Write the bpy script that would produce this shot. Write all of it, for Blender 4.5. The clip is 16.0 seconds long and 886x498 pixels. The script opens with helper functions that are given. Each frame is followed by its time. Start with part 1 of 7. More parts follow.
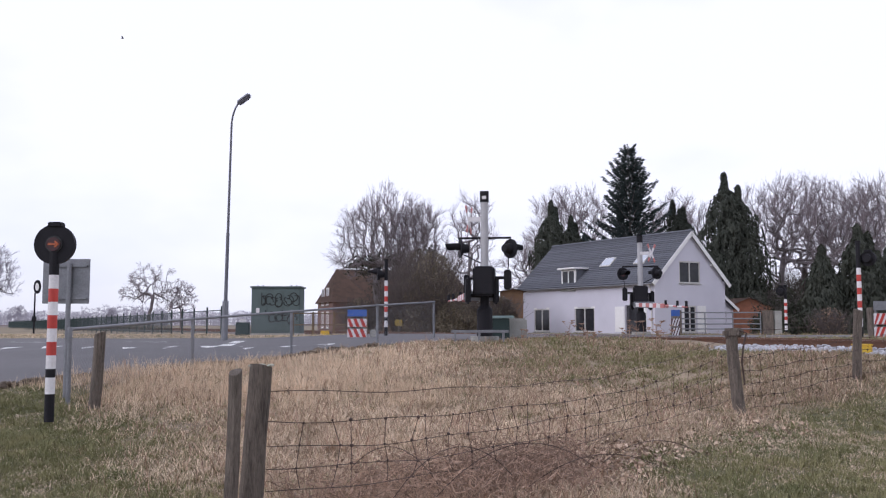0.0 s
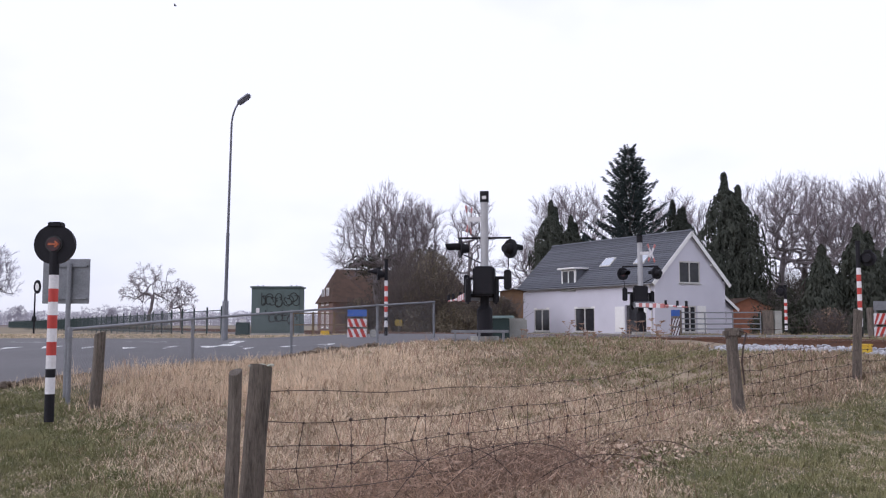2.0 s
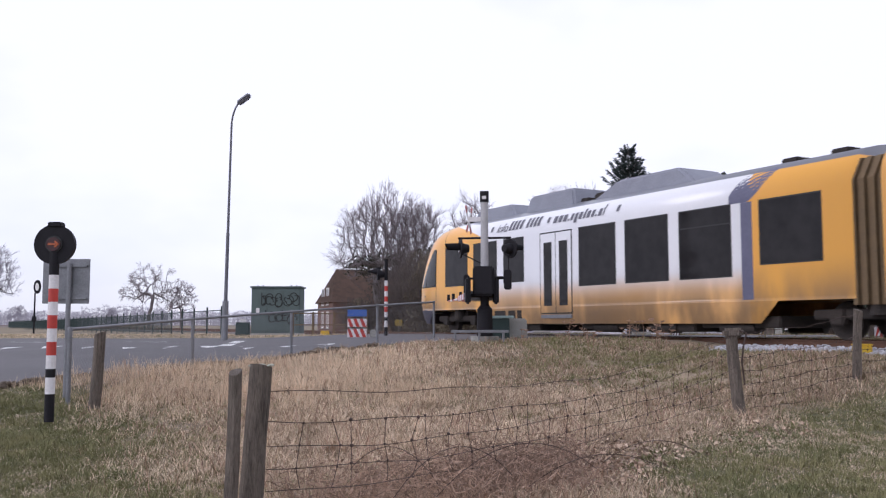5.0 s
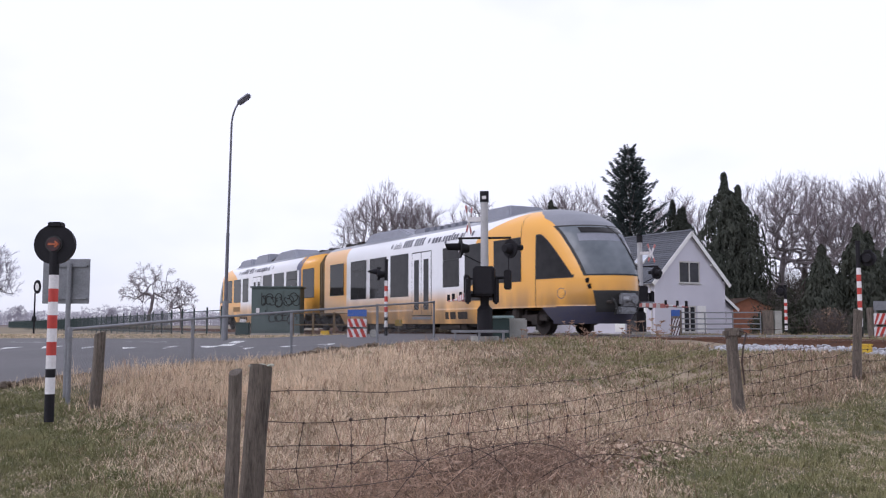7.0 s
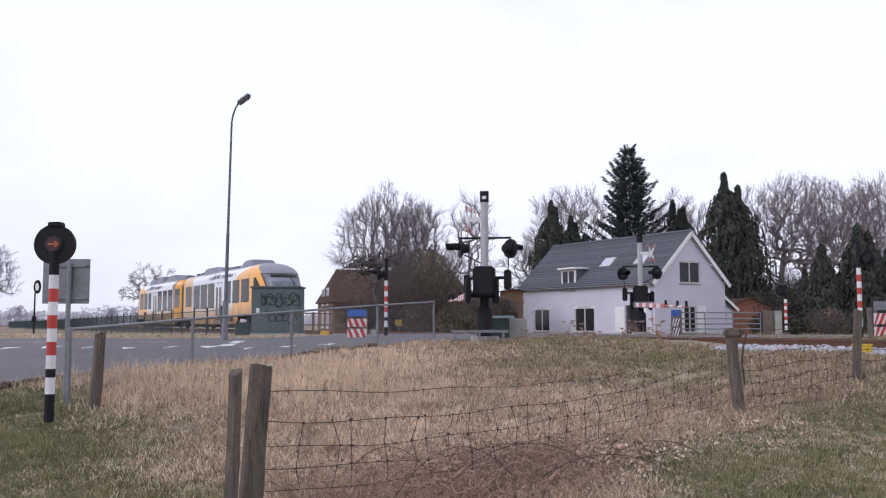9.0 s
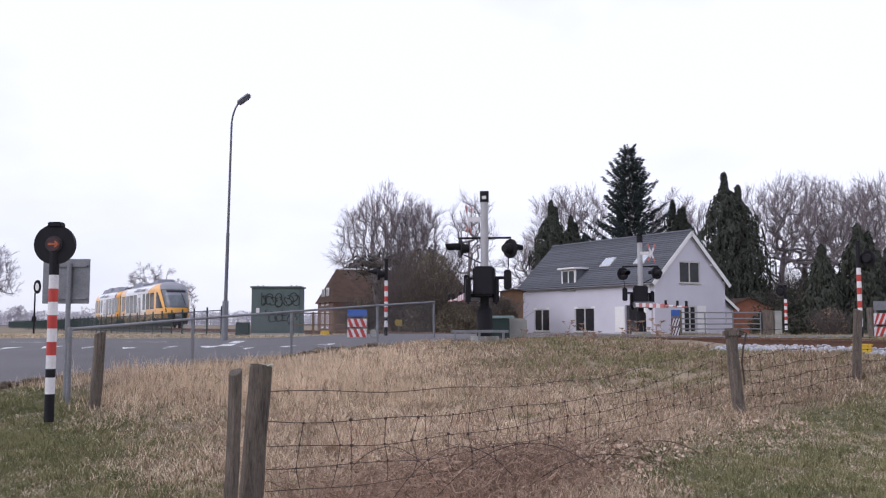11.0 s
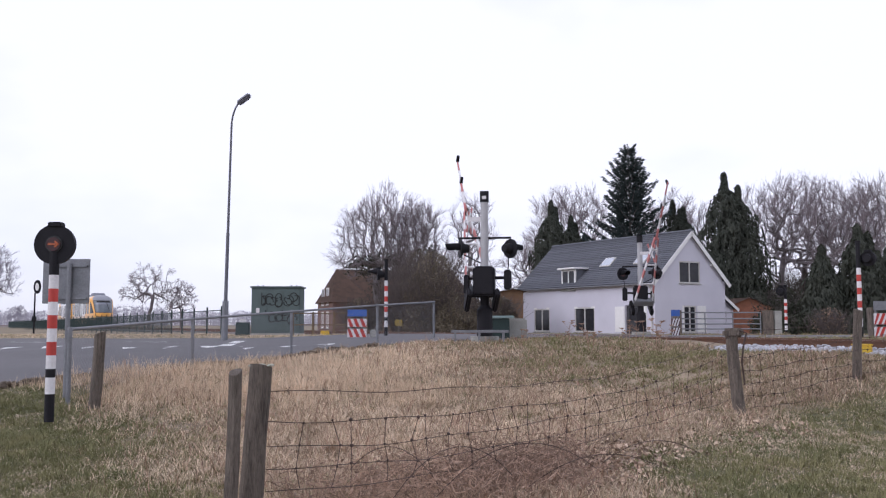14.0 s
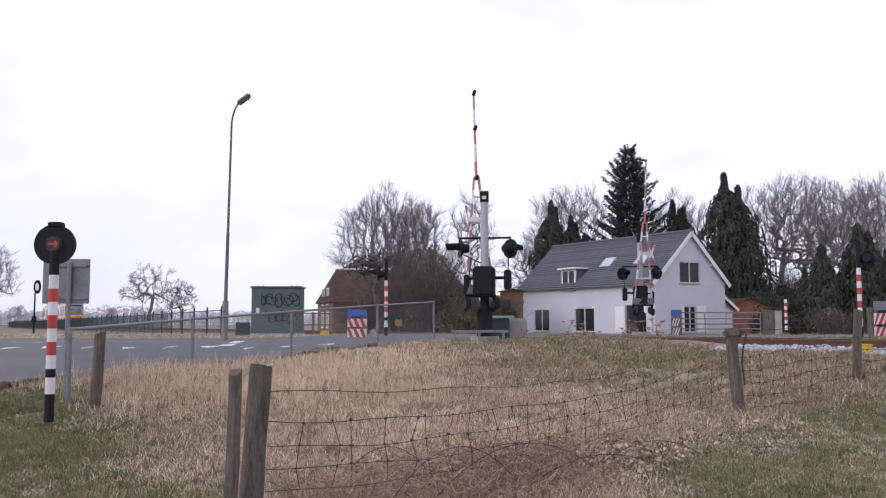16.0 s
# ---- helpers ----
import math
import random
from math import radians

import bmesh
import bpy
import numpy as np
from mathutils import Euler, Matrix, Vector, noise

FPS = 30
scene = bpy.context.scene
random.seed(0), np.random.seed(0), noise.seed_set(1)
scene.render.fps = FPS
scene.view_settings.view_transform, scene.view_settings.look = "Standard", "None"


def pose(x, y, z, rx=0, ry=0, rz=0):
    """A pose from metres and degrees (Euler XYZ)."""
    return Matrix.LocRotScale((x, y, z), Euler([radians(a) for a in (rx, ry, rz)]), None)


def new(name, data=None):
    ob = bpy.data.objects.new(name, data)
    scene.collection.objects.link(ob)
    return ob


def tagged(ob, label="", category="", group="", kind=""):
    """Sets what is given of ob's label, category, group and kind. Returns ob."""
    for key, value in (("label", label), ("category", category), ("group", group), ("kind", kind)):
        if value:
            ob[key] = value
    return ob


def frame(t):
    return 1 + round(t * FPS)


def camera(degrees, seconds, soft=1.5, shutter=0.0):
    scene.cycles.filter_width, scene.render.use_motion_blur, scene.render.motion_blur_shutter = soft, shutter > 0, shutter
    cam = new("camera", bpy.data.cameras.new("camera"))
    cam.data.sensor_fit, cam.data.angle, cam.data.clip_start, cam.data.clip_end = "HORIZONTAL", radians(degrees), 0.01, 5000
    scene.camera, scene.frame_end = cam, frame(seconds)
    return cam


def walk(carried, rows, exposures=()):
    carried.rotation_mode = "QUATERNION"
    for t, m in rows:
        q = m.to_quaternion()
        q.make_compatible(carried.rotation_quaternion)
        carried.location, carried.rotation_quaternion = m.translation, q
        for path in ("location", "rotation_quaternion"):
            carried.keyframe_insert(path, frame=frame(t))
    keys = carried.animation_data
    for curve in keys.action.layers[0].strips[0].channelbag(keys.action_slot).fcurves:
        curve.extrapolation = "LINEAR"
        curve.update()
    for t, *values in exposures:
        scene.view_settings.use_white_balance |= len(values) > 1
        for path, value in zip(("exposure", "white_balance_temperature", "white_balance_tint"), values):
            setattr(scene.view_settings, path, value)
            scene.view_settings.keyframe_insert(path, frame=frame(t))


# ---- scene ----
# camera: stands still beside the level crossing
cam = camera(52.2, 16.0, soft=1.2, shutter=0.12)
EYE = pose(0, 0, 0.321, 90 + 4.763, 0, 0)
walk(cam, [(0.0, EYE), (16.0, EYE)], exposures=[(0.0, 0.0, 5800, 20), (16.0, 0.0, 5800, 20)])

# ---- light: bright, thinly overcast winter sky, with a weak veiled sun
SUN_EL, SUN_ROT = 32.0, 245.0
world = bpy.data.worlds.new("sky")
scene.world = world
world.use_nodes = True
wn, wl = world.node_tree.nodes, world.node_tree.links
wn.clear()
w_out = wn.new("ShaderNodeOutputWorld")
w_bg = wn.new("ShaderNodeBackground")
w_sky = wn.new("ShaderNodeTexSky")
w_sky.sky_type, w_sky.sun_disc = "NISHITA", False
w_sky.sun_elevation, w_sky.sun_rotation = radians(SUN_EL), radians(SUN_ROT)
w_co = wn.new("ShaderNodeTexCoord")
w_map = wn.new("ShaderNodeMapping")
w_map.inputs["Scale"].default_value = (1.0, 1.0, 2.2)
w_noise = wn.new("ShaderNodeTexNoise")
w_noise.inputs["Scale"].default_value = 1.7
w_noise.inputs["Detail"].default_value = 5.0
w_ramp = wn.new("ShaderNodeValToRGB")
w_ramp.color_ramp.elements[0].position, w_ramp.color_ramp.elements[0].color = 0.34, (0.60, 0.60, 0.60, 1)
w_ramp.color_ramp.elements[1].position, w_ramp.color_ramp.elements[1].color = 0.56, (0.96, 0.96, 0.96, 1)
w_mix = wn.new("ShaderNodeMix")
w_mix.data_type = "RGBA"
w_mix.inputs["B"].default_value = (10.5, 10.5, 10.6, 1)
w_bg.inputs["Strength"].default_value = 0.1
wl.new(w_co.outputs["Generated"], w_map.inputs["Vector"])
wl.new(w_map.outputs["Vector"], w_noise.inputs["Vector"])
wl.new(w_noise.outputs["Fac"], w_ramp.inputs["Fac"])
wl.new(w_ramp.outputs["Color"], w_mix.inputs["Factor"])
wl.new(w_sky.outputs["Color"], w_mix.inputs["A"])
wl.new(w_mix.outputs["Result"], w_bg.inputs["Color"])
wl.new(w_bg.outputs["Background"], w_out.inputs["Surface"])
sun = new("sun", bpy.data.lights.new("sun", "SUN"))
sun.data.energy, sun.data.angle, sun.data.color = 0.95, radians(24), (1.0, 0.965, 0.92)
sun.matrix_world = pose(0, 0, 60, 90 - SUN_EL, 0, 180 - SUN_ROT)


# ---- materials
def mat(name, col, col2=None, rough=0.8, metal=0.0, scale=3.0, fine=40.0, bump=0.0, spread=0.0, isle=False, spec=0.5, coat=0.0, stretch=(1, 1, 1)):
    """Two noises blend col and col2; spread varies piece by piece, or island by island."""
    m = bpy.data.materials.new(name)
    m.use_nodes = True
    n, l = m.node_tree.nodes, m.node_tree.links
    b = n["Principled BSDF"]
    b.inputs["Roughness"].default_value, b.inputs["Metallic"].default_value = rough, metal
    b.inputs["Specular IOR Level"].default_value = spec
    b.inputs["Coat Weight"].default_value = coat
    if col2 is None:
        col2 = tuple(c * 0.82 for c in col)
    co = n.new("ShaderNodeTexCoord")
    mp = n.new("ShaderNodeMapping")
    mp.inputs["Scale"].default_value = stretch
    l.new(co.outputs["Object"], mp.inputs["Vector"])
    a, c = n.new("ShaderNodeTexNoise"), n.new("ShaderNodeTexNoise")
    a.inputs["Scale"].default_value, c.inputs["Scale"].default_value = scale, fine
    a.inputs["Detail"].default_value, c.inputs["Detail"].default_value = 4, 5
    l.new(mp.outputs["Vector"], a.inputs["Vector"])
    l.new(mp.outputs["Vector"], c.inputs["Vector"])
    ad = n.new("ShaderNodeMath")
    ad.operation = "ADD"
    l.new(a.outputs["Fac"], ad.inputs[0])
    l.new(c.outputs["Fac"], ad.inputs[1])
    rp = n.new("ShaderNodeMapRange")
    rp.inputs["From Min"].default_value, rp.inputs["From Max"].default_value = 0.7, 1.3
    l.new(ad.outputs[0], rp.inputs["Value"])
    mx = n.new("ShaderNodeMix")
    mx.data_type = "RGBA"
    mx.inputs["A"].default_value, mx.inputs["B"].default_value = (*col, 1), (*col2, 1)
    l.new(rp.outputs["Result"], mx.inputs["Factor"])
    out = mx.outputs["Result"]
    if spread:
        rnd = n.new("ShaderNodeNewGeometry") if isle else n.new("ShaderNodeObjectInfo")
        r2 = n.new("ShaderNodeMapRange")
        r2.inputs["To Min"].default_value, r2.inputs["To Max"].default_value = 1 - spread, 1 + spread
        l.new(rnd.outputs["Random Per Island" if isle else "Random"], r2.inputs["Value"])
        hs = n.new("ShaderNodeHueSaturation")
        l.new(r2.outputs["Result"], hs.inputs["Value"])
        l.new(out, hs.inputs["Color"])
        out = hs.outputs["Color"]
    l.new(out, b.inputs["Base Color"])
    if bump:
        bp = n.new("ShaderNodeBump")
        bp.inputs["Strength"].default_value, bp.inputs["Distance"].default_value = bump, 0.02
        l.new(ad.outputs[0], bp.inputs["Height"])
        l.new(bp.outputs["Normal"], b.inputs["Normal"])
    return m


M = {
    "soil": mat("dry_turf", (0.35, 0.27, 0.18), (0.17, 0.13, 0.088), 0.95, scale=0.6, fine=14, bump=0.8),
    "dark_soil": mat("dark_crumbly_soil", (0.075, 0.055, 0.042), (0.15, 0.115, 0.08), 0.95, scale=5, fine=30, bump=0.5, spread=0.3, isle=True),
    "asphalt": mat("asphalt", (0.13, 0.123, 0.126), (0.092, 0.088, 0.091), 0.85, scale=0.7, fine=60, bump=0.25),
    "paint": mat("road_paint", (0.78, 0.78, 0.76), (0.6, 0.6, 0.58), 0.7, scale=6, fine=80),
    "ballast": mat("ballast_bed", (0.24, 0.21, 0.19), (0.13, 0.11, 0.10), 0.95, scale=3, fine=18, bump=1.0),
    "stone": mat("pale_ballast_stone", (0.42, 0.42, 0.44), (0.27, 0.27, 0.285), 0.9, scale=8, fine=40, spread=0.35, isle=True),
    "rust": mat("rusty_rail_steel", (0.17, 0.085, 0.05), (0.10, 0.055, 0.04), 0.75, metal=0.3, scale=4, fine=40),
    "railtop": mat("polished_rail", (0.45, 0.43, 0.42), (0.3, 0.28, 0.27), 0.3, metal=0.9, scale=4, fine=50),
    "sleeper": mat("sleeper_wood", (0.13, 0.10, 0.08), (0.08, 0.065, 0.055), 0.9, scale=4, fine=30, spread=0.2),
    "concrete": mat("weathered_concrete", (0.42, 0.41, 0.38), (0.26, 0.26, 0.23), 0.9, scale=2.5, fine=35, bump=0.3),
    "render_white": mat("white_house_render", (0.66, 0.645, 0.71), (0.58, 0.565, 0.625), 0.9, scale=0.6, fine=25, bump=0.08),
    "tile": mat("dark_roof_tile", (0.115, 0.12, 0.14), (0.08, 0.083, 0.095), 0.75, scale=2, fine=30, spread=0.16),
    "trim_white": mat("white_gloss_trim", (0.86, 0.85, 0.83), (0.78, 0.77, 0.75), 0.5, scale=3, fine=30),
    "frame_grey": mat("grey_window_frame", (0.62, 0.60, 0.57), (0.52, 0.50, 0.47), 0.6, scale=4, fine=40),
    "dark_door": mat("dark_door_paint", (0.05, 0.05, 0.055), (0.035, 0.035, 0.04), 0.5, scale=3, fine=30),
    "brick": mat("red_brick", (0.20, 0.11, 0.085), (0.125, 0.075, 0.062), 0.9, scale=4, fine=30),
    "orange_brick": mat("orange_brick", (0.36, 0.15, 0.085), (0.25, 0.105, 0.065), 0.9, scale=4, fine=30),
    "old_roof": mat("brown_old_roof", (0.19, 0.115, 0.085), (0.105, 0.075, 0.058), 0.95, scale=1.5, fine=20, bump=0.5),
    "orange_wood": mat("orange_timber", (0.22, 0.125, 0.065), (0.14, 0.08, 0.045), 0.75, scale=3, fine=25),
    "hut": mat("green_hut_paint", (0.108, 0.145, 0.138), (0.078, 0.105, 0.10), 0.7, scale=1.5, fine=25),
    "graffiti": mat("black_spray_paint", (0.012, 0.014, 0.014), (0.02, 0.022, 0.02), 0.7, scale=6, fine=40),
    "galv": mat("galvanised_steel", (0.26, 0.265, 0.28), (0.17, 0.175, 0.187), 0.55, metal=0.5, scale=5, fine=50),
    "lamp_steel": mat("dull_lamp_steel", (0.16, 0.16, 0.18), (0.11, 0.11, 0.125), 0.6, metal=0.3, scale=4, fine=50),
    "fence_green": mat("dark_green_fence_steel", (0.022, 0.045, 0.04), (0.015, 0.032, 0.03), 0.6, scale=3, fine=30),
    "white": mat("white_signal_paint", (0.78, 0.76, 0.76), (0.62, 0.60, 0.60), 0.55, scale=5, fine=40),
    "mast_grey": mat("grey_white_mast_paint", (0.46, 0.455, 0.46), (0.36, 0.355, 0.36), 0.6, scale=4, fine=40),
    "red": mat("red_signal_paint", (0.52, 0.045, 0.03), (0.40, 0.04, 0.03), 0.5, scale=5, fine=40),
    # weathered red of the crosses; on the arms the paleness also paints sky glare
    "faded_glare_red": mat("faded_glare_red_paint", (0.52, 0.19, 0.17), (0.44, 0.15, 0.14), 0.6, scale=5, fine=40),
    "black": mat("black_signal_paint", (0.009, 0.008, 0.011), (0.014, 0.013, 0.016), 0.65, scale=4, fine=40, spec=0.25),
    "dark_red": mat("dull_dark_red_paint", (0.10, 0.035, 0.04), (0.07, 0.03, 0.035), 0.6, scale=5, fine=40),
    "blue": mat("blue_sign", (0.03, 0.10, 0.42), (0.04, 0.12, 0.38), 0.5, scale=4, fine=30),
    "yellow": mat("yellow_box_paint", (0.75, 0.50, 0.03), (0.6, 0.38, 0.03), 0.6, scale=4, fine=30),
    "post_wood": mat("weathered_oak_post", (0.225, 0.185, 0.15), (0.07, 0.057, 0.047), 0.92, scale=5, fine=30, bump=1.0, stretch=(6, 6, 0.7)),
    "pale_teal": mat("pale_teal_lid", (0.36, 0.47, 0.46), (0.26, 0.35, 0.34), 0.7, scale=4, fine=30),
    "board_yellow": mat("dull_yellow_board", (0.30, 0.21, 0.04), (0.2, 0.14, 0.04), 0.7, scale=5, fine=30),
    "moss": mat("pale_lichen", (0.55, 0.55, 0.48), (0.33, 0.33, 0.26), 0.95, scale=14, fine=60),
    "wire": mat("rusty_wire", (0.10, 0.065, 0.055), (0.06, 0.045, 0.04), 0.7, metal=0.4, scale=20, fine=90),
    "bark": mat("grey_brown_bark", (0.21, 0.185, 0.185), (0.13, 0.112, 0.115), 0.95, scale=3, fine=25),
    "twig": mat("bare_twigs", (0.31, 0.26, 0.27), (0.20, 0.168, 0.178), 0.95, scale=0.4, fine=5),
    "twig_dark": mat("dark_bare_twigs", (0.13, 0.105, 0.095), (0.085, 0.07, 0.066), 0.95, scale=0.4, fine=5),
    # twig colour made paler and bluer to carry the haze of distance
    "hazy_twig": mat("haze_paled_twigs", (0.43, 0.405, 0.47), (0.35, 0.335, 0.39), 0.95, scale=0.2, fine=3),
    "spruce": mat("spruce_needles", (0.030, 0.044, 0.044), (0.052, 0.068, 0.062), 0.9, scale=0.7, fine=7, spread=0.35, isle=True),
    "thuja": mat("cypress_foliage", (0.042, 0.050, 0.037), (0.066, 0.070, 0.051), 0.9, scale=0.7, fine=7, spread=0.2, isle=True),
    "shrub": mat("dark_evergreen_shrub", (0.028, 0.034, 0.02), (0.05, 0.052, 0.033), 0.92, scale=0.8, fine=7, spread=0.4, isle=True),
    "thicket": mat("brown_thicket_leaf", (0.23, 0.185, 0.125), (0.115, 0.10, 0.075), 0.92, scale=0.6, fine=4, spread=0.25, isle=True),
    "glass_dark": mat("dark_window_glass", (0.040, 0.040, 0.045), (0.026, 0.026, 0.03), 0.06, scale=1, fine=4, spec=0.22),
    "glass_sky": mat("skylight_glass", (0.55, 0.58, 0.63), (0.5, 0.53, 0.58), 0.08, metal=0.6, scale=1, fine=4),
    "lens_red": mat("dark_red_lens", (0.05, 0.010, 0.012), (0.035, 0.008, 0.01), 0.2, scale=8, fine=40),
    "rusty_leaf": mat("rusty_dead_leaf", (0.36, 0.25, 0.18), (0.18, 0.115, 0.08), 0.9, scale=6, fine=30, spread=0.4, isle=True),
    "leaf_litter": mat("dry_leaf_litter", (0.58, 0.46, 0.34), (0.14, 0.065, 0.04), 0.9, scale=22, fine=50, spread=0.55, isle=True),
}


# ---- helpers for meshes
def part(name, bm, material, parent=None, label="", smooth=False):
    """Links a bmesh, or (verts, faces), as one mesh object, under parent if given."""
    me = bpy.data.meshes.new(name)
    if isinstance(bm, tuple):
        me.from_pydata([tuple(v) for v in bm[0]], [], bm[1])
        me.update()
    else:
        bmesh.ops.recalc_face_normals(bm, faces=bm.faces[:])
        bm.to_mesh(me)
        bm.free()
    me.materials.append(M[material] if isinstance(material, str) else material)
    if smooth:
        for p in me.polygons:
            p.use_smooth = True
    ob = new(name, me)
    if parent:
        ob.parent = parent
    if label:
        ob["label"] = label
    return ob


def thing(name, m, label, category, group="", kind=""):
    e = new(name)
    e.matrix_basis = m
    return tagged(e, label, category, group, kind)


def box(bm, x0, y0, z0, x1, y1, z1, bevel=0.0, m=None):
    r = bmesh.ops.create_cube(bm, size=1.0)
    for v in r["verts"]:
        v.co = Vector((x0 + (v.co.x + 0.5) * (x1 - x0), y0 + (v.co.y + 0.5) * (y1 - y0), z0 + (v.co.z + 0.5) * (z1 - z0)))
    if m:
        bmesh.ops.transform(bm, matrix=m, verts=r["verts"])
    if bevel:
        es = list({e for v in r["verts"] for e in v.link_edges})
        bmesh.ops.bevel(bm, geom=es, offset=bevel, segments=2, affect="EDGES")
    return bm


def tube(bm, p, q, r0, r1=None, n=10, caps=True):
    """A straight tapered tube from p to q."""
    r1 = r0 if r1 is None else r1
    p, q = Vector(p), Vector(q)
    d = q - p
    rot = d.to_track_quat("Z", "Y").to_matrix().to_4x4()
    bmesh.ops.create_cone(bm, cap_ends=caps, segments=n, radius1=r0, radius2=r1, depth=d.length,
                          matrix=Matrix.Translation((p + q) / 2) @ rot)
    return bm


def path_tube(bm, pts, r, n=8):
    """One continuous bent tube through pts."""
    pts = [Vector(p) for p in pts]
    rings = []
    for i, p in enumerate(pts):
        d = (pts[min(i + 1, len(pts) - 1)] - pts[max(i - 1, 0)]).normalized()
        ref = Vector((0, 0, 1)) if abs(d.z) < 0.9 else Vector((1, 0, 0))
        u = d.cross(ref).normalized()
        v = d.cross(u)
        if rings and (rings[-1][0].co - pts[i - 1]).dot(u) < 0:
            u, v = -u, -v
        rings.append([bm.verts.new(p + (u * math.cos(6.28319 * k / n) + v * math.sin(6.28319 * k / n)) * r) for k in range(n)])
    for a, b in zip(rings, rings[1:]):
        for k in range(n):
            bm.faces.new((a[k], a[(k + 1) % n], b[(k + 1) % n], b[k]))
    bm.faces.new(rings[0])
    bm.faces.new(list(reversed(rings[-1])))
    return bm


def B():
    return bmesh.new()


def smooth01(t):
    t = min(1.0, max(0.0, t))
    return t * t * (3 - 2 * t)


# ---- the lie of the land (rail tops are at 0)
TX, TY, TA = -4.61, 43.35, -61.23
DX, DY = math.cos(radians(TA)), math.sin(radians(TA))


def track(s, q=0.0, z=0.0):
    """A place s metres along the track (towards the near end), q metres to its near side."""
    return (TX + DX * s + DY * q, TY + DY * s - DX * q, z)


PROFILE = [(-80, -1.6), (0, -1.42), (5.8, -1.14), (9, -1.0), (12, -0.85), (14.5, -0.64), (17, -0.45), (20, -0.26), (22.5, -0.15),
           (25, -0.12), (34, -0.10), (60, -0.35), (120, -0.5), (4000, -0.6)]


def ground_z(x, y):
    q = (x - TX) * DY + (y - TY) * -DX
    z = PROFILE[-1][1]
    for (y0, z0), (y1, z1) in zip(PROFILE, PROFILE[1:]):
        if y < y1:
            z = z0 + (z1 - z0) * max(0.0, (y - y0) / (y1 - y0))
            break
    z -= 0.13 * smooth01((-1.0 - x) / 4) * smooth01((y - 14) / 5) * smooth01((38 - y) / 6)
    near = smooth01((7.4 - abs(q)) / 4.3)
    bed = -0.22 + 0.15 * smooth01((y - 19.5) / 3) * smooth01((38 - y) / 3)
    z = z * (1 - near) + bed * near
    rough = smooth01((40 - abs(y)) / 20)
    z += rough * (0.05 * noise.noise((x * 0.5, y * 0.5, 1.0)) + 0.025 * noise.noise((x * 1.9, y * 1.9, 5.0)))
    return z


def sheet(name, xs, ys, material, lift=0.0, inside=None, zf=ground_z):
    verts, faces, idx = [], [], {}
    for j, y in enumerate(ys):
        for i, x in enumerate(xs):
            idx[i, j] = len(verts)
            verts.append((x, y, zf(x, y) + lift))
    for j in range(len(ys) - 1):
        for i in range(len(xs) - 1):
            if inside is None or inside((xs[i] + xs[i + 1]) / 2, (ys[j] + ys[j + 1]) / 2):
                faces.append((idx[i, j], idx[i + 1, j], idx[i + 1, j + 1], idx[i, j + 1]))
    return part(name, (verts, faces), material, smooth=True)


def steps(*runs):
    out = []
    for a, b, d in runs:
        k = a
        while k < b - 1e-6:
            out.append(k)
            k += d
    out.append(runs[-1][1])
    return out


ground = sheet("ground", steps((-2500, -200, 460), (-200, -40, 20), (-40, -14, 2), (-14, 26, 0.4), (26, 60, 3), (60, 200, 20), (200, 2500, 460)),
               steps((-300, -20, 40), (-20, 2, 2), (2, 34, 0.4), (34, 70, 3), (70, 200, 20), (200, 3600, 400)), "soil")
tagged(ground, "flat winter grassland with a bank up to the crossing", "ground", kind="structure")


# ---- road over the crossing and its branch towards the near corner
def near_edge(x):
    """The near edge of the asphalt."""
    pts = [(-60, -30), (-14, 4.0), (-6.9, 13.9), (-5.3, 16.8), (-3.1, 19.2), (-0.6, 23.0), (3, 24.2), (120, 24.2)]
    for (x0, y0), (x1, y1) in zip(pts, pts[1:]):
        if x < x1:
            return y0 + (y1 - y0) * (x - x0) / (x1 - x0)
    return 24.2


def road_z(x, y):
    z = ground_z(x, max(y, near_edge(x) - 1))
    q = (x - TX) * DY + (y - TY) * -DX
    k = smooth01((5.0 - abs(q)) / 3.0)
    return z * (1 - k) + -0.045 * k


def road_grid():
    verts, faces = [], []
    xs = steps((-60, -14, 2), (-14, 24, 0.5), (24, 120, 6))
    n = 30
    for x in xs:
        y0, y1 = near_edge(x), 33.2
        verts.append((x, y0 - 0.02, road_z(x, y0) - 0.4))
        for k in range(n + 1):
            y = y0 + (y1 - y0) * (k / n) ** 1.3
            verts.append((x, y, road_z(x, y) + 0.03))
    for i in range(len(xs) - 1):
        for k in range(n + 1):
            a = i * (n + 2) + k
            faces.append((a, a + n + 2, a + n + 3, a + 1))
    return verts, faces


road = part("road", road_grid(), "asphalt", smooth=True)
tagged(road, "grey worn asphalt road over the level crossing", "road", kind="structure")


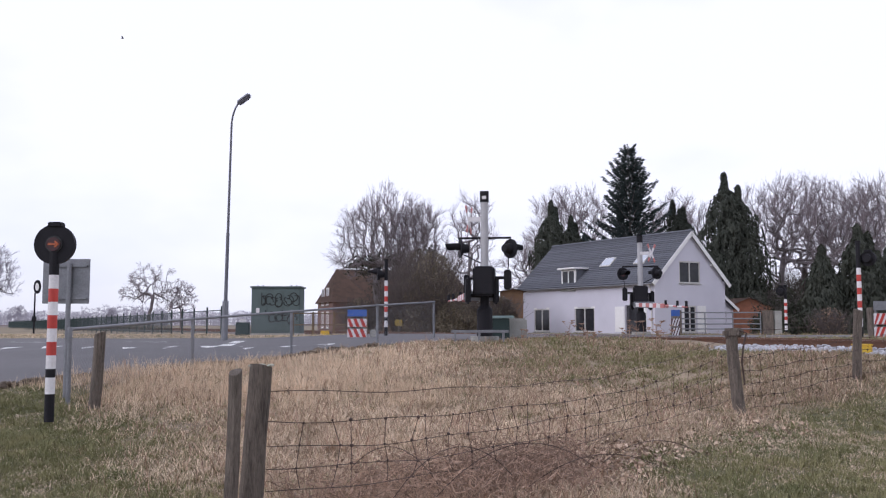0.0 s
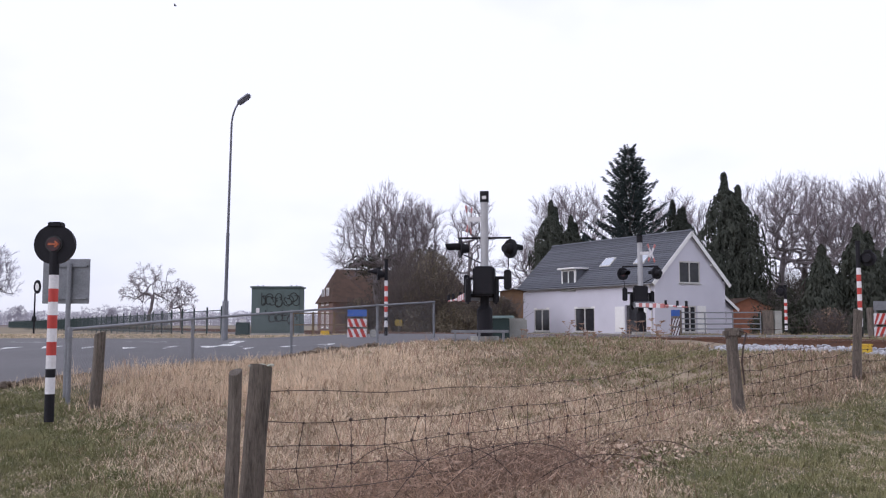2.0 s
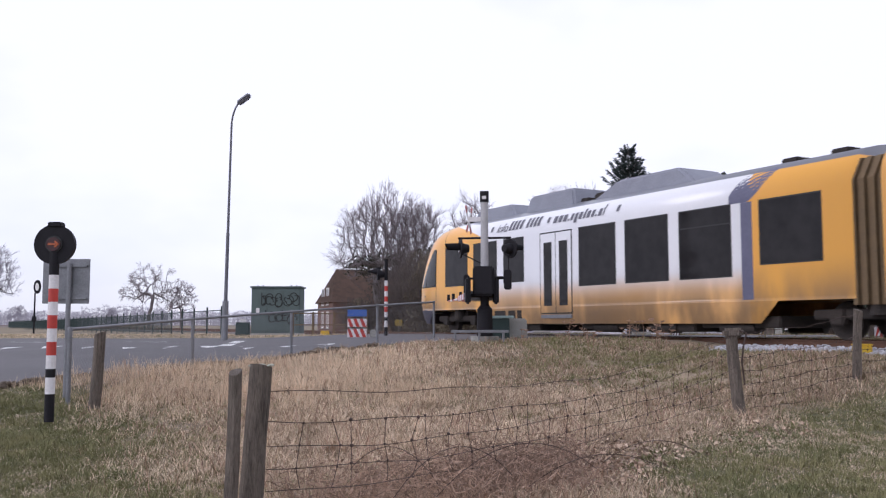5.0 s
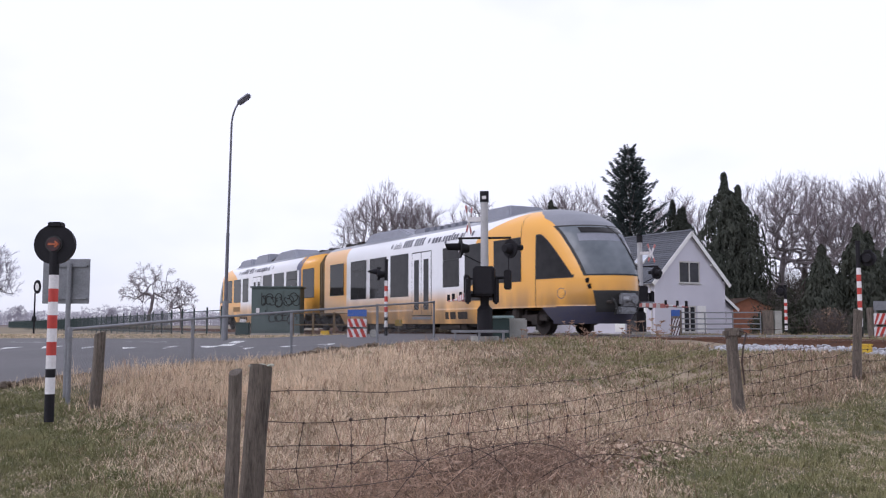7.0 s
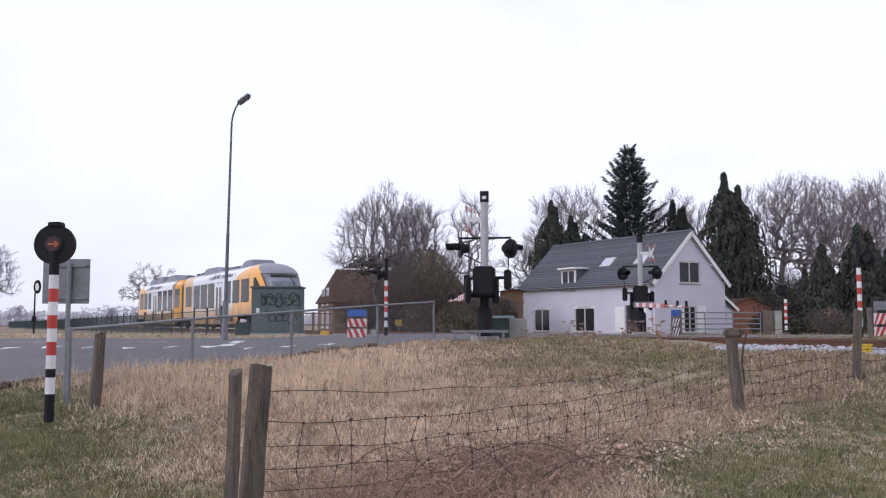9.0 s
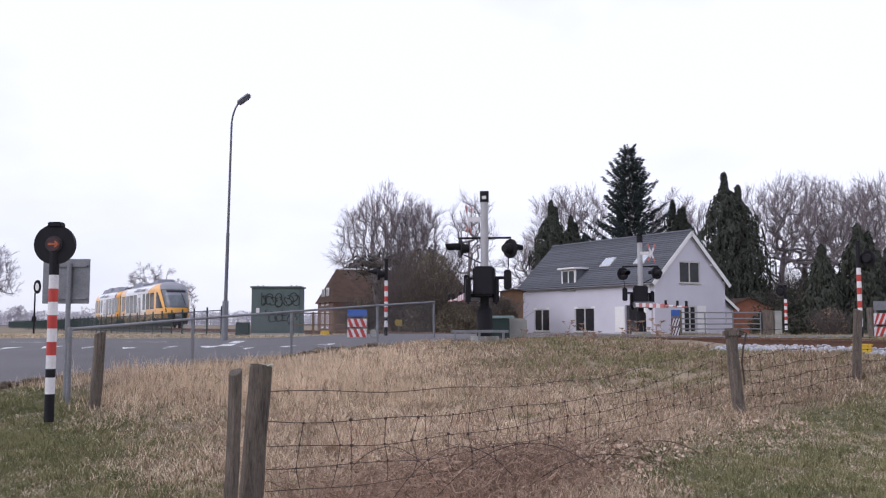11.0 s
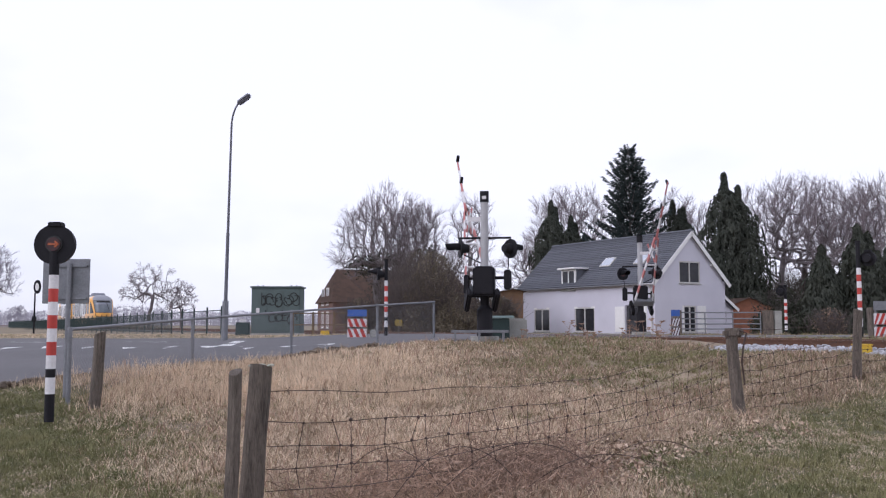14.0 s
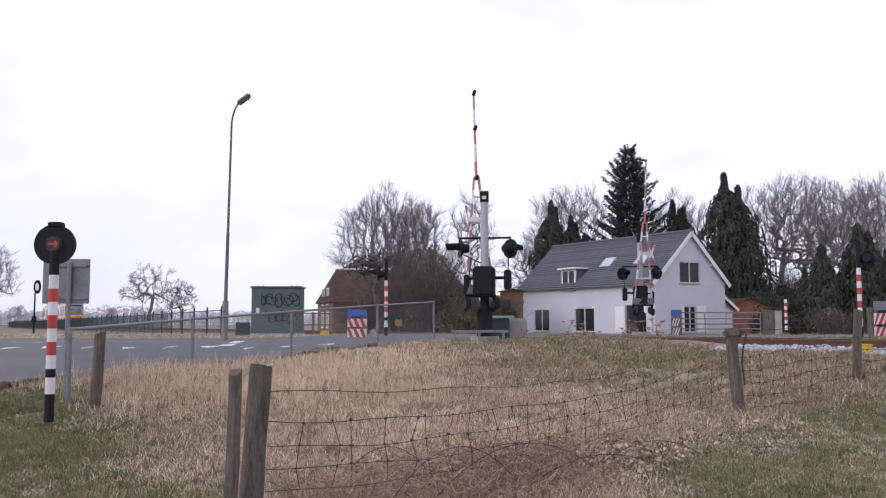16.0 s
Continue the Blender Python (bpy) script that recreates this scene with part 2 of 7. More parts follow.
# ---- railway
def railway():
    bm = B()
    prof = [(-3.0, -0.42), (-1.9, -0.2), (1.9, -0.2), (3.0, -0.42)]
    ss = list(range(-420, 141, 5))
    rows = [[bm.verts.new(track(s, q, z)) for q, z in prof] for s in ss]
    for a, b in zip(rows, rows[1:]):
        for k in range(3):
            bm.faces.new((a[k], a[k + 1], b[k + 1], b[k]))
    bed = part("ballast", bm, "ballast")
    tagged(bed, "stained brown ballast bed under the rails", "ballast", kind="structure")
    for q in (-0.75, 0.75):
        bm = B()
        for (w0, w1, z0, z1) in ((-0.065, 0.065, -0.17, -0.155), (-0.012, 0.012, -0.156, -0.035), (-0.035, 0.035, -0.036, -0.004)):
            a = [Vector(track(s, q + w, z)) for s, w, z in ((-420, w0, z0), (-420, w1, z0), (-420, w1, z1), (-420, w0, z1), (140, w0, z0), (140, w1, z0), (140, w1, z1), (140, w0, z1))]
            v = [bm.verts.new(p) for p in a]
            for f in ((0, 1, 2, 3), (7, 6, 5, 4), (0, 4, 5, 1), (1, 5, 6, 2), (2, 6, 7, 3), (3, 7, 4, 0)):
                bm.faces.new([v[i] for i in f])
        r = part("rail", bm, "rust")
        tagged(r, "long rust-brown steel rail on sleepers", "rail", "rails of the track", "structure")
        bm = B()
        v = [bm.verts.new(track(s, q + w, 0)) for s, w in ((-420, -0.033), (-420, 0.033), (140, 0.033), (140, -0.033))]
        bm.faces.new(v)
        part("rail_head", bm, "railtop", r, "shiny worn running surface")


railway()


# ---- the two-car diesel railcar
def livery():
    """White sides with yellow ends, joint and lower edge, grey roof, and grime rising from the wheels."""
    m = mat("railcar_livery", (0.80, 0.80, 0.82), (0.76, 0.76, 0.78), 0.32, scale=1.2, fine=20, coat=0.3)
    n, l = m.node_tree.nodes, m.node_tree.links
    b = n["Principled BSDF"]
    base = b.inputs["Base Color"].links[0].from_socket
    co = n.new("ShaderNodeTexCoord")
    sp = n.new("ShaderNodeSeparateXYZ")
    l.new(co.outputs["Object"], sp.inputs[0])

    def mth(op, a, c=None):
        k = n.new("ShaderNodeMath")
        k.operation = op
        for i, v in enumerate((a, c)):
            if v is None:
                continue
            if isinstance(v, (int, float)):
                k.inputs[i].default_value = v
            else:
                l.new(v, k.inputs[i])
        return k.outputs[0]

    def ramp(v, a, c):
        k = n.new("ShaderNodeMapRange")
        k.interpolation_type = "SMOOTHSTEP"
        l.new(v, k.inputs["Value"])
        k.inputs["From Min"].default_value, k.inputs["From Max"].default_value = a, c
        return k.outputs["Result"]

    def blend(f, a, colour):
        k = n.new("ShaderNodeMix")
        k.data_type = "RGBA"
        l.new(f, k.inputs["Factor"])
        l.new(a, k.inputs["A"])
        k.inputs["B"].default_value = (*colour, 1)
        return k.outputs["Result"]

    x, z = mth("ABSOLUTE", sp.outputs["X"]), sp.outputs["Z"]
    # the yellow of the cab end runs back over the first two windows in an arc
    rise = mth("MULTIPLY", mth("POWER", mth("ABSOLUTE", mth("SUBTRACT", z, 3.05)), 1.5), 4.0)
    up = mth("GREATER_THAN", z, 3.05)
    edge = mth("ADD", mth("MULTIPLY", rise, up), 14.1)
    fade_low = mth("MULTIPLY", ramp(z, 1.75, 1.6), 0.75)
    cab = ramp(mth("SUBTRACT", mth("ADD", x, fade_low), edge), -0.05, 0.05)
    joint = ramp(x, 3.0, 2.95)
    low = mth("MULTIPLY", ramp(z, 1.65, 0.95), 0.85)
    yel = mth("MAXIMUM", mth("MAXIMUM", cab, joint), low)
    c1 = blend(yel, base, (0.84, 0.40, 0.05))
    ns = n.new("ShaderNodeTexNoise")
    ns.inputs["Scale"].default_value, ns.inputs["Detail"].default_value = 1.3, 6
    mp = n.new("ShaderNodeMapping")
    mp.inputs["Scale"].default_value = (1, 1, 0.35)
    l.new(co.outputs["Object"], mp.inputs["Vector"])
    l.new(mp.outputs["Vector"], ns.inputs["Vector"])
    grime = mth("MULTIPLY", mth("MULTIPLY", ramp(z, 1.85, 0.55), ramp(ns.outputs["Fac"], 0.2, 0.6)), 0.92)
    grime = mth("MAXIMUM", grime, mth("MULTIPLY", mth("ADD", ramp(ns.outputs["Fac"], 0.25, 0.75), 0.25), mth("MULTIPLY", ramp(z, 1.12, 0.7), 0.8)))
    c2 = blend(grime, c1, (0.20, 0.125, 0.065))
    roof = ramp(mth("SUBTRACT", z, mth("MULTIPLY", ramp(x, 14.6, 16.0), 0.12)), 3.66, 3.69)
    c3 = blend(roof, c2, (0.17, 0.175, 0.20))
    l.new(c3, b.inputs["Base Color"])
    return m


M["livery"] = livery()
M["tint"] = mat("tinted_train_glass", (0.030, 0.028, 0.029), (0.018, 0.017, 0.018), 0.08, scale=1, fine=4, spec=0.12)
M["cab_glass"] = mat("cab_windscreen_glass", (0.17, 0.19, 0.21), (0.10, 0.115, 0.13), 0.28, scale=0.8, fine=3, spec=0.3)
M["cab_grey"] = mat("grey_cab_roof", (0.24, 0.245, 0.275), (0.19, 0.195, 0.22), 0.45, scale=1, fine=20)
M["skirt"] = mat("dark_blue_skirt", (0.035, 0.036, 0.075), (0.055, 0.05, 0.065), 0.6, scale=2, fine=20)
M["under"] = mat("grimy_underframe", (0.018, 0.015, 0.014), (0.045, 0.034, 0.027), 0.85, scale=3, fine=25)
M["pod"] = mat("grey_roof_unit", (0.24, 0.25, 0.29), (0.19, 0.195, 0.23), 0.6, scale=2, fine=20)
M["rubber"] = mat("black_rubber", (0.02, 0.02, 0.02), (0.03, 0.03, 0.03), 0.7, scale=4, fine=30)
M["brown"] = mat("brown_gangway", (0.16, 0.105, 0.05), (0.11, 0.075, 0.04), 0.8, scale=4, fine=30)
M["letter"] = mat("grey_lettering", (0.10, 0.10, 0.125), (0.15, 0.145, 0.175), 0.6, scale=4, fine=30)
M["coupler_steel"] = mat("worn_coupler_steel", (0.30, 0.31, 0.33), (0.13, 0.13, 0.135), 0.55, metal=0.4, scale=9, fine=40)
M["band_blue"] = mat("blue_grey_band", (0.13, 0.13, 0.20), (0.10, 0.10, 0.16), 0.5, scale=2, fine=20)
M["grille"] = mat("bronze_grille", (0.24, 0.13, 0.03), (0.16, 0.09, 0.03), 0.6, scale=6, fine=60)

ZTOP, NOSE0, NOSE_E = 3.96, 15.5, 0.28


def car_width(z):
    k = max(0.0, (z - 3.0) / (ZTOP - 3.0))
    low = max(0.0, (1.0 - z) / 0.8)
    return 1.375 * max(0.0, 1 - min(1.0, k) ** 3.0) ** 0.5 * (1 - 0.05 * low * low)


def nose_tip(z):
    """How far the nose reaches at the height z: an upright chin and a raked windscreen."""
    pts = [(0.3, 19.6), (0.75, 19.92), (1.2, 20.06), (1.65, 20.04), (2.0, 19.92), (2.5, 19.65), (3.0, 19.28), (3.35, 18.87), (3.6, 18.38), (3.8, 17.7), (3.9, 17.1), (ZTOP, 16.0)]
    for (a, p), (c, q) in zip(pts, pts[1:]):
        if z <= c:
            return p + (q - p) * max(0.0, (z - a) / (c - a))
    return pts[-1][1]


def nose_x(y, z, lift=0.0):
    w = max(1e-4, car_width(z))
    k = max(0.0, 1 - min(1.0, abs(y) / w) ** 2.3)
    return NOSE0 + (nose_tip(z) - NOSE0) * k ** NOSE_E + lift


def side_y(x, z):
    """Half width at x and z."""
    w = car_width(z)
    s = (x - NOSE0) / max(0.01, nose_tip(z) - NOSE0)
    if s <= 0:
        return w
    return w * max(0.0, 1 - min(1.0, s) ** (1 / NOSE_E)) ** (1 / 2.3)


def car_shell():
    zs = [0.82 + 0.079 * k for k in range(36)] + [3.64, 3.69, 3.74, 3.79, 3.83, 3.87, 3.90, 3.93, 3.95, ZTOP]
    fr = [0.0, 0.12, 0.25, 0.38, 0.5, 0.6, 0.7, 0.77, 0.83, 0.88, 0.92, 0.95, 0.97, 0.985, 0.995, 1.0]
    verts, faces, rows = [], [], []
    for z in zs:
        w = car_width(z)
        row = []
        ys = [-w, -w] + [-w * f for f in reversed(fr)] + [w * f for f in fr[1:]] + [w, w]
        n = len(ys)
        for i, y in enumerate(ys):
            if i in (0, n - 1):
                x = 0.32
            elif i in (1, n - 2):
                x = 9.0
            else:
                x = nose_x(y, z)
            row.append(len(verts))
            verts.append((x, y, z))
        rows.append(row)
    for a, b in zip(rows, rows[1:]):
        for i in range(len(a) - 1):
            faces.append((a[i], a[i + 1], b[i + 1], b[i]))
        faces.append((a[-1], a[0], b[0], b[-1]))
    faces.append(tuple(rows[0]))
    faces.append(tuple(reversed(rows[-1])))
    return verts, faces


def side_panel(poly_fn, x0, x1, z0, z1, sgn, lift, nx=8, nz=6, thick=0.02):
    """A sheet laid on the flank between x0..x1; poly_fn(x) gives its lower and upper edge."""
    verts, faces = [], []
    for i in range(nx + 1):
        x = x0 + (x1 - x0) * i / nx
        lo, hi = poly_fn(x) if poly_fn else (z0, z1)
        for j in range(nz + 1):
            z = lo + (hi - lo) * j / nz
            verts.append((x, sgn * (side_y(x, z) + lift), z))
    m = nz + 1
    for i in range(nx):
        for j in range(nz):
            q = (i * m + j, (i + 1) * m + j, (i + 1) * m + j + 1, i * m + j + 1)
            faces.append(q if sgn < 0 else tuple(reversed(q)))
    return verts, faces


def front_panel(y_fn, z0, z1, lift, ny=12, nz=14):
    ny, nz = 34, nz * 2
    verts, faces = [], []
    for j in range(nz + 1):
        z = z0 + (z1 - z0) * j / nz
        h = y_fn(z)
        for i in range(ny + 1):
            y = h * math.sin((i / ny - 0.5) * math.pi)
            verts.append((nose_x(y, z) + lift, y, z + lift * 0.4))
    for j in range(nz):
        for i in range(ny):
            a = j * (ny + 1) + i
            faces.append((a, a + 1, a + ny + 2, a + ny + 1))
    return verts, faces


def bogie(root, x, wheels, label=""):
    bm = B()
    for sy in (-1, 1):
        box(bm, x - 1.55, sy * 1.02 - 0.07, 0.42, x + 1.55, sy * 1.02 + 0.07, 0.62, 0.03)
        for wx in wheels:
            box(bm, x + wx - 0.17, sy * 1.06 - 0.09, 0.3, x + wx + 0.17, sy * 1.06 + 0.09, 0.62, 0.03)
        tube(bm, (x, sy * 1.08, 0.5), (x, sy * 1.08, 0.95), 0.2, 0.2, 12)
    box(bm, x - 0.35, -1.0, 0.45, x + 0.35, 1.0, 0.75)
    bg = part("bogie", bm, "under", root)
    for wx in wheels:
        bm = B()
        tube(bm, (x + wx, -0.85, 0.385), (x + wx, 0.85, 0.385), 0.08, 0.08, 10)
        for sy in (-1, 1):
            tube(bm, (x + wx, sy * 0.68, 0.385), (x + wx, sy * 0.71, 0.385), 0.42, 0.42, 28)
            tube(bm, (x + wx, sy * 0.69, 0.385), (x + wx, sy * 0.82, 0.385), 0.385, 0.385, 28)
        part("wheelset", bm, "under", bg)
    return bg


def railcar():
    root = thing("railcar", pose(*track(101.3), 0, 0, TA), "yellow and white two-car railcar with dark tinted windows on rails", "train")
    WIN = [(1.05, 2.62, 1.63, 3.0), (3.47, 5.08, 1.41, 3.0), (5.5, 7.07, 1.41, 3.0), (7.49, 9.03, 1.41, 3.0), (11.82, 12.93, 1.65, 2.98), (13.37, 14.79, 1.65, 2.98), (15.23, 16.75, 1.66, 2.97)]
    shell = None
    for end, flip in (("trailing", 0), ("leading", 180)):
        if shell is None:
            shell = body = part("car_body", car_shell(), "livery", root)
            for p in body.data.polygons:
                p.use_smooth = len(p.vertices) == 4
        else:
            body = new("car_body", shell.data)
            body.parent = root
        body.matrix_basis = pose(0, 0, 0, 0, 0, flip)
        body["label"] = "white and yellow car body with a grey roof"
        for sg in (-1, 1):
            for k, (a, c, lo, hi) in enumerate(WIN):
                part("window_seal", side_panel(None, a - 0.03, c + 0.03, lo - 0.03, hi + 0.03, sg, 0.004, 4, 6), "rubber", body)
                part("pane", side_panel(None, a, c, lo, hi, sg, 0.009, 4, 6), "tint", body)
                if k in (1, 4):
                    part("window_bar", side_panel(None, a, c, hi - 0.42, hi - 0.385, sg, 0.014, 2, 1), "rubber", body)
            # the sliding door
            part("door_frame", side_panel(None, 9.36, 10.94, 0.62, 3.02, sg, 0.004, 4, 8), "rubber", body)
            for a, c in ((9.40, 10.13), (10.16, 10.90)):
                door = part("door_leaf", side_panel(None, a, c, 0.66, 2.98, sg, 0.012, 3, 8), "livery", body)
                mid = (a + c) / 2
                part("door_window", side_panel(None, mid - 0.2, mid + 0.2, 0.86, 2.72, sg, 0.018, 2, 6), "tint", door)
            bm = B()
            box(bm, 9.4, sg * 1.33 - 0.06, 0.5, 10.9, sg * 1.33 + 0.06, 0.6, 0.01)
            part("door_step", bm, "galv", body)
            # cab side window, dropping towards the nose
            def cabw(x):
                s = max(0.0, x - 17.72) / (19.0 - 17.72)
                return 1.69, 1.71 + (2.98 - 1.71) * max(0.0, 1 - s ** 1.25)
            part("cab_window_seal", side_panel(lambda x: (cabw(x)[0] - 0.03, cabw(x)[1] + 0.035), 17.52, 19.06, 0, 0, sg, 0.006, 24, 8), "rubber", body)
            part("cab_side_window", side_panel(cabw, 17.56, 18.98, 0, 0, sg, 0.012, 24, 8), "tint", body)
            part("panel_joint", side_panel(None, 17.5, 17.525, 0.82, 3.0, sg, 0.004, 1, 8), "rubber", body)
            part("panel_joint", side_panel(lambda x: (3.0, 3.78), 16.78, 16.8, 0, 0, sg, 0.004, 1, 8), "rubber", body)
            # lower panels between the bogies, and the dark skirt round the nose
            part("lower_panel", side_panel(lambda x: (0.34 + 0.46 * max(0.0, (2.7 - x) / 0.5) + 0.46 * max(0.0, (x - 14.2) / 0.5), 0.82), 2.2, 14.7, 0, 0, sg, 0.0, 50, 4), "livery", body)
            part("skirt", side_panel(lambda x: (0.34 + 0.46 * max(0.0, (18.3 - x) / 0.5), 0.82), 17.8, 19.6, 0, 0, sg, 0.0, 18, 4), "skirt", body)
            if flip:
                # blue-grey band beside the joint, sweeping forward over the roof edge
                part("side_band", side_panel(None, 2.84, 3.16, 0.86, 3.02, sg, 0.003, 2, 8), "band_blue", body)
                part("side_band", side_panel(lambda x: (3.02 + 0.75 * max(0.0, (3.0 - x) / 0.8) ** 1.5, 3.76 - 0.7 * max(0.0, (x - 2.6) / 1.0) ** 2.2), 2.3, 3.5, 0, 0, sg, 0.003, 14, 6), "band_blue", body)
            part("vent_grille", side_panel(None, 13.45, 14.85, 1.08, 1.36, sg, 0.007, 4, 3), "grille" if flip else "livery", body)
            for a, c in ((11.95, 12.2), (12.3, 12.7), (12.85, 13.5)):
                part("grille", side_panel(None, a, c, 0.5, 0.75, sg, 0.006, 2, 2), "under", body)
        # front: windscreen, grey brow, yellow band, black coupler mouth, lamps
        part("brow", front_panel(lambda z: min(1.10, 0.86 * car_width(z)), 3.18, 3.94, 0.008, 14, 12), "cab_grey", body, smooth=True)
        part("windscreen_seal", front_panel(lambda z: 0.965 + 0.11 * (z - 1.7), 1.70, 3.22, 0.012, 16, 14), "rubber", body, smooth=True)
        part("windscreen", front_panel(lambda z: 0.92 + 0.11 * (z - 1.7), 1.74, 3.17, 0.018, 16, 14), "cab_glass", body, smooth=True)
        part("destination_display", front_panel(lambda z: 0.78, 2.96, 3.14, 0.023, 8, 3), "tint", body, smooth=True)
        part("sun_blind", front_panel(lambda z: 0.95 - 0.1 * (z - 2), 2.72, 2.94, 0.022, 8, 3), "pod", body, smooth=True)
        part("coupler_mouth", front_panel(lambda z: 0.84 - 0.2 * (1.27 - z), 0.66, 1.27, 0.014, 14, 6), "rubber", body, smooth=True)
        part("chin", front_panel(lambda z: car_width(z) * 0.9, 0.34, 0.84, 0.006, 14, 5), "skirt", body, smooth=True)
        for sg in (-1, 1):
            for zz, yy in ((1.57, 0.9), (1.40, 0.87)):
                bm = B()
                xx = nose_x(yy, zz)
                tube(bm, (xx - 0.04, sg * yy, zz), (xx + 0.02, sg * yy, zz), 0.075, 0.07, 14)
                part("headlight", bm, "black", body)
            for r, mt in ((0.16, "letter"), (0.135, "livery")):
                ring = side_panel(None, 18.62 - r, 18.62 + r, 1.22 - r, 1.22 + r, sg, 0.005 if r > 0.15 else 0.008, 6, 6)
                vs = []
                for v in ring[0]:
                    a, c = (v[0] - 18.62) / r, (v[2] - 1.22) / r
                    k = max(abs(a), abs(c)) / max(1e-6, math.hypot(a, c))
                    vs.append((18.62 + a * k * r, v[1], 1.22 + c * k * r))
                part("badge_ring" if r > 0.15 else "badge", (vs, ring[1]), mt, body)
        bm = B()
        tube(bm, (19.7, 0, 0.95), (20.1, 0, 0.95), 0.11, 0.11, 12)
        for sg in (-1, 1):
            tube(bm, (19.6, sg * 0.5, 0.95), (20.02, sg * 0.5, 0.95), 0.05, 0.05, 10)
        cp = part("coupler", bm, "under", body)
        bm = B()
        box(bm, 20.0, -0.26, 0.84, 20.22, 0.3, 1.2, 0.05)
        tube(bm, (20.2, -0.13, 1.02), (20.36, -0.13, 1.02), 0.12, 0.05, 14)
        tube(bm, (20.2, 0.14, 1.02), (20.27, 0.14, 1.02), 0.13, 0.12, 14)
        box(bm, 19.9, -0.3, 0.62, 20.14, 0.3, 0.82, 0.04)
        part("coupler_head", bm, "coupler_steel", cp, "worn steel coupler face with a cone")
        for sg in (-1, 1):
            hose = [(19.85, sg * 0.4, 1.12), (20.05, sg * 0.42, 0.98), (20.1, sg * 0.38, 0.78), (19.95, sg * 0.34, 0.6)]
            part("air_hose", path_tube(B(), hose, 0.03, 8), "rubber", cp)
        bm = B()
        p = [Vector((nose_x(y, z) + 0.045, y, z)) for y, z in ((0.1, 3.22), (0.3, 2.95), (0.42, 2.55), (0.5, 2.2))]
        path_tube(bm, p, 0.018, 6)
        q = [Vector((nose_x(y, z) + 0.05, y, z)) for y, z in ((0.36, 2.85), (0.5, 2.3), (0.62, 1.9))]
        path_tube(bm, q, 0.022, 6)
        part("wiper", bm, "rubber", body)
        # roof units
        for a, c, zt, ia, ic in (((4.9, 9.4, 4.3, 0.9, 1.2), (9.9, 12.6, 4.36, 0.3, 0.2), (12.95, 15.8, 4.26, 0.6, 0.2)) if flip else ((3.3, 8.8, 4.24, 0.7, 2.0), (12.9, 15.4, 4.24, 0.5, 0.3))):
            bm = B()
            box(bm, a, -0.85, 3.7, c, 0.85, zt, 0.0)
            for v in bm.verts:
                if v.co.z > 4:
                    v.co.x += ia if v.co.x < (a + c) / 2 else -ic
                    v.co.y *= 0.8
            bmesh.ops.bevel(bm, geom=bm.edges[:], offset=0.07, segments=3, affect="EDGES")
            part("roof_unit", bm, "pod", body)
        bm = B()
        box(bm, 8.2, -0.7, 3.8, 9.2, 0.7, 4.05, 0.05)
        for k in range(5):
            x = 9.6 + 0.55 * k
            box(bm, x, -0.75, 3.82, x + 0.35, 0.6, 4.0, 0.03)
        part("exhaust_box", bm, "under" if flip else "pod", body)
        bm = B()
        for k in ((1.0, 2.3, 16.4) if flip else (1.0, 2.3)):
            box(bm, k, -0.6, 3.86, k + 0.45, 0.5, 4.02, 0.03)
        part("roof_fitting", bm, "under", body)
        # equipment hung under the floor
        bm = B()
        for a, c, lo in ((2.3, 4.6, 0.24), (4.8, 6.5, 0.14), (6.7, 9.2, 0.2), (9.3, 11.1, 0.3), (11.2, 13.2, 0.13), (13.3, 14.3, 0.24)):
            box(bm, a, -1.2, lo, c, 1.2, 0.5, 0.03)
        for a in (3.0, 5.4, 7.6, 11.8):
            for sg in (-1, 1):
                tube(bm, (a, sg * 1.12, 0.24), (a + 1.0, sg * 1.12, 0.24), 0.13, 0.13, 12)
        part("underfloor_gear", bm, "under", body)
        # lettering along the upper side: one word, the rest in bars
        for sg in (-1, 1):
            cu = bpy.data.curves.new("word", "FONT")
            cu.body, cu.size, cu.shear, cu.extrude, cu.align_x = "info", 0.42, 0.22, 0.001, "LEFT"
            cu.materials.append(M["letter"])
            wd = new("word", cu)
            wd.parent = body
            x0 = 7.75 if sg < 0 else 13.35
            wd.matrix_basis = pose(x0, sg * (car_width(3.26) + 0.035), 3.25, 66, 0, 0 if sg < 0 else 180)
            # each row: start, lower edge, height and width of one bar
            bars = [(7.45, 3.3, 0.17, 0.12)] + [(8.55 + 0.2 * i + (0.16 if i > 3 else 0), 3.26, 0.29, 0.13) for i in range(8)] + [(10.6, 3.3, 0.17, 0.12), (13.75, 3.3, 0.17, 0.12)]
            bx = 10.93
            for low, high, wide in ((0, 0.2, 0.17), (0, 0.2, 0.17), (0, 0.2, 0.17), (0, 0.06, 0.05), (0, 0.2, 0.12), (-0.08, 0.2, 0.13), (0, 0.2, 0.14), (0, 0.27, 0.09), (0, 0.2, 0.14), (0, 0.2, 0.12), (0, 0.06, 0.05), (0, 0.2, 0.14), (0, 0.3, 0.05)):
                bars.append((bx, 3.26 + low, high - low, wide))
                bx += wide + 0.065
            for bx, lo, hh, wide in bars:
                xx = bx if sg < 0 else 21.2 - bx - wide
                vs, fs = side_panel(None, xx, xx + wide, lo, lo + hh, sg, 0.012, 1, 3)
                vs = [(v[0] - sg * 0.25 * (v[2] - 3.26), v[1], v[2]) for v in vs]
                part("lettering_bar", (vs, fs), "letter", body)
        bogie(body, 16.2, (-0.95, 0.95))
    # gangway between the cars and the shared bogie under it
    bm = B()
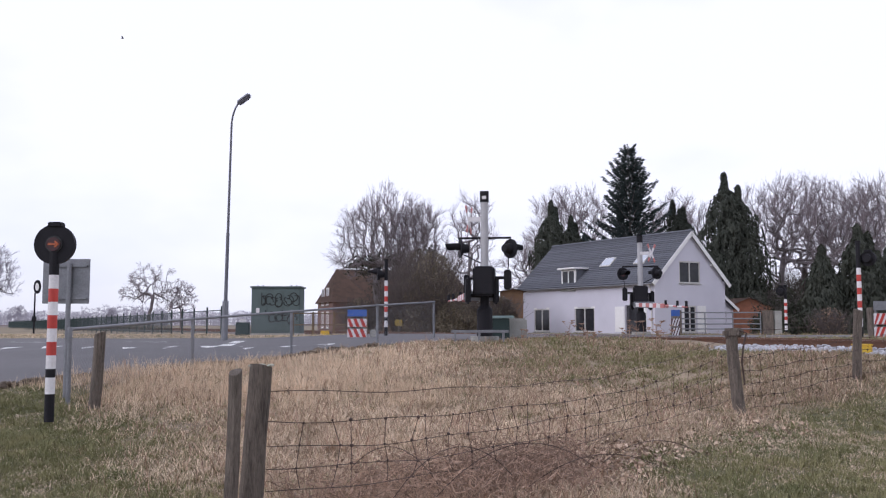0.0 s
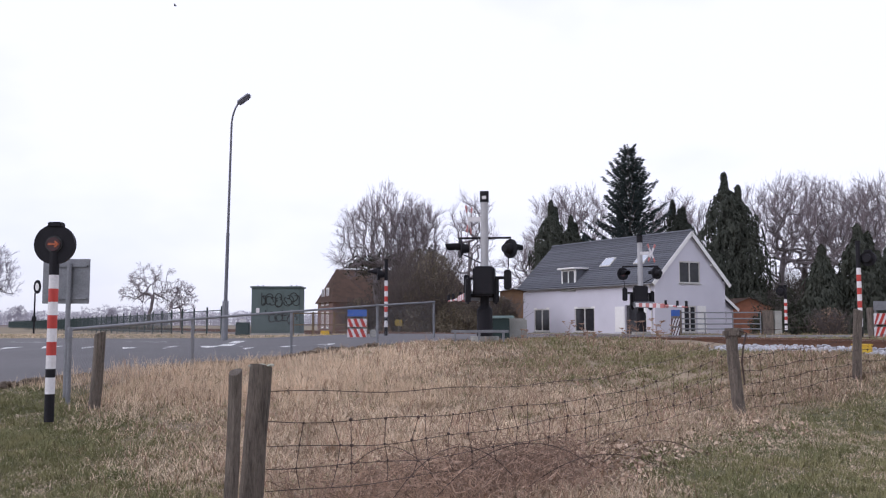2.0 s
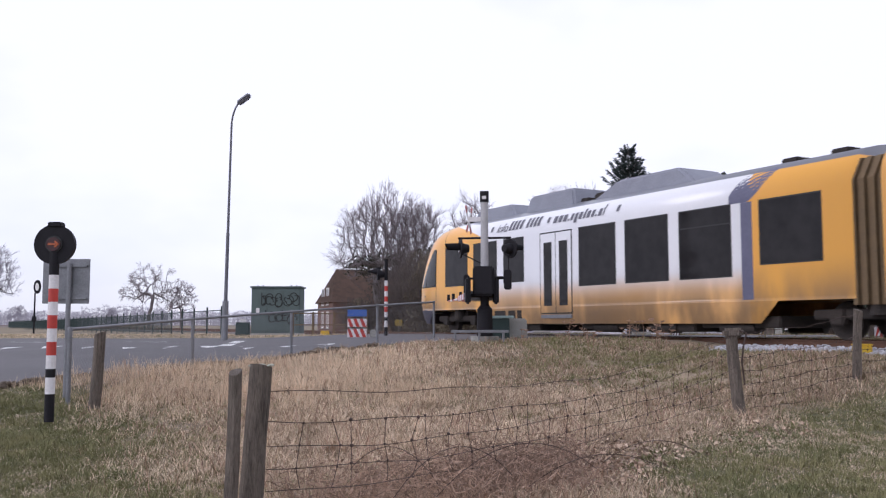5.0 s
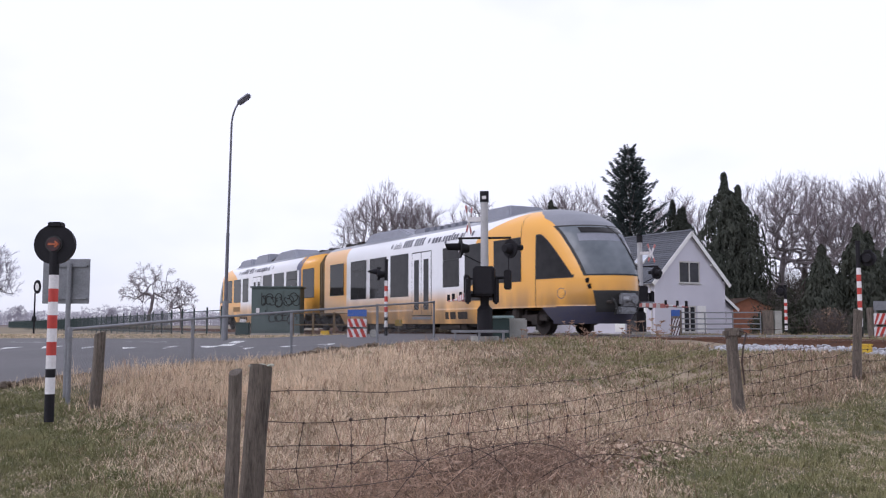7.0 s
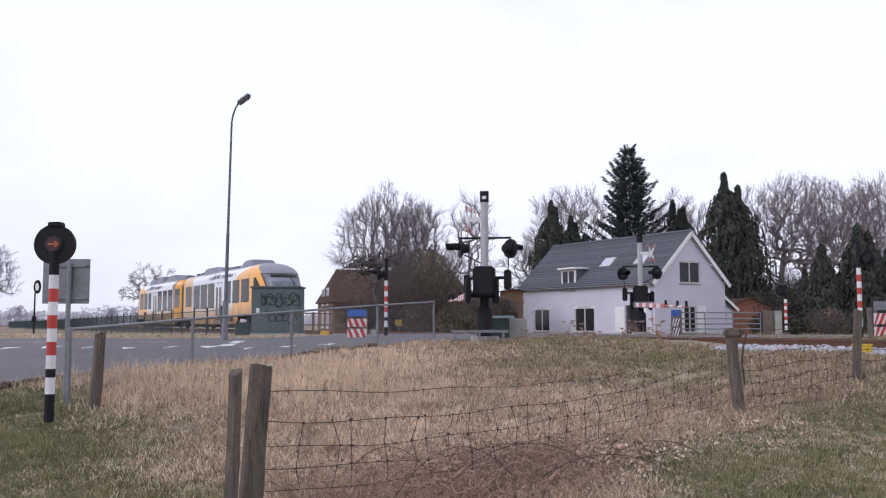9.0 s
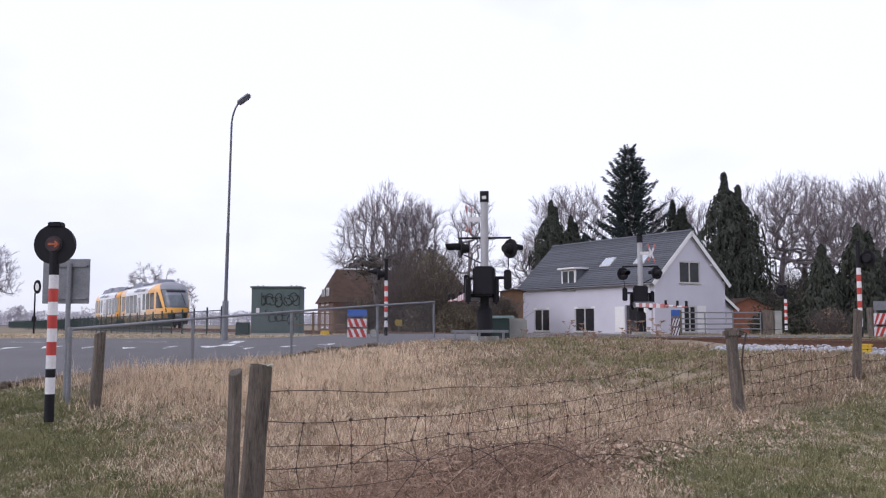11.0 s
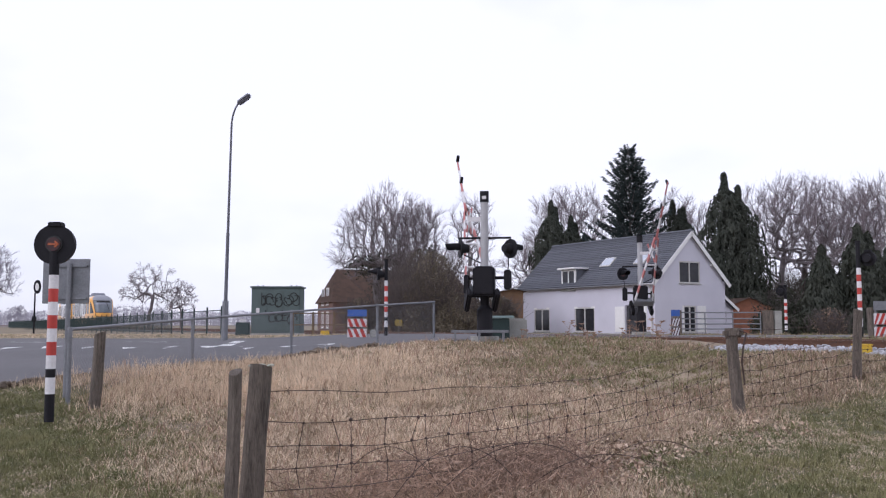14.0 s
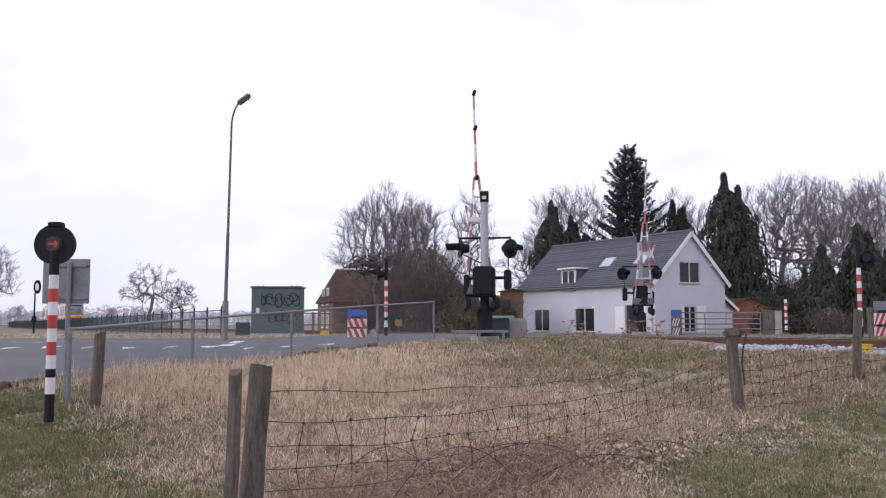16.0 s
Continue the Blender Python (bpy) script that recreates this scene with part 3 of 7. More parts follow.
    for k in range(7):
        x = -0.33 + 0.11 * k
        w = 1.28 if k % 2 else 1.36
        verts = []
        for sx in (x - 0.05, x + 0.05):
            verts.append([bm.verts.new((sx, y, z)) for y, z in ((-w, 0.7), (w, 0.7), (w, 3.15), (w * 0.8, 3.6), (-w * 0.8, 3.6), (-w, 3.15))])
        a, b = verts
        for i in range(6):
            bm.faces.new((a[i], a[(i + 1) % 6], b[(i + 1) % 6], b[i]))
        bm.faces.new(a)
        bm.faces.new(b)
    part("gangway_bellows", bm, "brown", root, "brown folded gangway bellows")
    bogie(root, 0.0, (-0.95, 0.95))
    return root


RAILCAR = railcar()


# ---- crossing equipment
def striped_pole(name, foot, height, face, label, big=False, off=0.0, drop=0.0, group="striped warning lamp posts"):
    """A red and white post with a flashing-lamp head that faces the direction `face` (degrees), set off to a side."""
    t = thing(name, pose(*foot), label, "warning lamp", group)
    h = height
    z = 0.0
    bands = [("black", 0.32), ("white", 0.19), ("black", 0.10), ("white", 0.155), ("red", 0.155), ("white", 0.155), ("red", 0.155), ("white", 0.155), ("red", 0.155), ("white", 0.16)]
    k = (h * 0.735) / sum(b for _, b in bands)
    r = 0.057
    for c, b in bands:
        bm = B()
        tube(bm, (0, 0, z), (0, 0, z + b * k), r, r, 16)
        part("band", bm, c, t)
        z += b * k
    R = 0.245 if big else 0.2
    zc = h - R - 0.02 - drop
    bm = B()
    tube(bm, (0, 0, z), (0, 0, h * 0.86 if big else h), r * 1.02, r * 1.02, 14)
    if not big:
        tube(bm, (0, 0, h - 0.02), (0, 0, h + 0.03), r * 1.3, r * 1.2, 14)
    part("neck", bm, "black", t)
    bm = B()
    tube(bm, (0, 0.06, 0), (0, -0.03, 0), R * 0.97, R, 40)
    tube(bm, (0, 0.2, 0), (0, 0.05, 0), R * 0.5, R * 0.62, 24)
    box(bm, -0.08, -0.05, R - 0.03, 0.08, 0.1, R + 0.03, 0.01)
    if not big:
        tube(bm, (0, -0.34, R * 0.45), (0, -0.02, R * 0.5), R * 0.1, R * 0.6, 14)
    head = part("lamp_head", bm, "black", t, "black round backing board")
    head.matrix_basis = pose(off, 0, zc, 0, 0, face)
    bm = B()
    tube(bm, (0, -0.02, 0), (0, -0.05, 0), R * 0.44, R * 0.42, 28)
    part("hood_ring", bm, "rubber", head)
    bm = B()
    tube(bm, (0, -0.04, 0), (0, -0.062, 0), R * 0.36, R * 0.34, 28)
    part("lens", bm, "lens_red", head, "dark red lens")
    if big:
        bm = B()
        y0, y1 = -0.064, -0.070
        box(bm, -0.062, y1, -0.012, 0.03, y0, 0.012)
        for s in (-1, 1):
            box(bm, -0.054, y1, -0.011, 0.006, y0, 0.011, 0.0, Matrix.Translation((0.058, 0, 0)) @ pose(0, 0, 0, 0, s * 42, 0))
        part("arrow", bm, M["arrow_glow"], head, "faintly lit amber arrow")
    else:
        bm = B()
        tube(bm, (0, 0, zc), (off, 0.05, zc), 0.03, 0.03, 8)
        part("bracket", bm, "black", t)
    return t


def glow(name, col, power):
    m = mat(name, col, col, 0.4, scale=5, fine=30)
    b = m.node_tree.nodes["Principled BSDF"]
    b.inputs["Emission Color"].default_value, b.inputs["Emission Strength"].default_value = (*col, 1), power
    return m


M["arrow_glow"] = glow("amber_arrow", (0.42, 0.10, 0.035), 0.05)

striped_pole("warning_lamp", (-4.75, 11.03, -0.85), 2.41, 2, "striped post with a large round black warning lamp and arrow", True)
striped_pole("warning_lamp", (-1.87, 29.74, -0.12), 2.55, -80, "striped post with a black warning lamp by the far kerb", False, -0.27, 0.25)
striped_pole("warning_lamp", (13.75, 36.35, -0.18), 2.05, 150, "striped post with a black warning lamp before garden shrubs", False, -0.17, 0.0)
striped_pole("warning_lamp", (11.0, 23.9, -0.1), 2.6, 140, "striped post with a dark warning lamp beside the ballast", False, 0.27, 0.22)


def small_lamp(parent, x, z, turn, arm_z):
    """A round lamp with a long hood, hung from a cross bar."""
    lamp = part("signal_lamp", tube(B(), (0, 0.02, 0), (0, -0.02, 0), 0.245, 0.245, 32), "black", parent)
    lamp.matrix_basis = pose(x, 0, z, 0, 0, turn)
    bm = B()
    tube(bm, (0, 0.22, 0), (0, 0.0, 0), 0.1, 0.15, 20)
    part("housing", bm, "black", lamp)
    bm = B()
    n = 14
    for k in range(n):
        a0, a1 = math.pi * (k / n * 1.2 - 0.1), math.pi * ((k + 1) / n * 1.2 - 0.1)
        f = []
        for a in (a0, a1):
            f.append([(math.cos(a) * 0.14, -0.02, math.sin(a) * 0.14), (math.cos(a) * 0.12, -0.34 - 0.06 * math.sin(a), math.sin(a) * 0.12 + 0.0)])
        v = [bm.verts.new(p) for p in (f[0][0], f[0][1], f[1][1], f[1][0])]
        bm.faces.new(v)
    bmesh.ops.solidify(bm, geom=bm.faces[:], thickness=0.008)
    part("hood", bm, "black", lamp)
    bm = B()
    tube(bm, (0, -0.02, 0), (0, -0.04, 0), 0.12, 0.11, 24)
    part("lens", bm, "lens_red", lamp, "dark red lens")
    bm = B()
    tube(bm, (x, 0, z + 0.18), (x, 0, arm_z), 0.02, 0.02, 8)
    part("hanger", bm, "black", parent)


def barrier(foot, face, arm_dir, label, lamps, cross, arm_x):
    """Mast with cross, lamps and lifting-arm machine. face: the way that its signs look; arm_dir: where the closed arm points."""
    t = thing("crossing_mast", pose(*foot, 0, 0, face), label, "crossing signal", "level crossing masts")
    bm = B()
    tube(bm, (0, 0, 0), (0, 0, 0.14), 0.36, 0.36, 20)
    part("footing", bm, "concrete", t)
    bm = B()
    tube(bm, (0, 0, 0.14), (0, 0, 0.82), 0.20, 0.195, 20)
    tube(bm, (0, 0, 0.82), (0, 0, 0.92), 0.195, 0.12, 20)
    tube(bm, (0, 0, 0.9), (0, 0, 1.35), 0.11, 0.11, 16)
    part("pedestal", bm, "black", t)
    bm = B()
    tube(bm, (0, 0, 1.3), (0, 0, 2.6), 0.105, 0.1, 20)
    tube(bm, (0, 0, 2.6), (0, 0, 3.6), 0.1, 0.095, 20)
    part("mast_tube", bm, "mast_grey", t, "grey-white painted mast tube")
    bm = B()
    tube(bm, (0, 0, 3.56), (0, 0, 3.84), 0.115, 0.115, 20)
    part("mast_cap", bm, "black", t)
    bm = B()
    box(bm, -0.05, -0.125, 3.63, 0.06, -0.1, 3.71)
    part("bell_mouth", bm, "white", t)
    bm = B()
    box(bm, -0.27, -0.36, 1.16, 0.27, 0.16, 1.9, 0.05)
    part("machine_box", bm, "black", t)
    bm = B()
    box(bm, 0.5, -0.15, 1.32, 0.68, 0.15, 1.82, 0.03)
    tube(bm, (0.2, 0, 1.62), (0.55, 0, 1.62), 0.04, 0.04, 8)
    tube(bm, (0.6, 0, 1.8), (0.62, 0, 2.2), 0.012, 0.012, 6)
    part("junction_box", bm, "black", t)
    bm = B()
    box(bm, -0.52, -0.2, 1.2, -0.38, 0.0, 1.7, 0.03)
    tube(bm, (-0.2, -0.1, 1.6), (-0.45, -0.1, 1.6), 0.03, 0.03, 8)
    part("junction_box", bm, "black", t)
    # cross bar and lamps
    bm = B()
    tube(bm, (-0.68, 0, 2.64), (0.68, 0, 2.64), 0.028, 0.028, 10)
    tube(bm, (-0.6, 0, 2.25), (-0.1, 0, 2.0), 0.015, 0.015, 6)
    part("cross_bar", bm, "black", t)
    small_lamp(t, -0.62, 2.38, lamps[0], 2.64)
    small_lamp(t, 0.66, 2.36, lamps[1], 2.64)
    # diagonal warning cross on its bracket
    bm = B()
    box(bm, -0.45, 0.1, 3.08, 0.0, 0.14, 3.2)
    part("cross_bracket", bm, "white", t)
    for s in (-1, 1):
        for a, c, col in ((-0.42, -0.24, "faded_glare_red"), (-0.24, 0.24, "white"), (0.24, 0.42, "faded_glare_red")):
            bm = B()
            box(bm, a, -0.008 + s * 0.012, -0.05, c, 0.008 + s * 0.012, 0.05)
            b = part("cross_blade", bm, col, t)
            b.matrix_basis = pose(-0.42, 0.2, 3.14, 0, 0, cross) @ pose(0, 0, 0, 0, s * 52, 0)
    # lifting arm: frame with two counterweights, a pair of tapering spars and a slender tip
    arm = new("barrier_arm")
    arm.parent = t
    turn = arm_dir - face
    bm = B()
    for s in (-1, 1):
        tube(bm, (0.05, s * 0.36, 0.02), (-0.3, s * 0.36, 0.06), 0.045, 0.05, 8)
        box(bm, -0.4, s * 0.36 - 0.06, -0.22, -0.12, s * 0.36 + 0.06, 0.44, 0.04)
    tube(bm, (0, -0.4, 0), (0, 0.4, 0), 0.05, 0.05, 12)
    part("counterweight", bm, "black", arm)
    bm = B()
    box(bm, 0.02, -0.38, -0.12, 0.26, 0.38, 0.12, 0.02)
    part("arm_yoke", bm, "galv", arm)
    # reds of spars and tip are paled for glare against the sky
    for s in (-1, 1):
        n = 8
        for k in range(n):
            a, c = 0.26 + 2.9 * k / n, 0.26 + 2.9 * (k + 1) / n
            ya, yc = s * (0.33 - 0.27 * k / n), s * (0.33 - 0.27 * (k + 1) / n)
            bm = B()
            r = bmesh.ops.create_cube(bm, size=1.0)["verts"]
            for v in r:
                f = v.co.x + 0.5
                v.co = Vector((a + (c - a) * f, ya + (yc - ya) * f + v.co.y * 0.035, v.co.z * 0.15))
            part("spar", bm, "faded_glare_red" if k % 2 else "white", arm)
    for x in (1.0, 1.9, 2.6):
        w = 0.33 - 0.27 * (x - 0.26) / 2.9
        part("cross_tie", box(B(), x, -w, -0.02, x + 0.04, w, 0.02), "white", arm)
    for k in range(5):
        a = 3.1 + 0.49 * k
        bm = B()
        tube(bm, (a, 0, 0), (a + 0.49, 0, 0), 0.04 - 0.003 * k, 0.037 - 0.003 * k, 10)
        part("tip_section", bm, "white" if k % 2 else "faded_glare_red", arm)
    for x in (3.12, 4.5, 5.5):
        part("arm_lamp", tube(B(), (x, 0, 0.0), (x, 0, 0.2), 0.05, 0.045, 10), "black", arm)
    arm["label"] = "red and white lifting barrier arm"
    closed = Matrix.Translation((arm_x, 0, 1.17)) @ pose(0, 0, 0, 0, 0, turn)
    return arm, closed


ARM1, CLOSED1 = barrier((1.06, 23.02, -0.12), -8, 98, "half barrier with black lamps and machine box on a concrete foot", (-72, 138), 80, -0.12)
ARM2, CLOSED2 = barrier((7.58, 34.72, -0.10), 172, -88, "half barrier with black lamps in front of the white house", (35, -150), 54, -0.08)


def stripe_board(x, y, z, w, h, face, label, blue=True, lean=1, ground_paint="white", bar_paint="red"):
    t = thing("warning_board", pose(x, y, z, 0, 0, face), label, "sign", "red and white warning boards")
    bm = B()
    for s in (-1, 1):
        tube(bm, (s * w * 0.36, 0.03, 0), (s * w * 0.36, 0.03, h * 0.98), 0.025, 0.025, 8)
    part("leg", bm, "galv", t)
    bm = B()
    box(bm, -w / 2, -0.012, h * 0.76, w / 2, 0.012, h * 0.99, 0.004)
    part("top_plate", bm, "blue" if blue else "galv", t, "blue plate" if blue else "grey plate")
    for z0, z1 in ((h * 0.40, h * 0.68), (h * 0.05, h * 0.34)):
        bm = B()
        box(bm, -w / 2, -0.012, z0, w / 2, 0.012, z1, 0.004)
        pl = part("plate", bm, ground_paint, t)
        n = 3
        for k in range(n):
            cx = -w / 2 + w * (k + 0.42) / n
            d, sl = w / n * 0.27, (z1 - z0) * 0.42
            bm = B()
            for v in bmesh.ops.create_cube(bm, size=1.0)["verts"]:
                vx = cx + v.co.x * 2 * d - lean * v.co.z * sl
                v.co = Vector((min(w / 2 - 0.002, max(-w / 2 + 0.002, vx)), -0.015 + v.co.y * 0.012, (z0 + z1) / 2 + v.co.z * (z1 - z0 - 0.006)))
            part("stripe", bm, bar_paint, pl)
    return t


stripe_board(-2.69, 28.4, -0.13, 0.60, 0.92, 0, "red and white striped board under a blue plate at the kerb")
stripe_board(8.0, 31.2, -0.12, 0.36, 0.95, 25, "dark board with slanting white stripes under a blue plate", True, -1, "dark_red", "white")
stripe_board(12.25, 25.3, -0.12, 0.46, 1.1, 0, "red and white striped board beside a grey timber post", False, -1)

# low guard rail, cable box and concrete block at the foot of the near mast
t = thing("guard_rail", pose(0.0, 22.55, -0.13), "low grey steel guard rail on short posts at the mast", "rail")
bm = B()
box(bm, 0.2, -0.04, 0.24, 1.64, 0.04, 0.31, 0.012)
part("rail_beam", bm, "galv", t)
for x in (0.3, 0.9, 1.5):
    bm = B()
    tube(bm, (x, 0, -0.1), (x, 0, 0.25), 0.03, 0.03, 8)
    part("post", bm, "galv", t)
t = thing("cable_box", pose(1.52, 24.2, -0.12), "dark green cable box with a pale lid", "cabinet")
bm = B()
box(bm, -0.22, -0.2, 0, 0.24, 0.2, 0.6, 0.02)
part("body", bm, "fence_green", t)
bm = B()
box(bm, -0.31, -0.25, 0.6, 0.36, 0.25, 0.67, 0.02)
part("lid", bm, "pale_teal", t, "pale grey lid")
bm = B()
box(bm, 0, 0, 0, 0.56, 0.4, 0.62, 0.035)
for v in bm.verts:
    v.co.x += 0.02 * math.sin(v.co.z * 9)
ob = part("concrete_block", bm, "concrete")
ob.matrix_basis = pose(1.72, 24.5, -0.14)
tagged(ob, "weathered grey concrete block beside the cable box", "block")

# yellow boxes beside the rails
def rail_box(x, y, z, s, turn, label):
    t = thing("trackside_box", pose(x, y, z, 0, 0, turn), label, "box", "yellow trackside boxes")
    bm = B()
    box(bm, -0.2 * s, -0.14 * s, 0, 0.2 * s, 0.14 * s, 0.26 * s, 0.02)
    part("body", bm, "yellow", t)
    bm = B()
    box(bm, -0.21 * s, -0.15 * s, 0.26 * s, 0.21 * s, 0.15 * s, 0.3 * s, 0.012)
    part("lid", bm, "yellow", t)


rail_box(7.42, 16.1, -0.24, 0.72, 10, "yellow painted metal box beside the ballast")
rail_box(-4.55, 35.0, -0.16, 0.8, 0, "small yellow metal box by the fence")
t = thing("small_cabinet", pose(-8.42, 38.2, -0.16), "small dark green cabinet with a pale box on top", "cabinet")
part("body", box(B(), -0.28, -0.16, 0, 0.28, 0.16, 0.56, 0.02), "fence_green", t)
part("top_box", box(B(), -0.13, -0.1, 0.56, 0.13, 0.1, 0.7, 0.03), "white", t, "pale rounded box")
t = thing("marker_board", pose(-1.66, 34.0, -0.12), "small dull yellow board on a short post before the thicket", "sign")
part("post", tube(B(), (0, 0, -0.05), (0, 0, 0.4), 0.03, 0.03, 8), "post_wood", t)
part("board", box(B(), -0.14, -0.05, 0.38, 0.14, -0.025, 0.62, 0.006), "board_yellow", t, "dull yellow board")
ob = part("marker_stone", box(B(), -0.1, -0.1, -0.03, 0.1, 0.1, 0.3, 0.035), "concrete")
ob.matrix_basis = pose(-2.2, 28.6, -0.14, 0, 0, 12)
tagged(ob, "small pale concrete marker stone beside the striped board", "stone")


# ---- street lamp
def street_lamp():
    t = thing("street_lamp", pose(-7.24, 30.08, -0.25, 0, 0.8, 0), "tall tapered steel street lamp with a tilted head", "street lamp")
    bm = B()
    tube(bm, (0, 0, 0), (0, 0, 1.35), 0.105, 0.10, 18)
    part("base_sleeve", bm, "galv", t, "lighter galvanised sleeve")
    bm = B()
    tube(bm, (0, 0, 1.3), (0, 0, 3.6), 0.06, 0.055, 16)
    tube(bm, (0, 0, 3.6), (0, 0, 7.35), 0.045, 0.034, 16)
    pts = [(0, 0, 7.35), (0.03, 0, 7.6), (0.11, 0, 7.85), (0.2, 0, 8.02)]
    path_tube(bm, pts, 0.03, 10)
    part("column", bm, "lamp_steel", t)
    bm = B()
    box(bm, -0.24, -0.2, -0.07, 0.28, 0.2, 0.09, 0.04)
    hd = part("lamp_head", bm, "lamp_steel", t)
    hd.matrix_basis = pose(0.38, 0, 8.15, 0, -38, 0) @ pose(0, 0, 0, 25, 0, 0)
    bm = B()
    box(bm, -0.14, -0.12, -0.085, 0.18, 0.12, -0.055, 0.01)
    part("diffuser", bm, "galv", hd)


street_lamp()


# ---- the back of a road sign behind the near lamp post
t = thing("road_sign", pose(-5.42, 13.15, -0.8), "back of a grey metal road sign on a steel post", "sign")
bm = B()
box(bm, -0.40, -0.012, 1.42, 0.28, 0.012, 2.07, 0.006)
part("panel", bm, "galv", t)
bm = B()
tube(bm, (0, -0.05, 0), (0, -0.05, 2.0), 0.035, 0.035, 12)
part("post", bm, "galv", t)
for z in (1.5, 1.97):
    bm = B()
    box(bm, -0.36, -0.035, z - 0.02, 0.25, -0.012, z + 0.02, 0.004)
    part("stiffener", bm, "galv", t)


# ---- railway signal with an oval board, far along the line
t = thing("railway_signal", pose(-27.05, 60.0, -0.5), "distant railway signal with an oval black-rimmed board", "signal")
part("post", tube(B(), (0, 0, 0), (0, 0, 2.9), 0.06, 0.05, 10), "black", t)
bm = B()
tube(bm, (0.14, 0.04, 0), (0.14, -0.04, 0), 0.24, 0.24, 28)
for v in bm.verts:
    v.co.z = v.co.z * 1.9 + 3.3
part("rim", bm, "black", t)
bm = B()
tube(bm, (0.14, -0.03, 0), (0.14, -0.055, 0), 0.12, 0.12, 28)
for v in bm.verts:
    v.co.z = v.co.z * 2.1 + 3.3
part("board", bm, "trim_white", t, "pale signal board")
part("box", box(B(), -0.12, -0.1, 1.0, 0.12, 0.1, 1.35, 0.02), "black", t)


# ---- relay hut with sprayed scrawls
def relay_hut():
    t = thing("relay_hut", pose(-8.83, 41.63, -0.2), "green metal relay hut covered in black sprayed scrawls", "hut")
    w, d, h = 2.28, 1.3, 2.2
    bm = B()
    box(bm, 0, 0, 0, w, d, 0.12)
    part("plinth", bm, "concrete", t)
    bm = B()
    box(bm, 0.02, 0.02, 0.12, w - 0.02, d - 0.02, h, 0.02)
    part("body", bm, "hut", t)
    bm = B()
    box(bm, -0.05, -0.06, h, w + 0.05, d + 0.06, h + 0.07, 0.02)
    part("roof", bm, "hut", t)
    for x0, x1 in ((0.06, 0.74), (0.78, 1.49), (1.53, 2.22)):
        bm = B()
        box(bm, x0, 0.0, 0.2, x1, 0.024, h - 0.08, 0.008)
        dr = part("door", bm, "hut", t)
        bm = B()
        box(bm, x1 - 0.07, -0.02, 1.0, x1 - 0.03, 0.0, 1.16)
        part("handle", bm, "black", dr)
    bm = B()
    box(bm, 0.24, -0.008, 1.05, 0.4, 0.0, 1.27, 0.002)
    part("notice", bm, "white", t, "small white notice")
    for x in (0.25, 0.5, 1.8, 2.05):
        bm = B()
        tube(bm, (x, 0.3, h + 0.06), (x, 0.3, h + 0.13), 0.03, 0.03, 8)
        part("lifting_eye", bm, "galv", t)
    # two rows of looping, rounded scrawls
    rnd = random.Random(7)
    for zc, amp, xs in ((1.66, 0.25, (0.58, 0.95, 1.3, 1.66, 1.98)), (0.82, 0.22, (0.98, 1.3, 1.62, 1.9))):
        for x in xs:
            for loop in range(2):
                bm = B()
                ph, ps, kx = rnd.uniform(0, 6.28), rnd.uniform(0, 6.28), rnd.choice((2, 2, 3))
                sx, sz = amp * rnd.uniform(0.5, 0.75), amp * rnd.uniform(0.6, 1.0)
                ox, oz = rnd.uniform(-0.06, 0.06), rnd.uniform(-0.08, 0.08)
                n = 44
                row = []
                for i in range(n + 1):
                    a = 6.2832 * i / n * (0.92 if loop else 0.8)
                    px = x + ox + sx * (math.cos(a + ph) + 0.45 * math.cos(kx * a + ps))
                    pz = zc + oz + sz * (math.sin(a + ph) + 0.4 * math.sin(kx * a + ps))
                    row.append((min(w - 0.06, max(0.5, px)), pz))
                for i in range(n):
                    (x0, z0), (x1, z1) = row[i], row[i + 1]
                    dx, dz = x1 - x0, z1 - z0
                    ln = max(1e-4, math.hypot(dx, dz))
                    tx, tz = dx / ln * 0.012, dz / ln * 0.012
                    hx, hz = -dz / ln * 0.021, dx / ln * 0.021
                    y = -0.004 - 0.0004 * i - 0.0002 * loop
                    bm.faces.new([bm.verts.new(c) for c in ((x0 - tx - hx, y, z0 - tz - hz), (x1 + tx - hx, y, z1 + tz - hz), (x1 + tx + hx, y, z1 + tz + hz), (x0 - tx + hx, y, z0 - tz + hz))])
                part("scrawl", bm, "graffiti", t, "black sprayed loop")


relay_hut()


# ---- white house
def clip_poly(poly, a, b, c):
    """The part of a polygon of (u, z) with a*u + b*z <= c."""
    out = []
    for i, p in enumerate(poly):
        q = poly[(i + 1) % len(poly)]
        fp, fq = a * p[0] + b * p[1] - c, a * q[0] + b * q[1] - c
        if fp <= 1e-9:
            out.append(p)
        if (fp < -1e-9 and fq > 1e-9) or (fp > 1e-9 and fq < -1e-9):
            s = fp / (fp - fq)
            out.append((p[0] + (q[0] - p[0]) * s, p[1] + (q[1] - p[1]) * s))
    return out


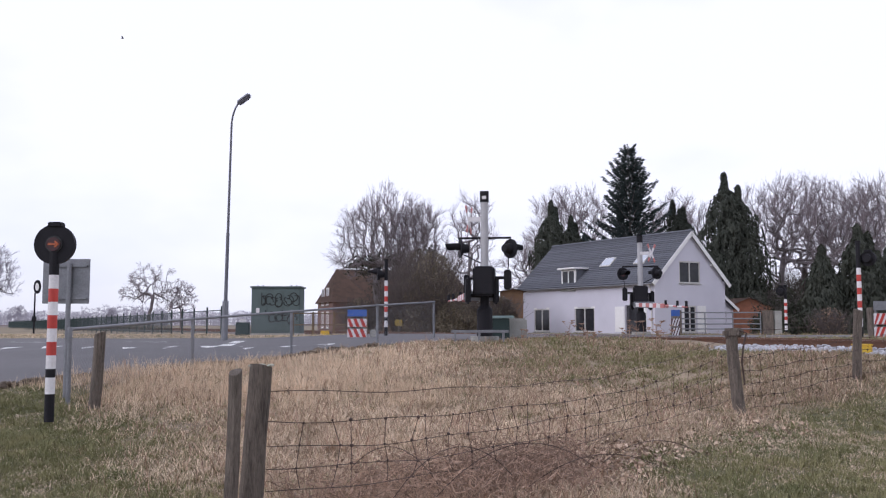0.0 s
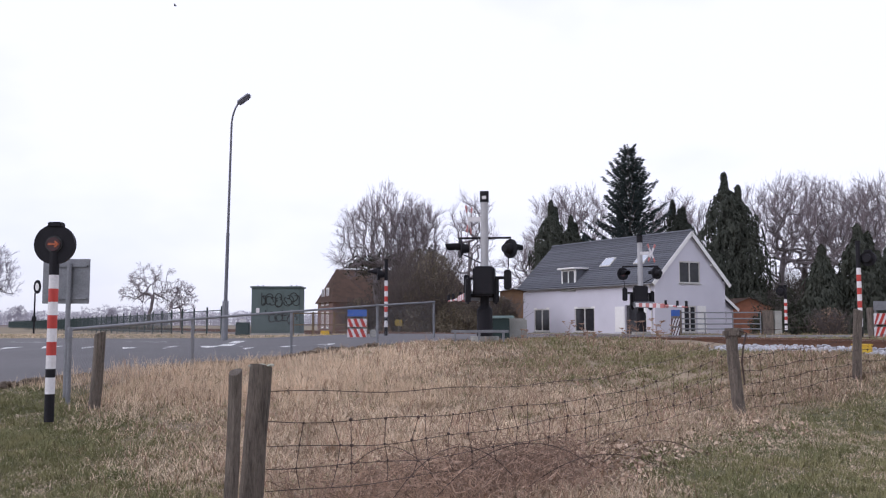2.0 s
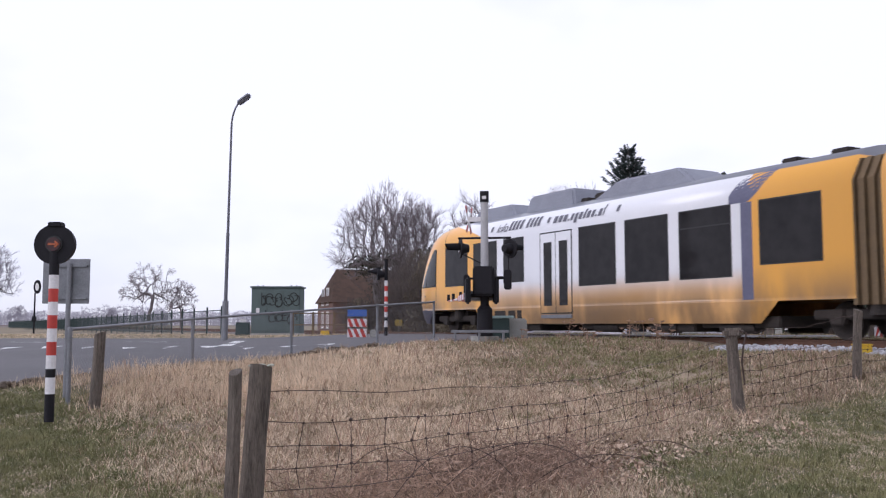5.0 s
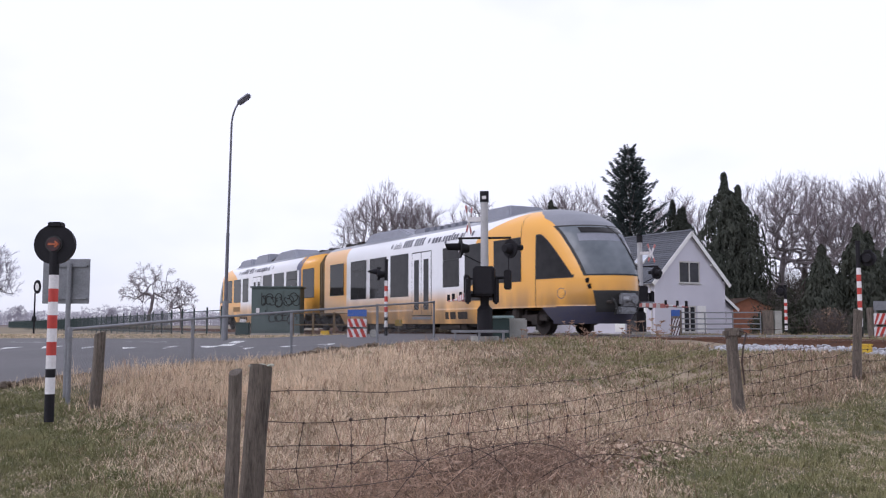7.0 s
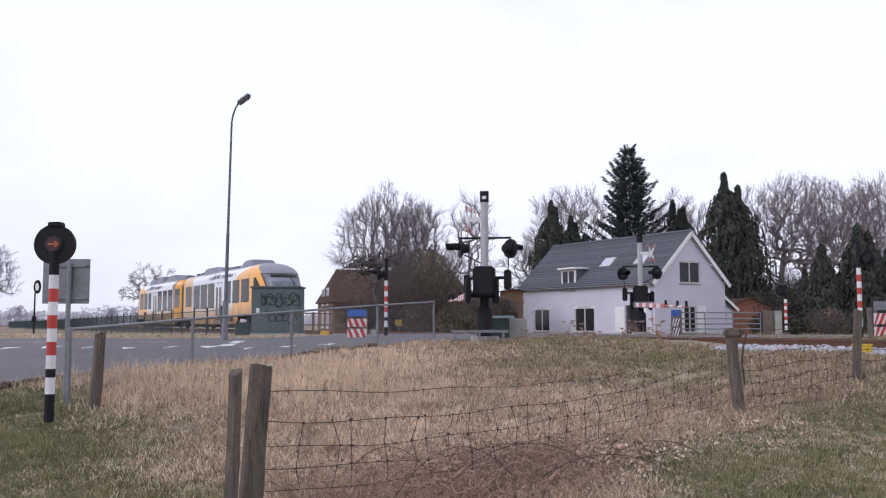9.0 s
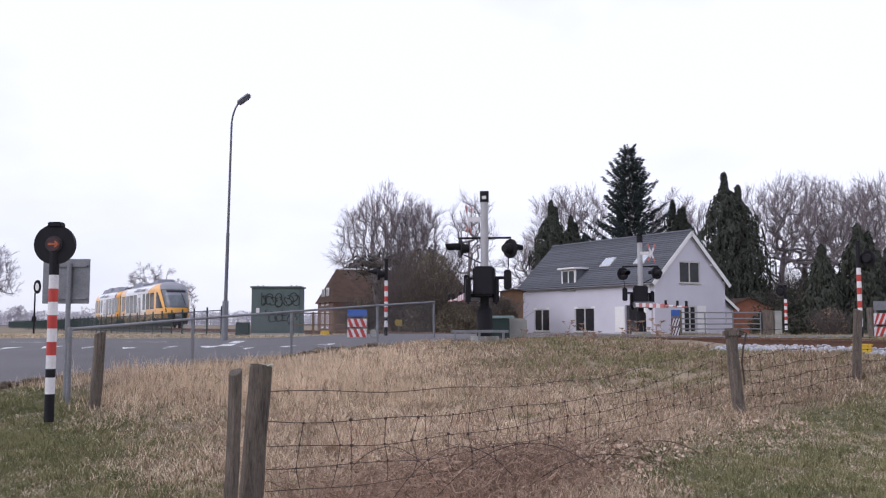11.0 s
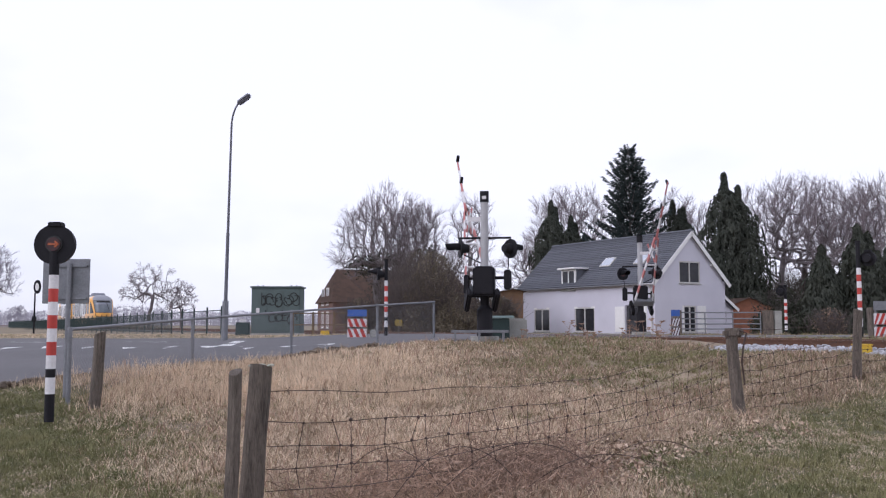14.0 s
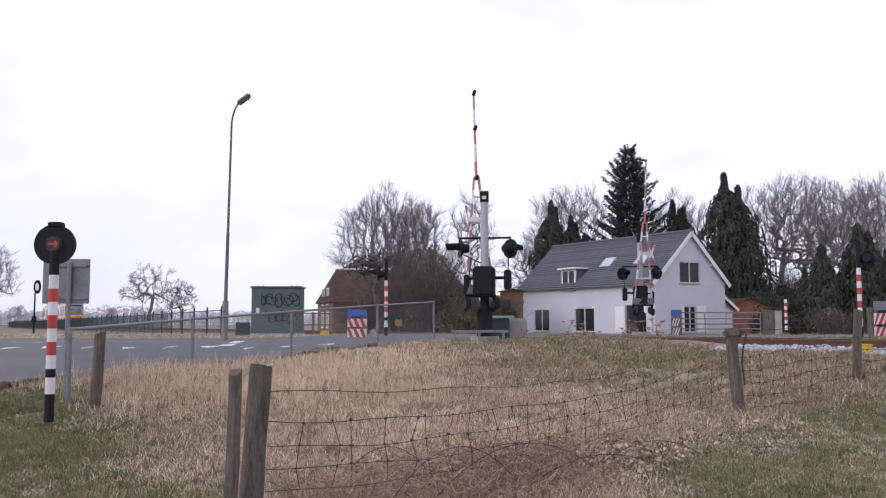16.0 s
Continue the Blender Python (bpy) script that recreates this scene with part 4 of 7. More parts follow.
def pierced_wall(length, height, thick, holes, planes=()):
    """A wall in the (u, z) plane, thickness along +v, with openings right through it."""
    us = sorted({0.0, length, *[h[0] for h in holes], *[h[2] for h in holes]})
    zs = sorted({0.0, height, *[h[1] for h in holes], *[h[3] for h in holes]})
    bm = B()
    for u0, u1 in zip(us, us[1:]):
        for z0, z1 in zip(zs, zs[1:]):
            cu, cz = (u0 + u1) / 2, (z0 + z1) / 2
            if any(h[0] < cu < h[2] and h[1] < cz < h[3] for h in holes):
                continue
            poly = [(u0, z0), (u1, z0), (u1, z1), (u0, z1)]
            for pl in planes:
                poly = clip_poly(poly, *pl) if poly else poly
            if len(poly) < 3:
                continue
            f = [bm.verts.new((u, 0, z)) for u, z in poly]
            k = [bm.verts.new((u, thick, z)) for u, z in poly]
            n = len(f)
            bm.faces.new(f)
            bm.faces.new(list(reversed(k)))
            for i in range(n):
                bm.faces.new((f[i], k[i], k[(i + 1) % n], f[(i + 1) % n]))
    bmesh.ops.remove_doubles(bm, verts=bm.verts[:], dist=0.001)
    return bm


def window_unit(parent, m, w, h, mullions=1, frame="frame_grey", sill=True):
    """A window with frame, mullions, panes and sill; its face lies in x-z, outside towards -y."""
    win = part("window", box(box(box(box(B(), 0, 0, 0, 0.1, 0.08, h), w - 0.1, 0, 0, w, 0.08, h), 0.1, 0, h - 0.1, w - 0.1, 0.08, h), 0.1, 0, 0, w - 0.1, 0.08, 0.1), frame, parent)
    win.matrix_basis = m
    for k in range(mullions):
        x = w * (k + 1) / (mullions + 1)
        part("mullion", box(B(), x - 0.055, 0.0, 0.1, x + 0.055, 0.075, h - 0.1), frame, win)
    part("pane", box(B(), 0.06, 0.045, 0.06, w - 0.06, 0.055, h - 0.06), "glass_dark", win)
    if sill:
        part("sill", box(B(), -0.06, -0.1, -0.07, w + 0.06, 0.08, -0.003, 0.01), "concrete", win)
    return win


def white_house():
    W, L, EV, RG = 7.2, 16.0, 3.92, 7.42
    hm = Matrix(((0.8558, -0.5172, 0, 15.03), (0.5172, 0.8558, 0, 64.25), (0, 0, 1, -0.38), (0, 0, 0, 1)))
    t = thing("white_house", hm, "white rendered house with a dark tiled gable roof and grey windows", "house")
    sl = (RG - EV) / (W / 2)
    # long wall, seen with u running along the house from its near corner
    longholes = [(12.1, 0.1, 14.2, 1.97), (6.5, 0.1, 8.9, 2.02), (1.65, 0.0, 3.05, 2.1), (8.75, 3.4, 10.4, 3.92)]
    w1 = part("wall", pierced_wall(L, EV, 0.3, longholes), "render_white", t)
    w1.matrix_basis = Matrix(((0, 1, 0, 0), (1, 0, 0, 0), (0, 0, 1, 0), (0, 0, 0, 1)))
    w2 = part("wall", pierced_wall(L, EV, 0.3, []), "render_white", t)
    w2.matrix_basis = Matrix(((0, 1, 0, W - 0.3), (1, 0, 0, 0), (0, 0, 1, 0), (0, 0, 0, 1)))
    gh = [(2.45, 3.68, 4.6, 5.3), (2.85, 0.1, 4.12, 2.06)]
    w3 = part("gable_wall", pierced_wall(W - 0.604, RG, 0.3, [(a - 0.302, b, c - 0.302, d) for a, b, c, d in gh], [(-sl, 1, EV + sl * 0.302), (sl, 1, EV + sl * (W - 0.302))]), "render_white", t)
    w3.matrix_basis = pose(0.302, 0.0, 0)
    w4 = part("gable_wall", pierced_wall(W - 0.604, RG, 0.3, [], [(-sl, 1, EV + sl * 0.302), (sl, 1, EV + sl * (W - 0.302))]), "render_white", t)
    w4.matrix_basis = pose(0.302, L - 0.3, 0)
    # the room floor and an upper floor, so that nothing shines through
    part("inner_floor", box(B(), 0.31, 0.31, 0.02, W - 0.31, L - 0.31, 0.06), "dark_door", t)
    part("inner_floor", box(B(), 0.31, 0.31, 2.6, W - 0.31, L - 0.31, 2.7), "dark_door", t)
    part("inner_wall", box(B(), 3.5, 0.31, 0.06, 3.6, L - 0.31, 2.6), "frame_grey", t)
    # roof slopes: courses of tiles, each overlapping the one below
    for side in (0, 1):
        slope = math.hypot(W / 2 + 0.35, (W / 2 + 0.35) * sl)
        ang = math.degrees(math.atan(sl))
        deck = part("roof_slope", box(B(), -0.02, -0.22, -0.12, slope, L + 0.22, -0.03), "tile", t)
        n = 24
        base = Matrix.Translation((-0.35, 0, EV - 0.35 * sl + 0.1)) @ pose(0, 0, 0, 0, -ang, 0)
        if side:
            base = Matrix.Translation((W, L, 0)) @ pose(0, 0, 0, 0, 0, 180) @ base
        deck.matrix_basis = base
        course = None
        step = slope / n
        for k in range(n):
            if course is None:
                bm = B()
                nt = 50
                tw = (L + 0.44) / nt
                for j in range(nt):
                    y0 = -0.22 + tw * j
                    v = [bm.verts.new(c) for c in ((0, y0 + 0.004, 0.02), (0, y0 + tw * 0.4, 0.045), (0, y0 + tw - 0.004, 0.02), (step + 0.05, y0 + tw - 0.004, -0.02), (step + 0.05, y0 + tw * 0.4, 0.0), (step + 0.05, y0 + 0.004, -0.02),
                                                   (0, y0 + 0.004, -0.02), (0, y0 + tw - 0.004, -0.02))]
                    for f in ((0, 1, 4, 5), (1, 2, 3, 4), (0, 6, 7, 2), (0, 2, 1)):
                        bm.faces.new([v[i] for i in f])
                course = part("tile_course", bm, "tile", deck)
                course.matrix_basis = pose(0, 0, 0.005)
            else:
                c = new("tile_course", course.data)
                c.parent = deck
                c.matrix_basis = pose(step * k, 0, 0.005)
    part("ridge", tube(B(), (W / 2, -0.24, RG + 0.14), (W / 2, L + 0.24, RG + 0.14), 0.1, 0.1, 10), "tile", t)
    # white barge boards on the near gable
    for s in (0, 1):
        ang = math.degrees(math.atan(sl))
        ln = math.hypot(W / 2 + 0.42, (W / 2 + 0.42) * sl)
        b = part("barge_board", box(B(), 0, -0.05, -0.26, ln, 0.0, 0.03, 0.008), "trim_white", t, "white barge board")
        mm = Matrix.Translation((-0.42, -0.2, EV - 0.42 * sl + 0.1)) @ pose(0, 0, 0, 0, -ang, 0)
        if s:
            mm = Matrix(((-1, 0, 0, W), (0, 1, 0, 0), (0, 0, 1, 0), (0, 0, 0, 1))) @ mm
            b.data = b.data.copy()
            for v in b.data.vertices:
                v.co = (Matrix(((-1, 0, 0, W), (0, 1, 0, 0), (0, 0, 1, 0), (0, 0, 0, 1))) @ Matrix.Translation((-0.42, -0.2, EV - 0.42 * sl + 0.1)) @ pose(0, 0, 0, 0, -ang, 0)) @ v.co
            b.data.flip_normals()
        else:
            b.matrix_basis = mm
    part("gutter", tube(B(), (-0.40, -0.2, EV - 0.34), (-0.40, L + 0.2, EV - 0.34), 0.05, 0.05, 10), "galv", t)
    part("downpipe", path_tube(B(), [(-0.38, 0.25, EV - 0.38), (-0.08, 0.25, EV - 0.75), (-0.08, 0.25, 0.0)], 0.045, 8), "frame_grey", t, "grey downpipe at the corner")
    part("downpipe", path_tube(B(), [(-0.38, L - 0.2, EV - 0.38), (-0.08, L - 0.2, EV - 0.75), (-0.08, L - 0.2, 0.0)], 0.045, 8), "frame_grey", t)
    # windows of the long wall (local x of a unit runs back along the wall)
    def onlong(y, z):
        return Matrix.Translation((0.03, y, z)) @ pose(0, 0, 0, 0, 0, -90)
    window_unit(t, onlong(14.2, 0.1), 2.1, 1.87, 1)
    window_unit(t, onlong(8.9, 0.1), 2.4, 1.92, 1)
    for y0 in (14.2, 12.5, 8.9, 6.85):
        part("blind_box", box(B(), -0.03, y0 - 0.4, 1.93, 0.0, y0, 2.08, 0.01), "trim_white", t, "white blind box")
    # front door with white shutters beside it
    dr = part("door", box(B(), 0.12, 1.68, 0.02, 0.18, 3.02, 2.08, 0.01), "dark_door", t, "dark front door")
    part("door_glass", box(B(), 0.1, 1.95, 1.0, 0.12, 2.75, 1.9), "glass_dark", dr)
    for y0, y1 in ((3.1, 4.15), (0.8, 1.25)):
        sh = part("shutter", box(B(), -0.05, y0, 0.15, -0.003, y1, 2.02, 0.01), "trim_white", t, "white open shutter")
        for k in range(3):
            part("shutter_panel", box(B(), -0.062, y0 + 0.1, 0.25 + k * 0.58, -0.05, y1 - 0.1, 0.75 + k * 0.58), "trim_white", sh)
    # dormer across the eaves
    dm = part("dormer", box(box(B(), -0.02, 8.68, 3.4, 0.1, 8.76, 5.05), -0.02, 10.4, 3.4, 0.1, 10.48, 5.05), "trim_white", t, "small flat-roofed dormer")
    part("dormer_roof", box(B(), -0.3, 8.45, 5.08, 1.7, 10.7, 5.22, 0.03), "trim_white", dm)
    for y in (8.68, 10.42):
        bm = B()
        v = [bm.verts.new(c) for c in ((0.0, y, 3.9), (0.0, y, 5.08), (1.5, y, 5.08), (0.0, y + 0.06, 3.9), (0.0, y + 0.06, 5.08), (1.5, y + 0.06, 5.08))]
        for f in ((0, 1, 2), (5, 4, 3), (0, 3, 4, 1), (1, 4, 5, 2), (2, 5, 3, 0)):
            bm.faces.new([v[i] for i in f])
        part("dormer_cheek", bm, "tile", dm)
    window_unit(t, onlong(10.4, 3.42) @ Matrix.Translation((0, -0.08, 0)), 1.65, 1.62, 1, "trim_white")
    # skylights
    ang = math.degrees(math.atan(sl))
    for y0, y1 in ((5.95, 7.15), (2.25, 3.35)):
        sk = part("skylight", box(B(), 0, y0, 0.0, 1.0, y1, 0.09, 0.015), "frame_grey", t)
        sk.matrix_basis = Matrix.Translation((1.15, 0, EV + 1.15 * sl + 0.13)) @ pose(0, 0, 0, 0, -ang, 0)
        part("skylight_pane", box(B(), 0.08, y0 + 0.08, 0.088, 0.92, y1 - 0.08, 0.1), "glass_sky", sk)
    # gable windows
    window_unit(t, pose(2.45, 0.03, 3.68), 2.15, 1.62, 1)
    window_unit(t, pose(2.85, 0.03, 0.1), 1.27, 1.96, 1)
    for x0, x1, c in ((4.2, 5.1, "trim_white"), (2.68, 2.84, "trim_white")):
        sh = part("shutter", box(B(), x0, -0.05, 0.13, x1, -0.003, 2.06, 0.01), c, t, "white open shutter")
    part("outside_lamp", box(B(), 5.6, -0.18, 5.0, 5.78, -0.003, 5.16, 0.02), "trim_white", t)
    # lean-to at the far side of the gable
    ln = part("lean_to", box(B(), 7.2, 0.6, 0, 8.7, 5.0, 1.9), "render_white", t)
    bm = B()
    v = [bm.verts.new(c) for c in ((7.2, 0.35, 3.05), (9.0, 0.35, 1.85), (9.0, 5.2, 1.85), (7.2, 5.2, 3.05))]
    bm.faces.new(v)
    bmesh.ops.solidify(bm, geom=bm.faces[:], thickness=0.12)
    part("lean_to_roof", bm, "tile", ln)
    bm = B()
    v = [bm.verts.new(c) for c in ((7.2, 0.62, 1.88), (8.7, 0.62, 1.88), (7.2, 0.62, 2.88))]
    bm.faces.new(v)
    bmesh.ops.solidify(bm, geom=bm.faces[:], thickness=0.05)
    part("lean_to_gable", bm, "render_white", ln)
    b = part("lean_to_board", box(B(), 0, -0.04, -0.2, 2.25, 0.0, 0.02), "trim_white", ln)
    b.matrix_basis = Matrix.Translation((7.2, 0.33, 3.08)) @ pose(0, 0, 0, 0, 33.7, 0)
    part("lean_to_window", box(B(), 7.3, 0.57, 0.8, 7.9, 0.6, 1.7), "glass_dark", ln)
    return t


white_house()

# brick outbuilding behind, the old farmhouse in the thicket, an orange shed and a far roof
def plain_house(name, m, w, l, ev, rg, wall, roofm, label, category, hipped=0.0, wins=()):
    t = thing(name, m, label, category)
    bm = B()
    v = [bm.verts.new(c) for c in ((0, 0, 0), (w, 0, 0), (w, 0, ev), (w / 2, 0, rg), (0, 0, ev), (0, l, 0), (w, l, 0), (w, l, ev), (w / 2, l, rg), (0, l, ev))]
    if hipped:
        v[3].co, v[8].co = Vector((w / 2, 0, ev)), Vector((w / 2, l, ev))
    for f in ((0, 1, 2, 3, 4), (5, 9, 8, 7, 6), (0, 4, 9, 5), (1, 6, 7, 2), (0, 5, 6, 1)):
        bm.faces.new([v[i] for i in f])
    part("wall", bm, wall, t)
    bm = B()
    o = 0.3
    k = (rg - ev) / (w / 2)
    pts = [(-o, -o, ev - o * k), (w / 2, -o + hipped, rg + 0.05), (w / 2, l + o - hipped, rg + 0.05), (-o, l + o, ev - o * k), (w + o, -o, ev - o * k), (w + o, l + o, ev - o * k)]
    v = [bm.verts.new(c) for c in pts]
    bm.faces.new((v[0], v[1], v[2], v[3]))
    bm.faces.new((v[1], v[4], v[5], v[2]))
    if hipped:
        bm.faces.new((v[0], v[4], v[1]))
        bm.faces.new((v[3], v[2], v[5]))
    bmesh.ops.solidify(bm, geom=bm.faces[:], thickness=0.16)
    part("roof", bm, roofm, t)
    for x, z, ww, hh in wins:
        window_unit(t, pose(x, -0.03, z), ww, hh, 1, "trim_white", True)
    return t


plain_house("brick_outbuilding", pose(21.9, 70.0, -0.4, 0, 0, 4), 3.6, 5.0, 2.05, 2.75, "orange_brick", "old_roof", "low red brick outbuilding with a mossy roof behind the house", "shed")
plain_house("farmhouse", pose(-14.5, 105.0, -0.5, 0, 0, -72.5), 9.5, 16.0, 3.4, 6.9, "brick", "old_roof", "old brick farmhouse with a brown roof behind the bare thicket", "house", 1.5,
            [(2.6, 2.9, 1.5, 1.9), (5.4, 2.9, 1.5, 1.9), (2.4, 0.4, 1.5, 1.8), (5.6, 0.4, 1.5, 1.8)])
plain_house("timber_shed", pose(4.6, 70.0, -0.4, 0, 0, 0), 1.6, 3.0, 3.3, 3.4, "orange_wood", "old_roof", "orange-brown timber shed beside the white house", "shed")


# ---- fences
def rail_fence():
    """Tubular rail fence with chain-link mesh beside the road."""
    posts = [(-5.19, 12.64, 0.25, -0.85), (-4.69, 17.0, 0.42, -0.75), (-3.34, 20.0, 0.60, -0.5), (-1.63, 22.5, 0.79, -0.4), (-0.25, 24.86, 0.93, -0.3)]
    t = thing("rail_fence", pose(0, 0, 0), "grey tubular rail fence with sagging chain-link mesh along the road", "fence")
    for x, y, zt, zb in posts:
        part("post", tube(B(), (x, y, zb), (x, y, zt), 0.032, 0.032, 12), "galv", t)
        part("post_cap", tube(B(), (x, y, zt - 0.01), (x, y, zt + 0.035), 0.038, 0.03, 12), "galv", t)
    for a, b in zip(posts, posts[1:]):
        part("rail", tube(B(), a[:3], b[:3], 0.025, 0.025, 10), "galv", t)
        # diamond mesh, as thin crossing wires
        bm = B()
        ln = math.hypot(b[0] - a[0], b[1] - a[1])
        h0 = a[2] - a[3] - 0.2
        n = int(ln / 0.075)
        def at(u, v):
            f = u / ln
            return (a[0] + (b[0] - a[0]) * f, a[1] + (b[1] - a[1]) * f, a[2] + (b[2] - a[2]) * f - 0.04 - v)
        for k in range(-int(h0 / 0.075) - 1, n + 1):
            for s in (1, -1):
                u0 = k * 0.075
                u1 = u0 + h0
                if s < 0:
                    u0, u1 = ln - u0, ln - u1
                v0, v1 = 0.0, h0
                lo, hi = min(u0, u1), max(u0, u1)
                if hi <= 0 or lo >= ln:
                    continue
                def cut(u):
                    return min(ln, max(0.0, u))
                c0, c1 = cut(u0), cut(u1)
                w0 = v0 + (v1 - v0) * (c0 - u0) / (u1 - u0)
                w1 = v0 + (v1 - v0) * (c1 - u0) / (u1 - u0)
                if abs(c1 - c0) > 0.02:
                    tube(bm, at(c0, w0), at(c1, w1), 0.0018, 0.0018, 3, False)
        m = part("chain_link", bm, "galv", t, "thin diamond chain-link wires")
        m["kind"] = "stuff"


rail_fence()


def railing_along_track():
    """Dark green railing between the road and the track, on and on to the distance."""
    t = thing("green_fence", pose(0, 0, 0), "dark green steel fence with closely set bars along the track", "fence")
    # its line keeps parallel to the rails
    q = 6.15
    def at(s, z):
        x, y, _ = track(s, q)
        return (x, y, ground_z(x, y) * 0.5 - 0.12 + z)
    s = 0.5
    k = 0
    while s > -150:
        gap = 2.5
        a, b = s, s - gap
        part("post", tube(B(), at(a, -0.15), at(a, 1.32), 0.04, 0.04, 8), "fence_green", t)
        for z in (0.18, 1.15):
            part("rail", tube(B(), at(a, z), at(b, z), 0.022, 0.022, 6), "fence_green", t)
        if k > 3:
            bm = B()
            n = 14
            for i in range(1, n):
                u = a + (b - a) * i / n
                tube(bm, at(u, 0.1), at(u, 1.17), 0.011, 0.011, 4, False)
            part("bar_panel", bm, "fence_green", t)["kind"] = "stuff"
        s -= gap
        k += 1


railing_along_track()


def brown_fence():
    t = thing("brown_fence", pose(0, 38.0, 0), "low brown steel fence between the hut and the crossing", "fence")
    xs = (-6.3, -5.44, -4.56, -3.2)
    for x in xs:
        part("post", box(B(), x - 0.045, -0.045, -0.3, x + 0.045, 0.045, 0.84, 0.008), "brown", t)
    for a, c in zip(xs, xs[1:]):
        for z in (0.3, 0.78):
            part("rail", tube(B(), (a, 0, z), (c, 0, z), 0.024, 0.024, 8), "brown", t)


brown_fence()


def field_gate():
    t = thing("field_gate", pose(10.35, 40.0, -0.28, 0, 0, 2), "grey tubular steel field gate between concrete posts", "gate")
    for z in (0.12, 0.4, 0.62, 0.85, 1.12):
        part("rail", tube(B(), (0, 0, z), (3.7, 0, z), 0.028, 0.028, 8), "galv", t)
    for x in (0.0, 1.22, 2.46, 3.7):
        part("upright", tube(B(), (x, 0, 0.08), (x, 0, 1.14), 0.03, 0.03, 8), "galv", t)
    for x in (-0.25, 3.85):
        part("gate_post", box(B(), x, -0.12, -0.1, x + 0.4, 0.18, 1.22, 0.02), "post_wood", t)
    part("gate_post", box(B(), 4.3, -0.12, -0.1, 4.62, 0.18, 1.2, 0.02), "concrete", t)


field_gate()


def wood_post(foot, top, r, label, lichen=False, sides=9, seed=1):
    """A weathered, slightly bent stake, split at the top."""
    f, tp = Vector(foot), Vector(top)
    rnd = random.Random(seed)
    t = thing("fence_post", Matrix.Translation(f), label, "post", "wooden fence posts")
    bm = B()
    rings = []
    n = 9
    for k in range(n + 1):
        s = k / n
        c = (tp - f) * s + Vector((0.012 * math.sin(3 * s + seed), 0.01 * math.cos(4 * s + seed), 0))
        ring = []
        for i in range(sides * 2):
            a = math.pi * i / sides
            rr = r * (1.06 - 0.1 * s) * (1 + 0.07 * math.sin(3 * a + seed) + 0.035 * rnd.uniform(-1, 1) - (0.10 if i % 7 == seed % 5 else 0))
            z = c.z + (0.02 * math.cos(a + seed) if k == n else 0)
            ring.append(bm.verts.new((c.x + rr * math.cos(a), c.y + rr * math.sin(a), z)))
        rings.append(ring)
    for a, b in zip(rings, rings[1:]):
        for i in range(len(a)):
            j = (i + 1) % len(a)
            bm.faces.new((a[i], a[j], b[j], b[i]))
    bm.faces.new(rings[-1])
    bm.faces.new(list(reversed(rings[0])))
    part("stake", bm, "post_wood", t)
    if lichen:
        bm = B()
        for k in range(9):
            a, d = rnd.uniform(0, 6.28), rnd.uniform(0.2, 0.9) * r
            p = (tp - f) + Vector((d * math.cos(a), d * math.sin(a), 0.005))
            bmesh.ops.create_icosphere(bm, subdivisions=1, radius=0.02 + 0.02 * rnd.random(), matrix=Matrix.Translation(p) @ Matrix.Diagonal((1, 1, 0.35, 1)))
        part("lichen", bm, "moss", t, "pale lichen on the end grain")
    return t


wood_post((-1.24, 5.8, -1.25), (-1.15, 5.8, 0.055), 0.073, "thick weathered grey post with lichen on top", True, 9, 2)
wood_post((-1.30, 5.62, -1.25), (-1.285, 5.6, 0.03), 0.043, "thin grey stake leaning beside the thick post", False, 7, 5)
t = wood_post((3.83, 11.76, -1.05), (3.73, 11.76, 0.25), 0.075, "weathered grey post with a broken top holding wire mesh", False, 8, 3)
bm = B()
box(bm, -0.20, -0.07, 1.19, 0.05, 0.07, 1.315, 0.03)
for v in bm.verts:
    v.co.z += 0.12 * max(0.0, -v.co.x - 0.06) + 0.015 * math.sin(40 * v.co.x)
part("split_head", bm, "post_wood", t, "split and splayed post head")
part("wire_loop", path_tube(B(), [(-0.02, -0.085, 1.29), (0.07, -0.09, 1.26), (0.03, -0.09, 1.12), (0.0, -0.09, 0.9), (0.03, -0.09, 0.6)], 0.012, 6), "wire", t, "dark wire stapled down the post")
wood_post((5.95, 13.1, -0.85), (5.99, 13.1, 0.53), 0.062, "slim grey post carrying the end of the wire mesh", False, 8, 4)
wood_post((-4.66, 12.16, -1.0), (-4.59, 12.16, 0.21), 0.078, "short weathered brown post in the dry grass", False, 8, 6)
wood_post((12.05, 25.5, -0.3), (12.05, 25.5, 0.78), 0.12, "grey timber post beside the striped board", False, 8, 8)


